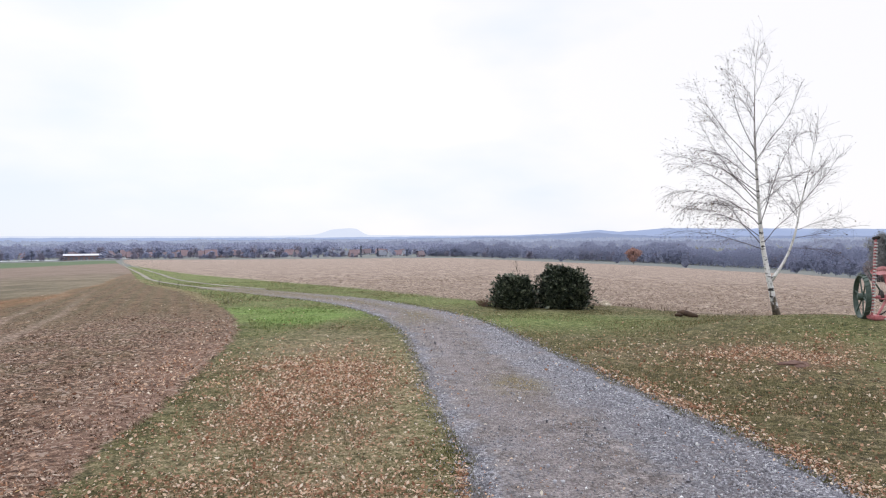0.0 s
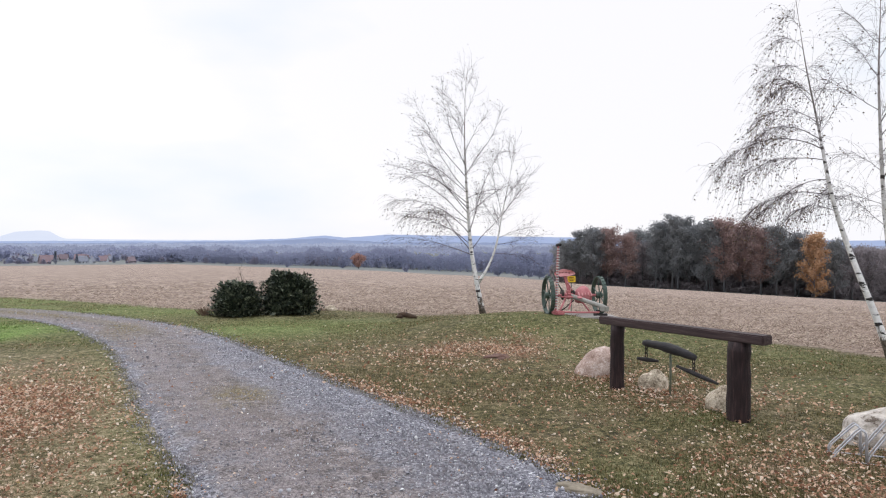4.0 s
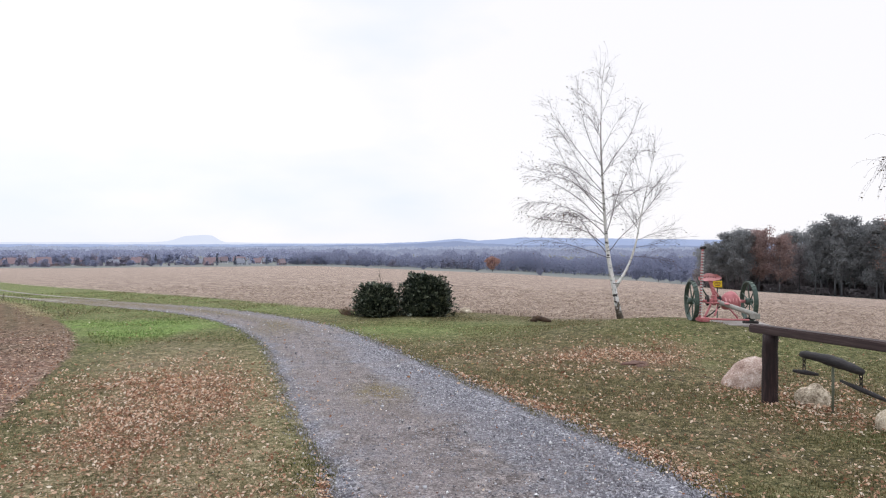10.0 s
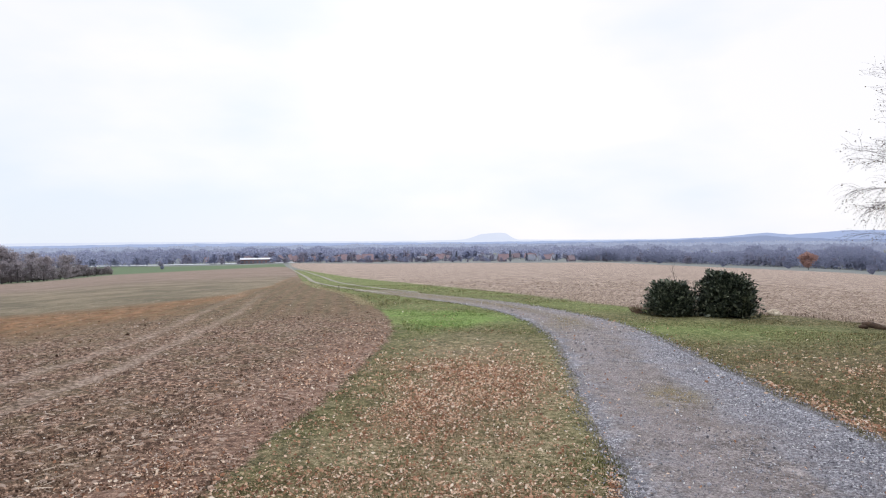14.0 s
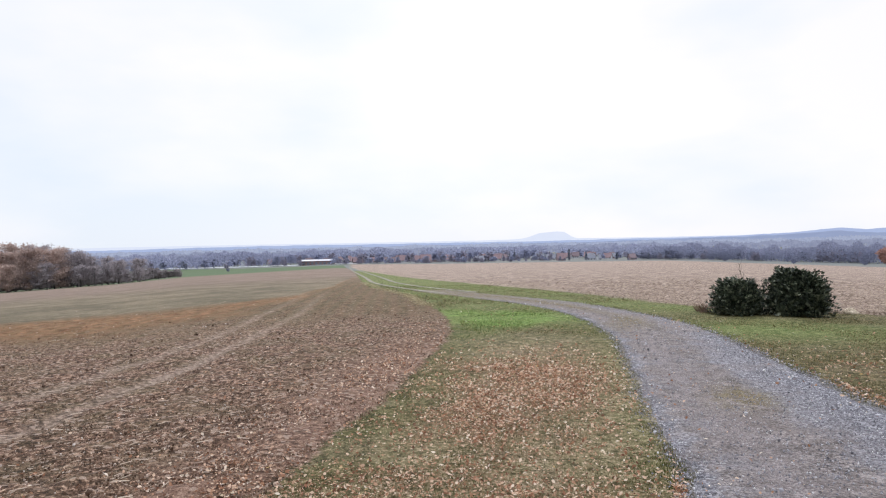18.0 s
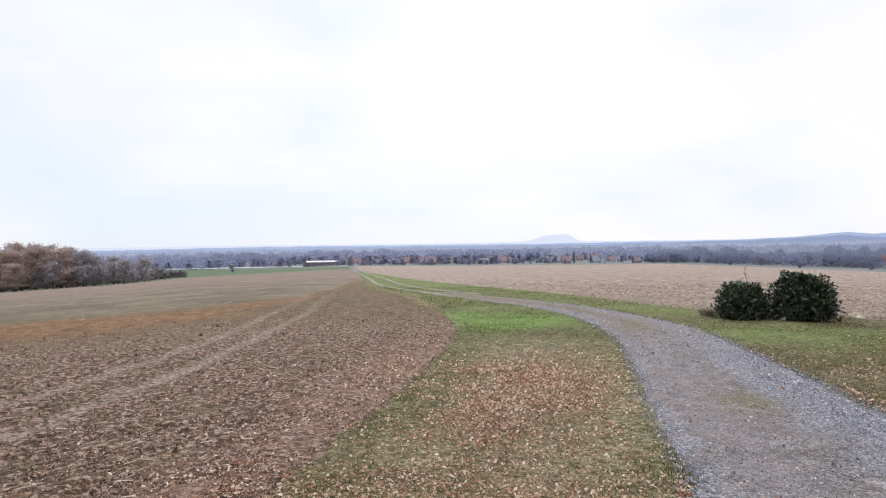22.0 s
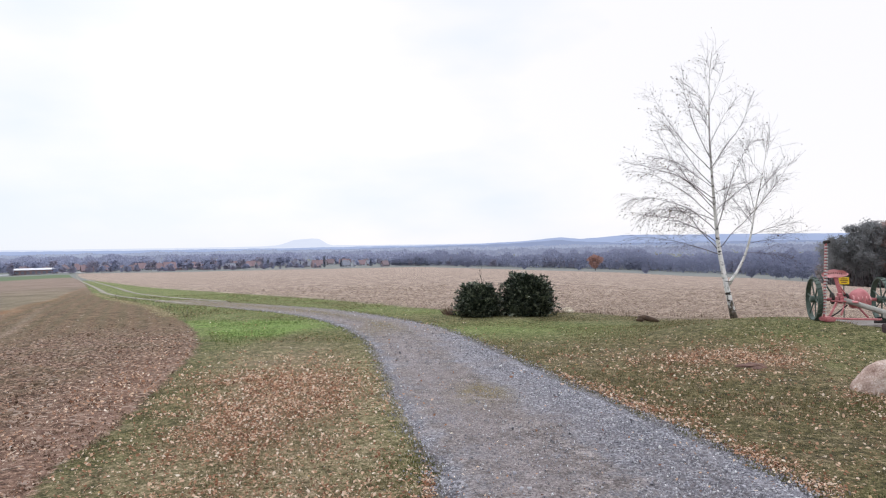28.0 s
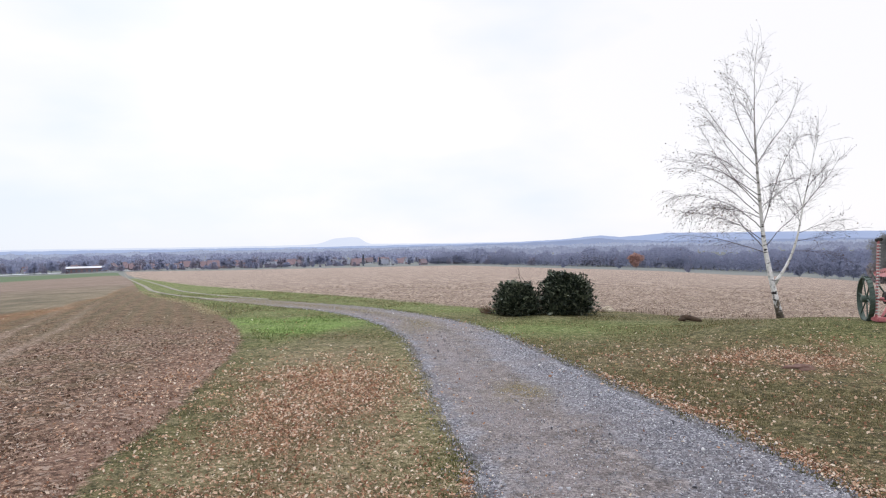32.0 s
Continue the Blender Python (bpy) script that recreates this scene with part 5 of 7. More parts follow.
for q0, zdrop, ends in ((-0.38, 0.19, ((-0.09, -0.08, 0.0), (0.13, 0.08, -0.02))), (0.34, 0.17, ((-0.20, -0.06, 0.055), (0.28, 0.08, -0.095)))):
    z0 = ph + 0.02 + q0 * tilt
    part("hook", Geo().tube([(q0, 0.0, z0 + 0.05), (q0, 0.035, z0 + 0.02), (q0, 0.0, z0 - 0.02)], 0.011, 6), M_IRON, swing)
    for j in range(3):
        zc = z0 - 0.035 - j * 0.055
        ring = [Vector((q0 + 0.017 * math.cos(a) * (j % 2 == 0), 0.017 * math.cos(a) * (j % 2), zc + 0.036 * math.sin(a))) for a in np.linspace(0, 2 * math.pi, 12, endpoint=False)]
        part("chain_link", Geo().tube(ring, 0.007, 5, False, True), M_IRON, swing, "", True)
    (ax, ay, az_), (cx, cy, cz) = ends
    pts = [Vector((q0 + ax, ay, z0 - zdrop + az_)).lerp(Vector((q0 + cx, cy, z0 - zdrop + cz)), t) for t in np.linspace(0, 1, 8)]
    part("small_bar", Geo().tube(pts, [0.016, 0.021, 0.026, 0.029, 0.029, 0.026, 0.021, 0.015], 8), M_OLDWOOD, swing, "short hanging wooden crossbar", True)

# ---------------------------------------------------------------- bicycle racks
M_GALV = mottled("galvanised_steel", (0.36, 0.355, 0.37), (0.56, 0.55, 0.565), 14.0, 0.55, 0.6, 0.1).m


def bike_rack(x, y, rz, label, tall, lean=1.0):
    rack = thing("bicycle_rack", pose(x, y, gz(x, y), 0, 0, rz), label, "bicycle rack", "bicycle racks")
    # each loop climbs slantwise from the front foot to the top and drops to the rear foot
    for base, high in tall:
        for j, off in enumerate((0.0, 0.065, 0.26, 0.325)):
            y0 = off
            h = high * (1.0 if j < 2 else 0.93)
            run = (0.12 + 0.45 * high) * lean
            pts = [(base, y0, -0.03), (base, y0, 0.03), (base + 0.02, y0, 0.07), (base + run - 0.08, y0, h - 0.03), (base + run - 0.05, y0, h), (base + run - 0.015, y0, h - 0.02), (base + run - 0.005, y0, h - 0.07), (base + run, y0, -0.03)]
            part("wheel_loop", Geo().tube(pts, 0.0068, 7), M_GALV, rack, "", True)
    part("ground_bar", Geo().tube([(tall[0][0] - 0.02, 0.03, -0.012), (tall[-1][0] + 0.36, 0.03, -0.012)], 0.007, 7), M_GALV, rack, "", True)
    part("ground_bar", Geo().tube([(tall[0][0] - 0.02, 0.30, -0.012), (tall[-1][0] + 0.36, 0.30, -0.012)], 0.007, 7), M_GALV, rack, "", True)
    return rack


bike_rack(*spot(52.7, 6.62), -44, "galvanised steel bicycle rack with slanted wheel loops before the white boulder", [(0.0, 0.28), (0.25, 0.43)])
bike_rack(*spot(58.2, 6.30), -44, "second galvanised steel bicycle rack standing among leaves", [(0.0, 0.36), (0.36, 0.46), (0.72, 0.36)], 0.85)

# ---------------------------------------------------------------- the horse-drawn mower on the mound
M_RED = mottled("faded_red_paint", (0.33, 0.080, 0.085), (0.55, 0.205, 0.205), 7.0, 0.5, 0.0, 0.15, spec=0.4).m
M_PINKP = mottled("chalky_red_paint", (0.50, 0.20, 0.20), (0.66, 0.34, 0.33), 9.0, 0.6).m
M_GREENP = mottled("faded_green_paint", (0.030, 0.048, 0.037), (0.078, 0.108, 0.084), 7.0, 0.55, 0.0, 0.15, spec=0.4).m
M_POLEG = mottled("grey_green_wood", (0.22, 0.205, 0.18), (0.38, 0.36, 0.32), 6.0, 0.75, stretch=(1, 1, 0.3)).m
M_TOOTH = mottled("pale_steel", (0.45, 0.42, 0.41), (0.66, 0.62, 0.60), 12.0, 0.5, 0.3).m
M_YEL = mottled("yellow_plate", (0.72, 0.50, 0.02), (0.85, 0.62, 0.04), 12.0, 0.5).m
M_PLINTH = mottled("concrete_slab", (0.24, 0.21, 0.19), (0.38, 0.34, 0.31), 3.0, 0.9).m
M_INK = mottled("dark_lettering", (0.10, 0.035, 0.03), (0.17, 0.06, 0.05), 9.0).m

ma, mb = Vector((*spot(31.15, 15.05), 0)), Vector((*spot(35.35, 15.40), 0))
mid = (ma + mb) / 2
face = math.degrees(math.atan2(mb.y - ma.y, mb.x - ma.x))
zb = EYE - 15.2 * math.tan(radians(6.12))
gauge = (mb - ma).length
slab = new("stone_slab", mesh_of("stone_slab", Geo().box((1.75, 1.15, 0.36), Matrix(), 0.015, 0.01), M_PLINTH))
slab.matrix_world = pose(mid.x - 0.05, mid.y - 0.05, zb - 0.18, 0, 0, face)
tagged(slab, "low worn stone slab under the old mower", "slab")
mower = thing("horse_mower", pose(mid.x, mid.y, zb, 0, 0, face), "old horse-drawn sickle mower painted red and green, cutter bar raised", "farm machine")
RW = 0.43


def mower_wheel(px, swing_deg):
    m = Matrix.Translation((px, 0, RW)) @ Matrix.Rotation(radians(swing_deg), 4, "X")
    rim = Geo()
    n = 40
    for r_in, r_out, half in ((RW - 0.032, RW - 0.008, 0.044),):
        vs, fs = [], []
        for i in range(n):
            a = 2 * math.pi * i / n
            for rr, hh in ((r_in, -half), (r_out, -half), (r_out, half), (r_in, half)):
                vs.append(m @ Vector((hh, rr * math.cos(a), rr * math.sin(a))))
        for i in range(n):
            j = (i + 1) % n
            for q in range(4):
                fs.append((i * 4 + q, i * 4 + (q + 1) % 4, j * 4 + (q + 1) % 4, j * 4 + q))
        rim.add(vs, fs)
    wheel = part("wheel", rim, M_GREENP, mower, "faded green iron wheel with treads")
    for i in range(26):
        a = 2 * math.pi * i / 26
        part("tread", Geo().box((0.100, 0.016, 0.014), m @ Matrix.Rotation(a, 4, "X") @ Matrix.Translation((0, 0, RW - 0.002)) @ Matrix.Rotation(0.5, 4, "Z"), 0.003), M_GREENP, wheel)
    for i in range(6):
        a = 2 * math.pi * i / 6 + 0.2
        p0, p1 = m @ Vector((0.012, 0.05 * math.cos(a), 0.05 * math.sin(a))), m @ Vector((-0.01, (RW - 0.03) * math.cos(a), (RW - 0.03) * math.sin(a)))
        part("spoke", Geo().tube([p0, (p0 + p1) / 2, p1], [0.015, 0.012, 0.015], 6), M_GREENP, wheel)
    part("hub", Geo().tube([m @ Vector((-0.08, 0, 0)), m @ Vector((-0.06, 0, 0)), m @ Vector((0.06, 0, 0)), m @ Vector((0.08, 0, 0))], [0.045, 0.07, 0.07, 0.045], 12), M_GREENP, wheel)
    return wheel


mower_wheel(-gauge / 2, 0)
mower_wheel(gauge / 2, 11)
part("axle", Geo().tube([(-gauge / 2, 0, RW), (gauge / 2, 0, RW)], 0.032, 10), M_RED, mower, "red iron axle", True)
part("gear_case", Geo().box((0.20, 0.30, 0.20), Matrix.Translation((-0.14, -0.02, RW + 0.02)), 0.07), M_RED, mower, "red cast gear case")
part("gear_cover", Geo().stone((0.40, 0.34, 0.36), Matrix.Translation((0.20, -0.04, RW - 0.14)), 3.0, 0.05, 3), M_RED, mower, "rounded ribbed red gear cover", True)
for i in range(5):
    arc = [Vector((0.06 + 0.07 * i, -0.04 + 0.175 * math.cos(a), RW - 0.05 + (0.20 - 0.025 * abs(i - 2)) * math.sin(a))) for a in np.linspace(0.3, 2.9, 9)]
    part("cover_rib", Geo().tube(arc, 0.016, 5), M_PINKP, mower, "", True)
part("drawbar", Geo().tube([(-0.16, -0.05, RW + 0.02), (0.12, -0.32, RW - 0.08), (0.42, -0.62, RW - 0.19), (0.48, -0.68, RW - 0.21)], [0.048, 0.050, 0.052, 0.050], 10), M_POLEG, mower, "cut-off grey-green drawbar", True)
part("drawbar_shoe", Geo().box((0.15, 0.13, 0.11), Matrix.Translation((0.47, -0.67, RW - 0.24)) @ Matrix.Rotation(-0.9, 4, "Z"), 0.012), M_POLEG, mower)
part("front_bar", Geo().tube([(-0.52, -0.36, 0.10), (-0.1, -0.52, 0.10), (0.34, -0.72, 0.12)], 0.020, 8), M_RED, mower, "", True)
part("brace", Geo().tube([(-0.22, -0.10, RW - 0.06), (-0.34, -0.25, 0.22), (-0.42, -0.34, 0.12)], 0.022, 8), M_RED, mower, "", True)
part("brace", Geo().tube([(-0.08, -0.12, RW - 0.08), (-0.22, -0.36, 0.16)], 0.018, 8), M_RED, mower, "", True)
part("brace", Geo().tube([(0.10, -0.12, RW - 0.08), (0.22, -0.42, 0.12)], 0.018, 8), M_RED, mower, "", True)
part("lever", Geo().tube([(-0.24, 0.0, RW + 0.06), (-0.33, 0.04, RW + 0.22), (-0.46, 0.08, RW + 0.50)], [0.018, 0.016, 0.013], 7), M_GREENP, mower, "slanted hand lever", True)
for gx, gr in ((-0.27, 0.10), (-0.02, 0.085)):  # gear wheels either side of the case
    disc = [Vector((gx, -0.02 + gr * math.cos(a), RW + 0.02 + gr * math.sin(a))) for a in np.linspace(0, 2 * math.pi, 18, endpoint=False)]
    part("gear", Geo().tube(disc, 0.020, 6, False, True).tube([(gx - 0.012, -0.02, RW + 0.02), (gx + 0.012, -0.02, RW + 0.02)], gr, 16), M_IRON, mower, "dark greasy gear wheel", True)
part("pitman_rod", Geo().tube([(-0.05, -0.16, RW - 0.10), (-0.26, -0.30, 0.20), (-0.42, -0.37, 0.11)], 0.014, 6), M_IRON, mower, "dark iron drive rod", True)
part("cross_shaft", Geo().tube([(-0.34, -0.18, RW - 0.02), (0.30, -0.18, RW - 0.04)], 0.017, 7), M_RED, mower, "", True)
part("foot_pedal", Geo().box((0.10, 0.07, 0.016), Matrix.Translation((0.03, -0.34, RW - 0.02)) @ Matrix.Rotation(0.4, 4, "X"), 0.005), M_RED, mower)
part("foot_pedal", Geo().tube([(0.03, -0.32, RW - 0.03), (-0.02, -0.12, RW + 0.02)], 0.011, 6), M_RED, mower)
part("hitch", Geo().box((0.20, 0.06, 0.05), Matrix.Translation((0.40, -0.56, 0.13)) @ Matrix.Rotation(0.5, 4, "Z"), 0.012), M_OLDWOOD, mower, "dark weathered wooden hitch")
part("hitch", Geo().tube([(0.30, -0.48, 0.05), (0.52, -0.70, 0.07)], 0.026, 8), M_OLDWOOD, mower, "dark weathered wooden hitch", True)
part("lever", Geo().tube([(-0.05, -0.05, RW + 0.10), (-0.12, -0.02, RW + 0.24), (-0.16, 0.0, RW + 0.30)], [0.016, 0.014, 0.012], 7), M_RED, mower, "", True)
part("seat_spring", Geo().box((0.075, 0.020, 0.42), Matrix.Translation((-0.13, 0.08, RW + 0.24)) @ Matrix.Rotation(-0.22, 4, "Y") @ Matrix.Rotation(-0.2, 4, "X"), 0.006), M_RED, mower, "flat red seat spring")
# pan seat, dished, with raised rim
bm = bmesh.new()
bmesh.ops.create_grid(bm, x_segments=16, y_segments=10, size=0.5)
for q in bm.verts:
    a, b = q.co.x * 2, q.co.y * 2
    w = 0.25 * (1 - 0.30 * max(-b, 0)) * math.sqrt(max(1 - 0.62 * b * b, 0.05))
    q.co = Vector((a * w, b * 0.085 * (1 - 0.25 * a * a) - 0.055 * a * a, 0.05 * a * a * a * a + (0.06 * b * b if b > 0 else 0.02 * b * b) - 0.02))
low = bmesh.ops.extrude_face_region(bm, geom=bm.faces[:])
for q in low["geom"]:
    if isinstance(q, bmesh.types.BMVert):
        q.co.z -= 0.012
part("seat", Geo().take(bm, Matrix.Translation((-0.20, 0.12, RW + 0.49)) @ Matrix.Rotation(0.85, 4, "X") @ Matrix.Rotation(-0.08, 4, "Y")), M_PINKP, mower, "dished faded red iron pan seat", True)
for i in range(8):
    part("lettering_bar", Geo().box((0.022, 0.004, 0.034), Matrix.Translation((-0.315 + 0.033 * i, 0.062 - 0.004 * abs(i - 3.5), RW + 0.50 + 0.004 * (3.5 - abs(i - 3.5)))) @ Matrix.Rotation(-0.6, 4, "X")), M_INK, mower)
part("plate", Geo().box((0.19, 0.012, 0.14), Matrix.Translation((0.05, 0.34, RW + 0.34)), 0.004), M_YEL, mower, "small yellow plate")
for i, wdt in enumerate((0.12, 0.14, 0.10)):
    part("lettering_bar", Geo().box((wdt, 0.004, 0.014), Matrix.Translation((0.05, 0.332, RW + 0.38 - 0.035 * i))), M_INK, mower)
part("plate_rod", Geo().tube([(0.05, 0.35, 0.0), (0.05, 0.35, RW + 0.28)], 0.010, 6), M_GREENP, mower)
# cutter bar folded upright beside the wheel
part("shoe", Geo().box((0.20, 0.26, 0.085), Matrix.Translation((-0.46, -0.36, 0.085)) @ Matrix.Rotation(0.25, 4, "Z"), 0.02), M_RED, mower, "red cutter shoe")
cut = part("cutter_bar", Geo().box((0.034, 0.05, 1.44), Matrix.Translation((-0.495, -0.36, 0.82)) @ Matrix.Rotation(0.035, 4, "Y"), 0.006), M_RED, mower, "upright red cutter bar with pale teeth")
for i in range(23):
    zz = 0.19 + i * 0.058
    part("tooth", Geo().tube([(-0.525 + zz * 0.035 + 0.0, -0.37, zz), (-0.535 + zz * 0.035, -0.445, zz + 0.006)], [0.019, 0.008], 6), M_TOOTH, cut)
    part("tooth_guard", Geo().box((0.062, 0.02, 0.026), Matrix.Translation((-0.520 + zz * 0.035, -0.392, zz)), 0.003), M_TOOTH, cut)
part("bar_end", Geo().box((0.13, 0.07, 0.06), Matrix.Translation((-0.46, -0.36, 1.555)) @ Matrix.Rotation(-0.15, 4, "Y"), 0.015), M_IRON, mower, "dark iron end of the cutter bar")

# ---------------------------------------------------------------- small things on the grass
M_LOG = mottled("rotten_log", (0.035, 0.022, 0.016), (0.12, 0.075, 0.050), 9.0, 0.9, bump=0.8, dist=0.03).m
lx, ly = spot(19.1, 18.4)
log = thing("log", pose(lx, ly, gz(lx, ly), 0, 0, -19), "dark rotten log lying at the edge of the stubble", "log")
part("wood", Geo().tube([(-0.24, 0, 0.10), (-0.10, 0.02, 0.11), (0.08, 0, 0.07), (0.27, -0.02, 0.03)], [0.055, 0.075, 0.07, 0.03], 9), M_LOG, log, "", True)
part("stub", Geo().tube([(-0.12, 0, 0.05), (-0.22, -0.05, 0.06), (-0.30, -0.06, 0.05)], [0.05, 0.05, 0.03], 7), M_LOG, log, "", True)
M_MOLE = mottled("bare_earth", (0.085, 0.046, 0.036), (0.21, 0.122, 0.095), 14.0, 0.95, bump=1.0, dist=0.04).m
for mx, my, ms in ((*spot(27.0, 10.75), 0.42),):
    ob = new("molehill", mesh_of("molehill", Geo().stone((ms, ms * 0.8, ms * 0.15), Matrix(), ms * 30, 0.35, 4), M_MOLE, True))
    ob.matrix_world = pose(mx, my, gz(mx, my) - 0.01)
    tagged(ob, "small heap of bare reddish earth on the lawn", "molehill", "molehills")


# dry tall grass on the field edge
def tuft_row(line, n, h, seed, name, label, mat, jitter=0.35):
    line = np.asarray(line, float)
    rs = np.random.RandomState(seed)
    t = rs.rand(n) * (len(line) - 1)
    i = t.astype(int)
    p = line[i] + (line[np.minimum(i + 1, len(line) - 1)] - line[i]) * (t - i)[:, None] + rs.normal(0, jitter, (n, 2))
    hh = h * rs.uniform(0.4, 1.1, n)
    b = np.array([(-0.5, 0, 0), (0.5, 0, 0), (0.2, 0.35, 1.0)])
    return strew(name, b, [(0, 1, 2)], np.stack([p[:, 0], p[:, 1], land(p[:, 0], p[:, 1]) - 0.02], -1), spin(rs.normal(0, 0.7, n), rs.normal(0, 0.7, n), rs.uniform(0, 6.3, n)),
                 np.stack([rs.uniform(0.012, 0.03, n), hh * 0.5, hh], -1), mat, label, "dry grass")


k = Mat("bleached_grass", 0.85, spec=0.2)
k.thin(k.ramp(k.island(), (0.0, (0.20, 0.165, 0.085)), (0.5, (0.42, 0.350, 0.215)), (1.0, (0.66, 0.57, 0.40))))
M_BLEACHED = k.m
tuft_row([(-8.0, 21.6), (-11.4, 28.4), (-15.0, 33.8), (-22, 46)], 7000, 0.08, 51, "dry_grass", "bleached dry grass along the ploughed field's edge", M_BLEACHED, 0.16)
tuft_row([(-4.1, 30.4), (-0.4, 23.8), (1.2, 21.8), (4.4, 21.5), (6.0, 19.9), (8.9, 18.7)], 900, 0.16, 52, "dry_grass", "short dry grass along the stubble's edge", M_STRAW, 0.25)
for i, (wx, wy) in enumerate(((-11.3, 28.9), (-8.6, 23.4), (-7.0, 20.4), (-13.1, 31.2), (-9.9, 26.0), (-15.6, 35.0))):
    twig_shrub(60 + i, wx, wy, 0.45, 0.3, 3, M_STEM, "dry_weeds", "dark dry weed stalks on the field edge", "weeds", 0, 3, 0.6)

# grass leaning over the edges of the drive
for edge_line, seed, n in ((ROAD_L[22:88], 53, 2600), (ROAD_R[22:88], 54, 2200)):
    rs = np.random.RandomState(seed)
    t = (rs.rand(n) ** 1.5) * (len(edge_line) - 1.01)
    i = t.astype(int)
    out = -1.0 if seed == 53 else 1.0
    p = edge_line[i] + (edge_line[i + 1] - edge_line[i]) * (t - i)[:, None] + np.stack([out * (rs.gamma(2.0, 0.07, n) - 0.07), rs.normal(0, 0.05, n)], -1)
    keep = grain(p[:, 0], p[:, 1], 0.35, seed) > 0.35
    p, m = p[keep], int(keep.sum())
    hh = rs.uniform(0.015, 0.045, m)
    strew("grass", blade, [(0, 1, 2)], np.stack([p[:, 0], p[:, 1], land(p[:, 0], p[:, 1])], -1), spin(rs.normal(0, 0.6, m), rs.normal(0, 0.6, m), rs.uniform(0, 6.3, m)),
          np.stack([rs.uniform(0.005, 0.011, m), hh * 0.5, hh], -1), M_GRASS, "short tufts of grass leaning over the drive's edge", "grass", rs.uniform(0, 0.6, m))


# ---------------------------------------------------------------- woods
def leaf_tone(name, *stops):
    k = Mat(name, 0.9, spec=0.1)
    tone = k.sum("ADD", k.sum("MULTIPLY", k.island(), 0.75), k.sum("MULTIPLY", k.each(), 0.25))
    k.thin(k.ramp(tone, *[(i / (len(stops) - 1), s) for i, s in enumerate(stops)]), 0.45)
    return k.m


# dull green, rust, bare and tan tones lifted and greyed to carry distance haze
T_DARK = leaf_tone("dull_green_foliage", (0.200, 0.204, 0.212), (0.250, 0.253, 0.255), (0.302, 0.303, 0.298))
T_RUST = leaf_tone("rust_foliage", (0.242, 0.172, 0.160), (0.332, 0.230, 0.208), (0.420, 0.295, 0.262))
T_BARE = leaf_tone("bare_twigs", (0.212, 0.188, 0.196), (0.272, 0.238, 0.244), (0.338, 0.298, 0.298))
T_DIM = leaf_tone("hazy_bare_twigs", (0.285, 0.258, 0.276), (0.350, 0.312, 0.326), (0.415, 0.370, 0.378))
T_GOLD = leaf_tone("golden_foliage", (0.38, 0.222, 0.130), (0.50, 0.310, 0.182), (0.60, 0.405, 0.25))
T_TAN = leaf_tone("tan_foliage", (0.33, 0.250, 0.225), (0.44, 0.335, 0.295), (0.56, 0.435, 0.380))
# valley trees and belts: blue-grey air haze is painted into the foliage colour
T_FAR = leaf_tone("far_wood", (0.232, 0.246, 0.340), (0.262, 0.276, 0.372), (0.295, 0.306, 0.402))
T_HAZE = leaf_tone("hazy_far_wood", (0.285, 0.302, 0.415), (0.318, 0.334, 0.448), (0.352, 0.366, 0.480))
T_FARTAN = leaf_tone("hazy_brown_wood", (0.262, 0.248, 0.318), (0.296, 0.278, 0.346), (0.330, 0.308, 0.374))
T_FARRUST = leaf_tone("hazy_rust_foliage", (0.32, 0.195, 0.168), (0.40, 0.240, 0.202), (0.48, 0.290, 0.242))
T_FIR = leaf_tone("hazy_fir_foliage", (0.200, 0.217, 0.275), (0.228, 0.245, 0.302), (0.255, 0.272, 0.328))
M_TRUNK = mottled("tree_trunk", (0.10, 0.098, 0.104), (0.17, 0.165, 0.170), 3.0, 0.9).m


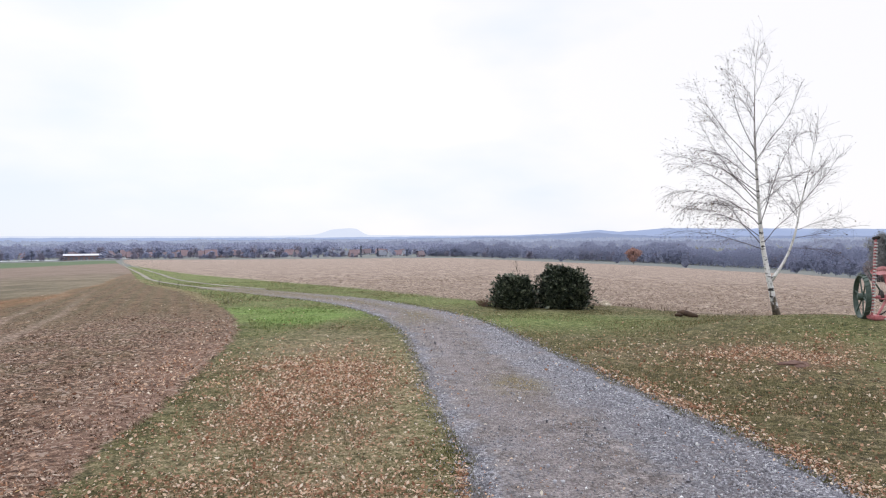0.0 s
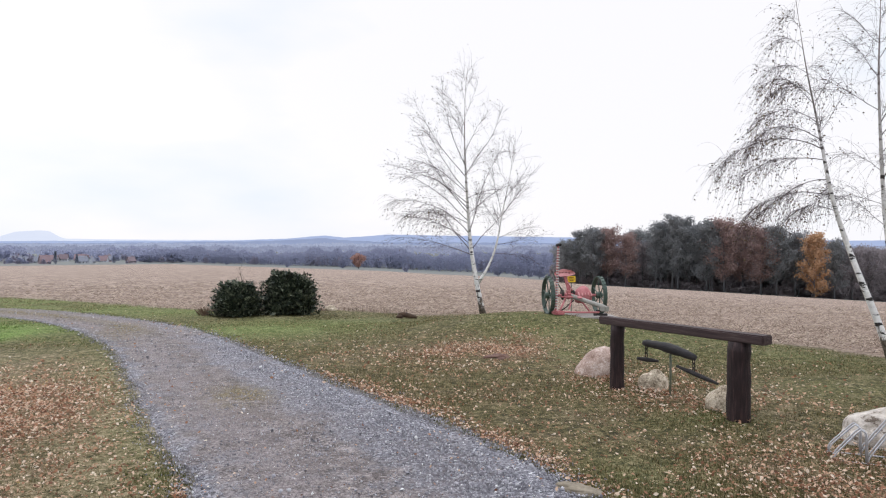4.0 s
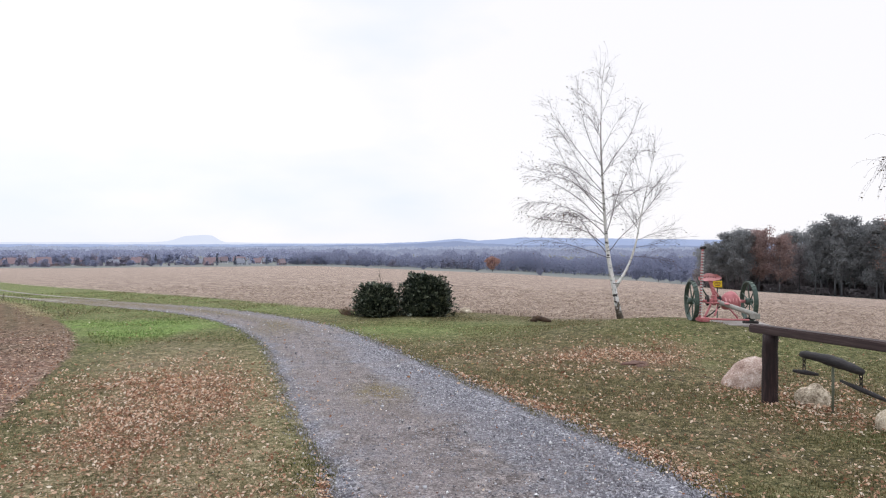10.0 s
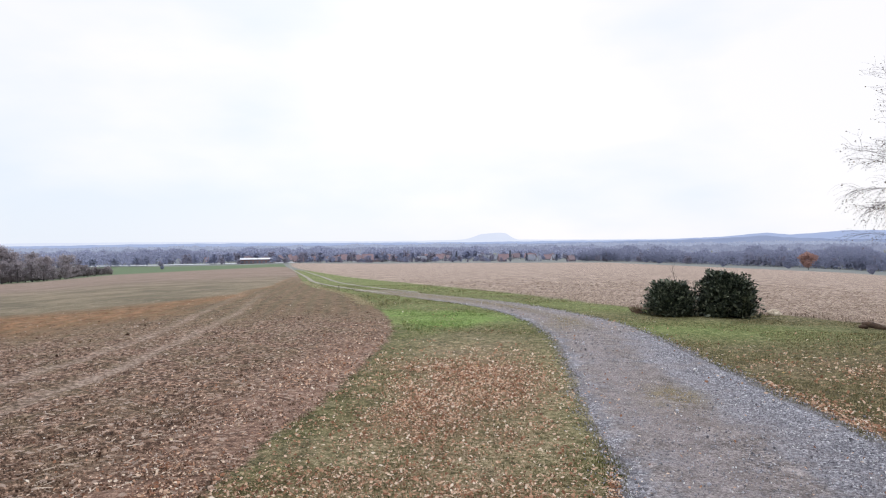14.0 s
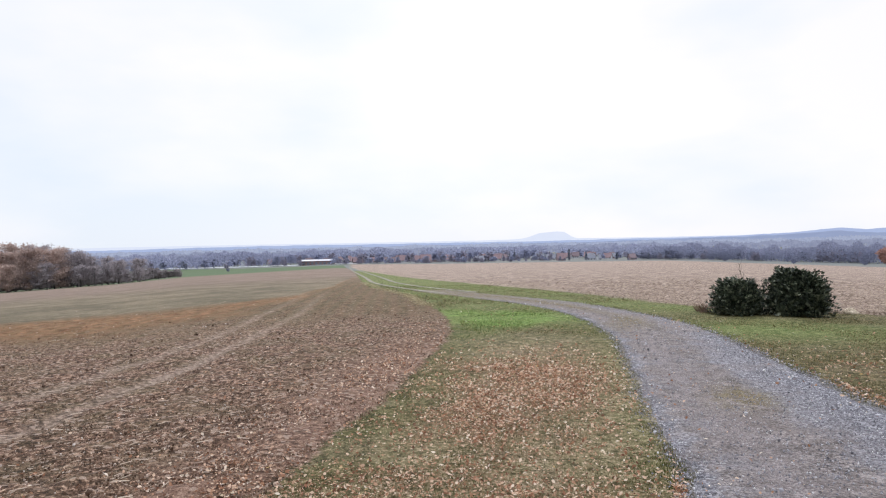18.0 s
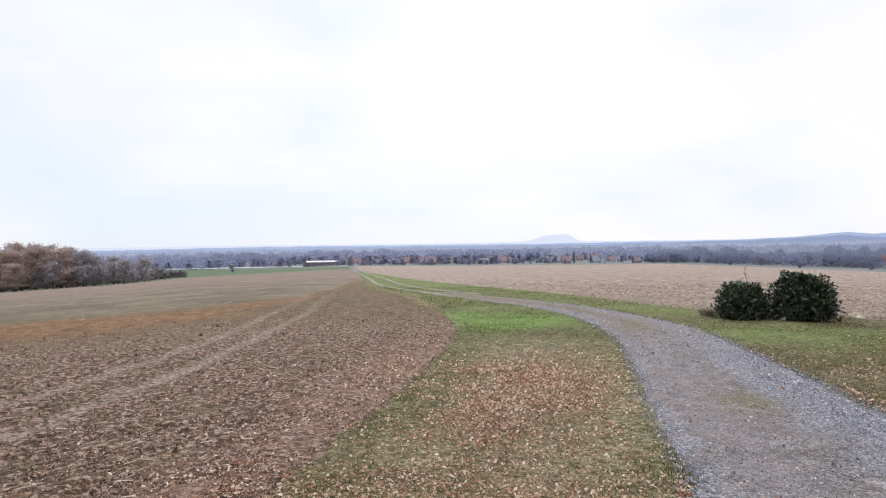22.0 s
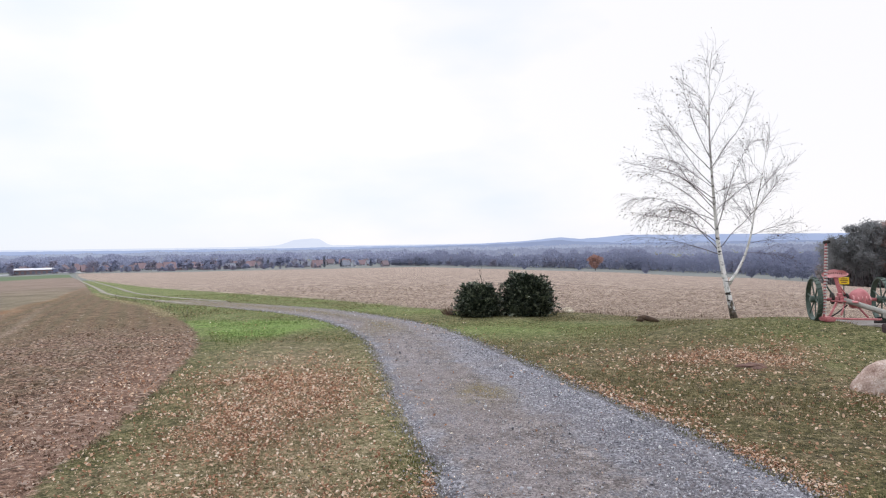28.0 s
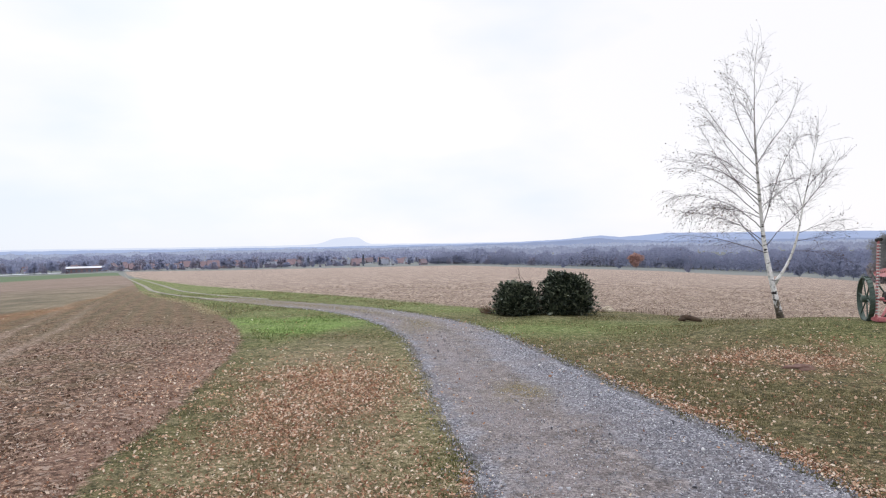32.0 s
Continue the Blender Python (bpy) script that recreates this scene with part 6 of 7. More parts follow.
def crown_mesh(seed, h, w, low, n, clump, material, kind="round"):
    """Many small leaf clumps in a lumpy crown with gaps."""
    rs = np.random.RandomState(seed)
    lobes = []
    for i in range(26 if kind == "round" else 1):
        t = rs.uniform(0.0, 1.0)
        zc = low + (h - low) * (0.16 + 0.70 * t)
        rr = w * 0.5 * math.sqrt(max(1 - ((t - 0.38) / 0.72) ** 2, 0.05)) * rs.uniform(0.25, 0.95)
        a = rs.uniform(0, 6.28)
        lobes.append((rr * math.cos(a), rr * math.sin(a), zc, w * rs.uniform(0.13, 0.21)))
    arms = []
    for i in range(30):
        z0 = low + (h * 0.93 - low) * (i / 29) ** 0.9
        t = (z0 - low) / (h - low)
        out = w * 0.5 * math.sqrt(max(1 - ((t - 0.35) / 0.70) ** 2, 0.03)) * rs.uniform(0.45, 1.15)
        a = i * 2.4 + rs.uniform(-0.6, 0.6)
        lift = min(rs.uniform(0.10, 0.22) * h, max(h * rs.uniform(0.94, 1.04) - z0, 0.4))
        arms.append((np.array([0, 0, z0]), np.array([out * math.cos(a), out * math.sin(a), z0 + lift])))
    pts = []
    for i in range(n):
        if kind == "plume":
            p0, p1 = arms[rs.randint(len(arms))]
            t = rs.rand() ** 0.6
            spread = 0.35 + 0.75 * t
            pts.append(tuple(p0 + (p1 - p0) * t + np.array([0, 0, 0.9 * t * (1 - t)]) + rs.normal(0, 1, 3) * spread * np.array([1, 1, 0.8]) * w * 0.075))
        elif kind == "round":
            cx, cy, cz, cr = lobes[rs.randint(len(lobes))]
            u = rs.normal(0, 1, 3)
            u /= np.linalg.norm(u)
            rr = cr * rs.uniform(0.45, 1.08)
            pts.append((cx + u[0] * rr, cy + u[1] * rr, cz + u[2] * rr * 0.85))
        else:
            t = rs.rand() ** 0.75
            a = rs.uniform(0, 6.28)
            if kind == "cone":
                rr = w * 0.5 * (1 - t) ** 0.8 * rs.uniform(0.3, 1.05) + 0.1
            else:
                rr = w * 0.5 * math.sqrt(max(1 - (2 * t - 0.8) ** 2 / 1.7, 0.02)) * rs.uniform(0.4, 1.05)
            pts.append((rr * math.cos(a), rr * math.sin(a), low + (h - low) * t))
    pts = np.array(pts)
    rot = spin(rs.uniform(0, 6.3, n), rs.uniform(0, 6.3, n), rs.uniform(0, 6.3, n))
    base = np.array([(-0.5, -0.35, 0), (0.15, -0.55, 0.18), (0.55, 0.25, 0), (-0.2, 0.5, -0.15)])
    v = np.einsum("nij,kj->nki", rot, base) * (clump * rs.uniform(0.6, 1.35, n))[:, None, None] + pts[:, None, :]
    f = np.arange(n * 4).reshape(-1, 4)
    return np_mesh("crown", v.reshape(-1, 3), f, material)


def tree_kind(seed, h, w, low, n, clump, material, label, kind="round", trunk=0.26, name="tree", group="trees of the wood"):
    rng = random.Random(seed)
    tr = thing(name, pose(0, -400, -60), label, "tree", group)
    geo = Geo().tube([(0, 0, -0.4), (rng.uniform(-.2, .2), rng.uniform(-.2, .2), h * 0.4), (rng.uniform(-.4, .4), rng.uniform(-.4, .4), h * 0.88)], [trunk, trunk * 0.75, trunk * 0.15], 7)
    if kind in ("round", "plume"):
        for i in range(9):
            a, z0 = rng.uniform(0, 6.28), rng.uniform(0.35, 0.75) * h
            q = w * rng.uniform(0.25, 0.45)
            geo.tube([(0, 0, z0), (math.cos(a) * q * 0.55, math.sin(a) * q * 0.55, z0 + h * 0.07), (math.cos(a) * q, math.sin(a) * q, z0 + h * 0.17)], [trunk * 0.36, trunk * 0.22, trunk * 0.06], 5)
    part("trunk", geo, M_TRUNK, tr, "", True)
    ob = new("crown", crown_mesh(seed, h, w, low, n, clump, material, kind))
    ob.parent = tr
    return tr


def plant(proto, az, r, scale, rng, wide=1.0, dz=0.0):
    x, y = spot(az, r)
    m = pose(x, y, gz(x, y) + dz, 0, 0, rng.uniform(0, 360)) @ Matrix.Diagonal((scale * wide, scale * wide, scale, 1))
    t = copy_thing(proto, m)
    t.matrix_basis = m
    return t


def drop_proto(ob):
    for o in (*ob.children_recursive, ob):
        bpy.data.objects.remove(o)


rng = random.Random(77)
dark = [tree_kind(s, 17, 8.6, 2.6, 7000, 0.28, T_DARK, "tall dull green tree at the edge of the wood", "plume") for s in (101, 102)]
rust = [tree_kind(s, 17, 9.8, 2.8, 6600, 0.29, T_RUST, "rust brown autumn tree at the edge of the wood", "plume") for s in (103, 104)]
bare = [tree_kind(s, 16, 9.0, 2.0, 5000, 0.27, T_BARE, "nearly bare grey brown tree at the edge of the wood", "plume") for s in (105, 106)]
tan = [tree_kind(s, 17, 11.0, 0.2, 6600, 0.37, T_TAN, "tan brown oak in autumn leaf at the edge of the wood", "plume") for s in (107, 108)]
dim = [tree_kind(s, 16, 9.6, 0.8, 5200, 0.33, T_DIM, "nearly bare hazy brown tree at the edge of the wood", "plume") for s in (113, 114)]
slim = [tree_kind(s, 17, 5.2, 4.5, 3000, 0.27, T_DARK, "slim tall grey green tree in the wood", "plume", 0.17) for s in (111, 112)]
gold = tree_kind(109, 15, 6.8, 0.3, 4400, 0.36, T_GOLD, "golden yellow birch at the edge of the dark wood", "plume", 0.16)
shrub = tree_kind(110, 5, 6.0, 0.1, 1100, 0.42, T_BARE, "low grey brown thicket at the field's edge", "round", 0.08, "thicket")
# the wood beyond the stubble
PLAN = [(32.6, 12, dark), (33.8, 14.5, dark), (35.0, 16, dark), (36.2, 16.5, rust), (37.6, 16.5, rust), (38.9, 15.5, bare), (40.1, 17.5, dark), (41.4, 18.6, dark), (42.6, 18.4, dark), (43.8, 17.8, dark), (45.1, 18.0, rust), (46.3, 18.4, rust), (47.6, 17.8, rust),
        (48.8, 16.8, dark), (50.0, 16.2, dark), (51.4, 15.8, bare), (52.6, 15.2, dark), (53.7, 14.6, bare), (54.9, 14.0, bare), (56.1, 13.6, bare), (57.3, 12.8, bare), (58.5, 11.6, bare)]
for az, h, kinds in PLAN:
    plant(rng.choice(kinds), az + rng.uniform(-0.2, 0.2), 184 + rng.uniform(-3, 3), h / 17 * rng.uniform(0.86, 1.0) * (0.94 if az < 39 else 1.0), rng)
    plant(rng.choice(kinds if rng.random() < 0.6 else dark), az + rng.uniform(-0.7, 0.7), 194 + rng.uniform(-3, 5), h / 17 * rng.uniform(0.85, 0.98), rng)
    for q in range(2 if kinds is dark and az < 52 else 0):
        plant(rng.choice(slim), az + rng.uniform(-0.6, 0.6), 182 + rng.uniform(-2, 8), h / 17 * rng.uniform(0.84, 1.02), rng)
    plant(rng.choice(dark if az < 51 else bare), az + rng.uniform(-0.7, 0.7), 206 + rng.uniform(-4, 6), h / 17 * rng.uniform(0.88, 1.0), rng)
for i in range(110):
    plant(shrub, 32.4 + i * 0.242 + rng.uniform(-0.15, 0.15), rng.uniform(190, 222), rng.uniform(0.9, 1.7), rng)
for i in range(70):
    plant(shrub, 32.6 + i * 0.375 + rng.uniform(-0.2, 0.2), rng.uniform(184, 191), rng.uniform(0.26, 0.5), rng, 1.5)
plant(gold, 51.3, 177, 0.98, rng)
# the wood on the other side
for az, h, kinds in [(-63, 18, tan), (-61, 18, tan), (-59, 18.5, tan), (-57, 18.5, tan), (-55.4, 18, tan), (-54, 17.5, tan), (-52.8, 17, tan), (-51.6, 17.5, tan), (-50.3, 17.6, tan), (-49.0, 16.6, tan), (-47.7, 16, dim), (-46.6, 13, dim), (-45.6, 11.5, dim), (-44.5, 11, dim), (-43.2, 10, dim)]:
    plant(rng.choice(kinds), az + rng.uniform(-0.3, 0.3), 304 + rng.uniform(-5, 5), h / 17 * rng.uniform(0.8, 1.0), rng, rng.uniform(1.1, 1.5))
    plant(rng.choice((*kinds, *dim)), az + rng.uniform(-0.5, 0.5), 318 + rng.uniform(-4, 4), h / 17 * rng.uniform(0.85, 1.08), rng, rng.uniform(1.1, 1.5))
    plant(rng.choice(dim if kinds is dim else (*dim, *tan)), az + rng.uniform(-0.5, 0.5), 298 + rng.uniform(-3, 3), h / 17 * rng.uniform(0.4, 0.65), rng, rng.uniform(1.2, 1.7))
for az in np.arange(-63, -48, 0.5):
    plant(shrub, az, 300 + rng.uniform(-3, 8), rng.uniform(0.8, 1.3), rng)
for az in np.arange(-49, -40.2, 0.45):
    plant(shrub, az, 318 + (az + 49) * 1.5 + rng.uniform(-3, 3), rng.uniform(0.8, 1.2) * (1.1 if az < -42 else 0.85), rng)
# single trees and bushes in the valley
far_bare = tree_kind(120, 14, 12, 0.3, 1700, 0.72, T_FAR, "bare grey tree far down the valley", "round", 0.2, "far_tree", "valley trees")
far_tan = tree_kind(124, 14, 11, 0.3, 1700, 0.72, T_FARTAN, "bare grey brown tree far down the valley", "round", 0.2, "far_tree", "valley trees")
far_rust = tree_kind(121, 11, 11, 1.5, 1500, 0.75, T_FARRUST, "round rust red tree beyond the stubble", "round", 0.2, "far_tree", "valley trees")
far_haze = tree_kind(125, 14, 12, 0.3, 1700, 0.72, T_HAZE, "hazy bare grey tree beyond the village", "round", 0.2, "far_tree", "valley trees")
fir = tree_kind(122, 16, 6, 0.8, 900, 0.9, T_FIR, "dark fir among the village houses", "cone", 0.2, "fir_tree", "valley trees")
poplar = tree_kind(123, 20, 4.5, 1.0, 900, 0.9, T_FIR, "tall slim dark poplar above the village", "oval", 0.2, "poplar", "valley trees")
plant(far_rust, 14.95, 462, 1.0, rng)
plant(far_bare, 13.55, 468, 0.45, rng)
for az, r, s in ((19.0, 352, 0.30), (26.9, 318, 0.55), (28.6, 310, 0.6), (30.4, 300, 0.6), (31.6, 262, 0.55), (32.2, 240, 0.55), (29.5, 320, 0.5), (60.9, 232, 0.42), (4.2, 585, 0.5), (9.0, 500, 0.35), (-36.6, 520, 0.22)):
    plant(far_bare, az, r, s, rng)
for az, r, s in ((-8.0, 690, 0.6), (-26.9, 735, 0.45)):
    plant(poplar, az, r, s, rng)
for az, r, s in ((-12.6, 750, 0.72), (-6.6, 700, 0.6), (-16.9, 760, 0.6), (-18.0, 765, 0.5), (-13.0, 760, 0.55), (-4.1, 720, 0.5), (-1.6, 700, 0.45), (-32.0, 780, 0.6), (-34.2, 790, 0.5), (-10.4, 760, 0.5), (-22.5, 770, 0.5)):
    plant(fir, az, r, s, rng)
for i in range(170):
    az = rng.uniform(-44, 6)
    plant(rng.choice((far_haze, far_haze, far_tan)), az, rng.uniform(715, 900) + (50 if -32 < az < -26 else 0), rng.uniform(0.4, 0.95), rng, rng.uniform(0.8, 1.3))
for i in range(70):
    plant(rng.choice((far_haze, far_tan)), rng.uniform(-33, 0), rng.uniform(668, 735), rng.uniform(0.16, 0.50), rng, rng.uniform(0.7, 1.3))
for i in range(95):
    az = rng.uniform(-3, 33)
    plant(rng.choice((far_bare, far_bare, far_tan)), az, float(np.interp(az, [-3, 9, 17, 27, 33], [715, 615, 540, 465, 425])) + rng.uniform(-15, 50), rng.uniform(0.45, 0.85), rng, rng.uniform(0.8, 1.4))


# distance haze painted as a glowing colour over a near-black base
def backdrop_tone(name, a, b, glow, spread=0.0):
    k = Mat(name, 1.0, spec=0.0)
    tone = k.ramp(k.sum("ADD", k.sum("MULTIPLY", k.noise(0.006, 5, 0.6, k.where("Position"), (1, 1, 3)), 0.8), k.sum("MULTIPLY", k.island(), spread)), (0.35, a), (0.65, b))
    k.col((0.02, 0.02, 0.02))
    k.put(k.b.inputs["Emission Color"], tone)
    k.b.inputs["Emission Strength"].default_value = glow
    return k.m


# farthest woods: blue haze put into the emission, paler with distance
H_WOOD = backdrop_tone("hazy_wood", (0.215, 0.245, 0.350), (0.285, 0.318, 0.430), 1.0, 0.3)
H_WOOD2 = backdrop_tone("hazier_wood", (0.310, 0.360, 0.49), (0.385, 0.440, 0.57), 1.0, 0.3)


def belt(seed, a0, a1, r, h, n, size, material, name, label, gap=0.0, deep=60.0):
    """A far belt of woodland in one mesh, with an uneven top."""
    rs = np.random.RandomState(seed)
    verts = []
    base = np.array([(-0.5, -0.4, 0), (0.4, -0.5, 0), (0.5, 0.4, 0), (-0.4, 0.5, 0)])
    az = rs.uniform(a0, a1, n)
    keep = grain(az, az * 0 + seed, 1.9, seed) > gap
    az = az[keep]
    rr = (np.interp(az, [q[0] for q in r], [q[1] for q in r]) if isinstance(r, list) else r) + rs.uniform(-deep, deep, len(az))
    x, y = rr * np.sin(np.radians(az)), rr * np.cos(np.radians(az))
    top = h * (0.55 + 0.35 * grain(az, az * 0, 0.55, seed + 1) + 0.25 * grain(az, az * 0, 2.7, seed + 2))
    z = land(x, y) + top * rs.rand(len(az)) ** 0.7
    m = len(az)
    rot = spin(rs.uniform(0, 6.3, m), rs.uniform(0, 6.3, m), rs.uniform(0, 6.3, m))
    v = np.einsum("nij,kj->nki", rot, base) * (size * rs.uniform(0.6, 1.4, m))[:, None, None] + np.stack([x, y, z], -1)[:, None, :]
    me = np_mesh(name, v.reshape(-1, 3), np.arange(m * 4).reshape(-1, 4), material)
    return tagged(new(name, me), label, "woods", kind="stuff")


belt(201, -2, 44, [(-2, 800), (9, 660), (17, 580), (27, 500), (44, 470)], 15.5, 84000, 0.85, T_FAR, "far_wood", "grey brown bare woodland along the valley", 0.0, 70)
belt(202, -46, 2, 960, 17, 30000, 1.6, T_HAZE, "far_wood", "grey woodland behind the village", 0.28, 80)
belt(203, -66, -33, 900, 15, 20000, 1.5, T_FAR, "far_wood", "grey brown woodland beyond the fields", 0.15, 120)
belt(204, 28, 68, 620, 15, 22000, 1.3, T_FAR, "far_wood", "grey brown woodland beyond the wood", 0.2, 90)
belt(205, -66, 68, 1400, 15.5, 26000, 3.6, H_WOOD, "far_wood", "hazy blue-grey woodland across the valley", 0.12, 180)
belt(206, -66, 68, 2300, 17, 24000, 5.0, H_WOOD2, "far_wood", "hazy blue-grey woodland in the distance", 0.15, 350)

for o in (*dark, *rust, *bare, *tan, *dim, *slim, gold, shrub, far_bare, far_haze, far_tan, far_rust, fir, poplar):
    drop_proto(o)

# ---------------------------------------------------------------- village
# house wall and roof colours have blue-grey distance haze mixed in
M_WALLS = [mottled("white_render", (0.44, 0.45, 0.48), (0.55, 0.56, 0.59), 0.8).m, mottled("cream_render", (0.36, 0.345, 0.365), (0.43, 0.415, 0.43), 0.8).m,
           mottled("brick_wall", (0.240, 0.180, 0.192), (0.29, 0.222, 0.232), 0.8).m, mottled("grey_wall", (0.26, 0.26, 0.28), (0.34, 0.34, 0.36), 0.8).m]
M_ROOFS = [mottled("red_roof_tiles", (0.205, 0.140, 0.150), (0.262, 0.185, 0.197), 0.7).m, mottled("brown_roof_tiles", (0.165, 0.122, 0.135), (0.22, 0.168, 0.182), 0.7).m,
           mottled("grey_roof", (0.17, 0.175, 0.21), (0.24, 0.245, 0.285), 0.7).m]
M_PANE = mottled("dark_window", (0.10, 0.105, 0.13), (0.14, 0.145, 0.17), 2.0, 0.2, spec=0.5).m
M_PALEROOF = mottled("pale_metal_roof", (0.46, 0.455, 0.49), (0.55, 0.54, 0.575), 0.1, 0.6).m
M_BARNWALL = mottled("dark_barn_wall", (0.14, 0.085, 0.085), (0.21, 0.13, 0.125), 0.3, 0.85).m


def house(az, r, w, d, eave, ridge, rz, wall, roof, label, panes=3):
    x, y = spot(az, r)
    h = thing("house", pose(x, y, gz(x, y) - 0.2, 0, 0, -az + rz), label, "house", "village houses")
    a, b = w / 2, d / 2
    part("wall", Geo().add([(-a, -b, 0), (a, -b, 0), (a, b, 0), (-a, b, 0), (-a, -b, eave), (a, -b, eave), (a, b, eave), (-a, b, eave), (-a, 0, ridge - 0.15), (a, 0, ridge - 0.15)],
                           [(0, 1, 5, 4), (2, 3, 7, 6), (1, 2, 6, 9, 5), (3, 0, 4, 8, 7)]), wall, h)
    geo, o = Geo(), 0.45
    for s in (-1, 1):
        e = eave - o * (ridge - eave) / b
        lo, hi = [(-a - o, s * (b + o), e), (a + o, s * (b + o), e)], [(a + o, 0, ridge), (-a - o, 0, ridge)]
        up = [(p, q, z + 0.22) for p, q, z in lo + hi]
        geo.add(lo + hi + up, [(0, 1, 2, 3), (4, 5, 6, 7), (0, 1, 5, 4), (1, 2, 6, 5), (3, 0, 4, 7)])
    rf = part("roof", geo, roof, h)
    part("chimney", Geo().box((0.7, 0.7, 1.6), Matrix.Translation((a * 0.4, 0.3, ridge + 0.4)), 0.05), M_WALLS[2], rf)
    for i in range(panes):
        px = -a + w * (i + 0.5) / panes
        win = part("window", Geo().box((1.2, 0.12, 1.4), Matrix.Translation((px, -b - 0.03, eave * 0.55)), 0.03), M_WALLS[0], h)
        part("pane", Geo().box((0.95, 0.06, 1.15), Matrix.Translation((px, -b - 0.09, eave * 0.55))), M_PANE, win)
    return h


rng = random.Random(5)
WORD = ["white rendered", "cream rendered", "brick", "grey walled"], ["red tiled roof", "brown tiled roof", "grey roof"]


def add_house(az, r, big=1.0, wi=None, ri=None, rz=None):
    wi = rng.choice((0, 0, 0, 3, 2, 3)) if wi is None else wi
    ri = rng.choice((0, 0, 0, 1, 1, 2)) if ri is None else ri
    w, d = rng.uniform(7, 11) * big, rng.uniform(6, 8) * big
    e = rng.uniform(2.2, 3.2)
    house(az, r, w, d, e, e + rng.uniform(3.6, 5.2) * big, rng.uniform(-60, 60) if rz is None else rz, M_WALLS[wi], M_ROOFS[ri], f"{WORD[0][wi]} village house with {WORD[1][ri]}", 3)


for az, r, big, wi, ri, rz in ((-20.2, 735, 1.2, 2, 0, 8), (-17.3, 745, 1.2, 2, 0, -12), (-15.6, 735, 0.9, 0, 2, 15), (-14.9, 745, 0.8, 0, 1, 60), (-8.7, 712, 1.1, 2, 0, 20), (-24.6, 735, 1.0, 1, 0, -20), (-22.9, 742, 0.9, 0, 1, 30),
                               (-36.6, 800, 0.9, 0, 2, 50), (-35.4, 800, 0.9, 0, 2, 70), (-33.2, 790, 0.85, 1, 0, 25), (-6.2, 705, 0.8, 0, 2, 10), (-5.6, 705, 0.7, 0, 2, 60), (-2.9, 700, 0.9, 2, 1, 30), (-26.0, 742, 1.0, 2, 0, 10)):
    add_house(az, r, big, wi, ri, rz)
for i in range(46):
    add_house(rng.uniform(-33, -1), rng.uniform(760, 900), rng.uniform(0.8, 1.15))

bx, by = spot(-29.3, 712)
barn = thing("barn", pose(bx, by, gz(bx, by) - 0.3, 0, 0, 29.3), "long low barn with a pale roof and dark red-brown walls", "barn")
part("wall", Geo().box((34, 12, 4.6), Matrix.Translation((0, 0, 2.2)), 0.05), M_BARNWALL, barn)
for s in (-1, 1):
    for px in (-8.6, 8.6):
        part("roof_half", Geo().box((17.0, 7.2, 0.25), Matrix.Translation((px, s * 3.3, 5.3)) @ Matrix.Rotation(-s * 0.20, 4, "X"), 0.05), M_PALEROOF, barn, "pale metal roof sheet")
for i in range(8):
    part("bay", Geo().box((2.6, 0.2, 2.4), Matrix.Translation((-14.6 + i * 4.2, -6.02, 2.2)), 0.04), M_PANE, barn)

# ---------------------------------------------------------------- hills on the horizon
# hills: blue haze put into the emission, paler for each ridge further back
H_NEAR = backdrop_tone("hazy_hill", (0.270, 0.330, 0.495), (0.320, 0.385, 0.55), 1.0)
H_MID = backdrop_tone("hazier_hill", (0.375, 0.465, 0.68), (0.43, 0.52, 0.72), 1.0)
H_FAR = backdrop_tone("haziest_hill", (0.70, 0.765, 0.88), (0.75, 0.81, 0.905), 1.0)


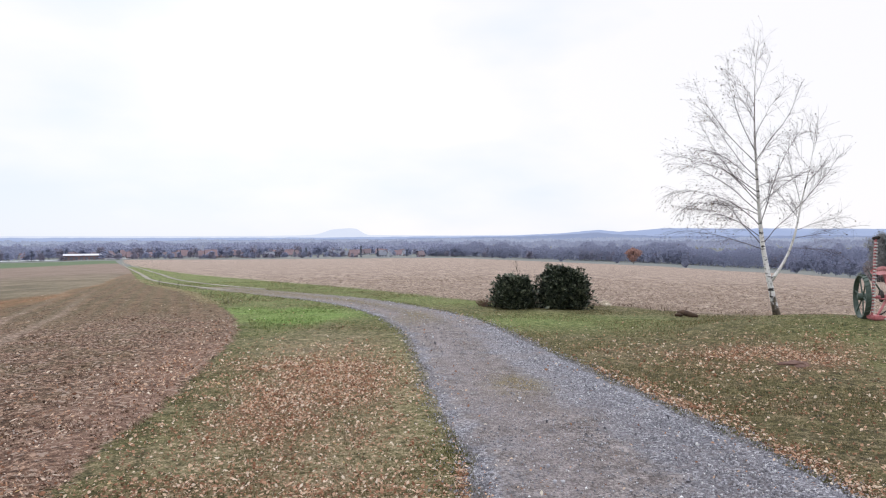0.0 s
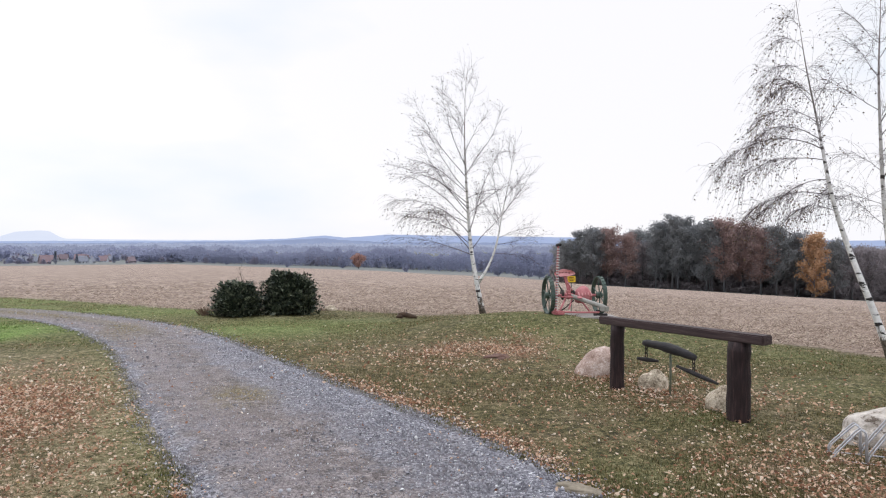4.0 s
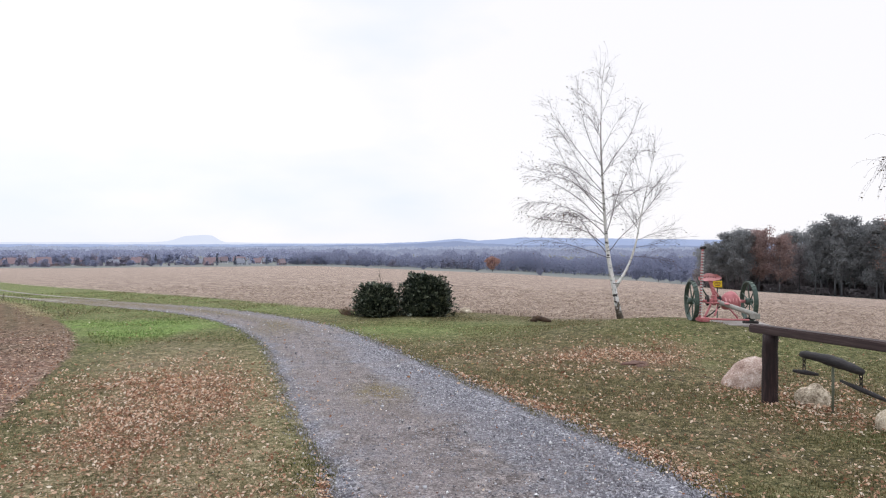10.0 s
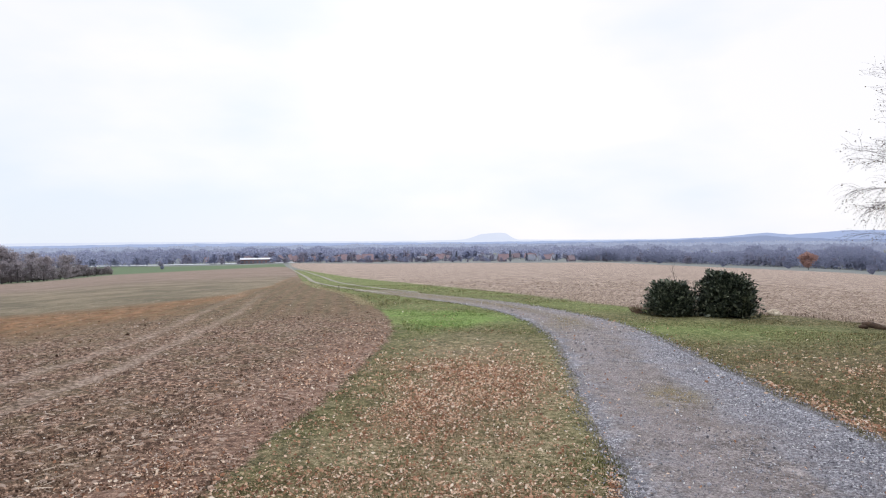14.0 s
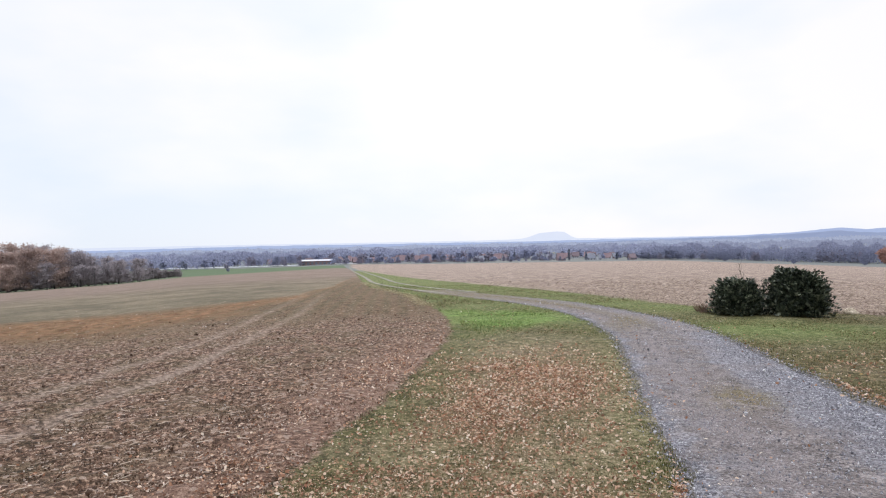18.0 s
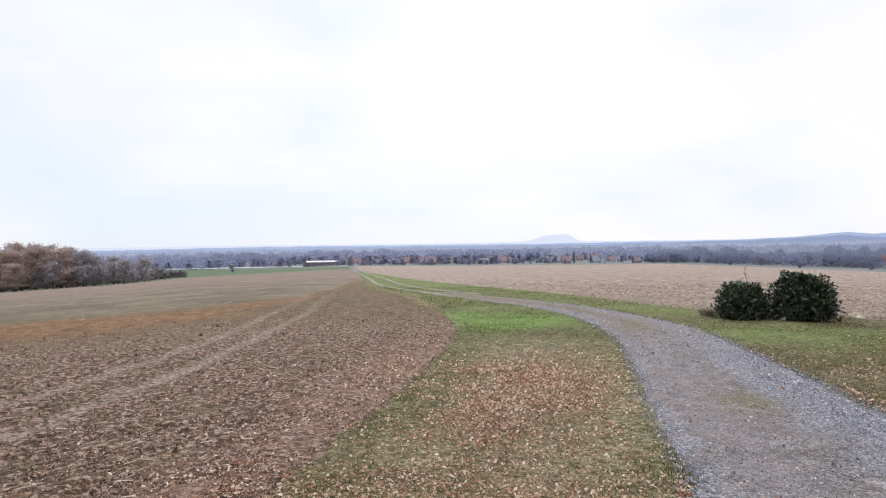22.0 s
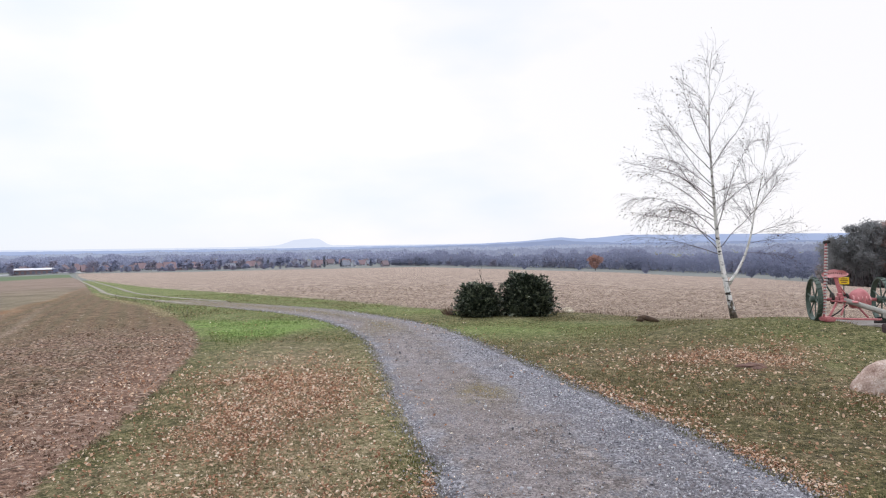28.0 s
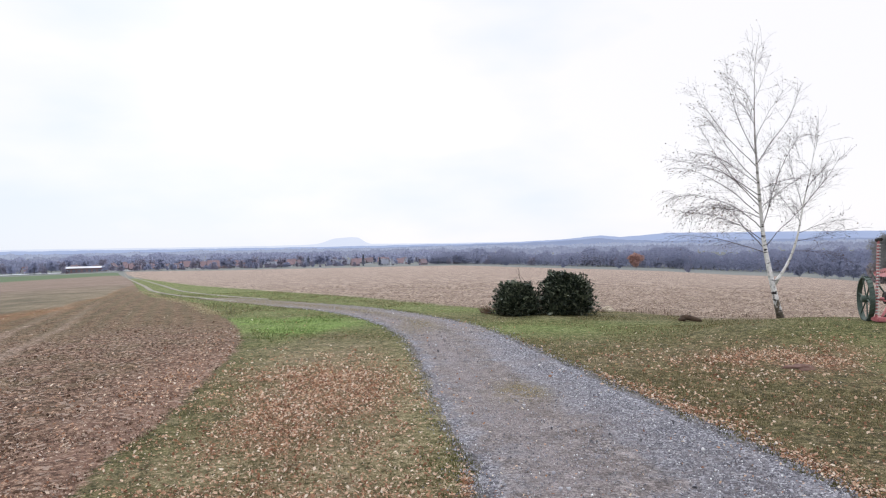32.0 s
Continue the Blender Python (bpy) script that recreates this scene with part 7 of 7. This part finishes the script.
def ridge(r, shape, material, label, seed, rough=0.03, deep=350):
    """A long hill; shape: bearing and height of the skyline in degrees."""
    az = np.arange(shape[0][0], shape[-1][0] + 0.01, 0.1)
    el = np.interp(az, [s[0] for s in shape], [s[1] for s in shape])
    for i in range(2):
        el = np.convolve(np.pad(el, 1, mode="edge"), np.ones(3) / 3, "valid")
    el = el + (grain(az, az * 0, 0.35, seed) - 0.5) * rough + (grain(az, az * 0, 1.3, seed + 1) - 0.5) * rough
    a = np.radians(az)
    rows = []
    for t, rr in ((0.0, r - deep), (0.45, r - deep * 0.6), (0.8, r - deep * 0.3), (1.0, r), (0.4, r + 60)):
        z0 = -40.0
        z = z0 + (EYE + rr * np.tan(np.radians(el)) - z0) * t
        rows.append(np.stack([rr * np.sin(a), rr * np.cos(a), z], -1))
    v = np.stack(rows, 0)
    n = v.shape[1]
    idx = np.arange(5 * n).reshape(5, n)
    q = np.stack([idx[:-1, :-1], idx[:-1, 1:], idx[1:, 1:], idx[1:, :-1]], -1).reshape(-1, 4)
    return tagged(new("backdrop", np_mesh("backdrop", v.reshape(-1, 3), q, material, True)), label, "hills", kind="structure")


ridge(4450, [(-70, 0.10), (-52, 0.10), (-40, 0.12), (-20, 0.06), (-13.2, 0.07), (-12.0, 0.13), (-11.4, 0.25), (-10.5, 0.57), (-9.9, 0.62), (-8.9, 0.69), (-8.35, 0.63), (-7.8, 0.26), (-7.3, 0.08), (0, 0.04), (20, 0.1), (50, 0.16), (70, 0.15)], H_FAR, "flat-topped spoil heap on the horizon, very pale blue with haze", 301, 0.015)
ridge(3700, [(-70, -0.10), (-45, -0.10), (-35, -0.02), (-12, -0.10), (-4.5, -0.06), (4.5, -0.02), (9, 0.16), (12, 0.46), (13.8, 0.27), (17.4, 0.54), (22, 0.48), (32, 0.38), (45, 0.2), (60, 0.14), (70, 0.1)], H_MID, "hazy pale blue wooded hills on the horizon", 302, 0.03)
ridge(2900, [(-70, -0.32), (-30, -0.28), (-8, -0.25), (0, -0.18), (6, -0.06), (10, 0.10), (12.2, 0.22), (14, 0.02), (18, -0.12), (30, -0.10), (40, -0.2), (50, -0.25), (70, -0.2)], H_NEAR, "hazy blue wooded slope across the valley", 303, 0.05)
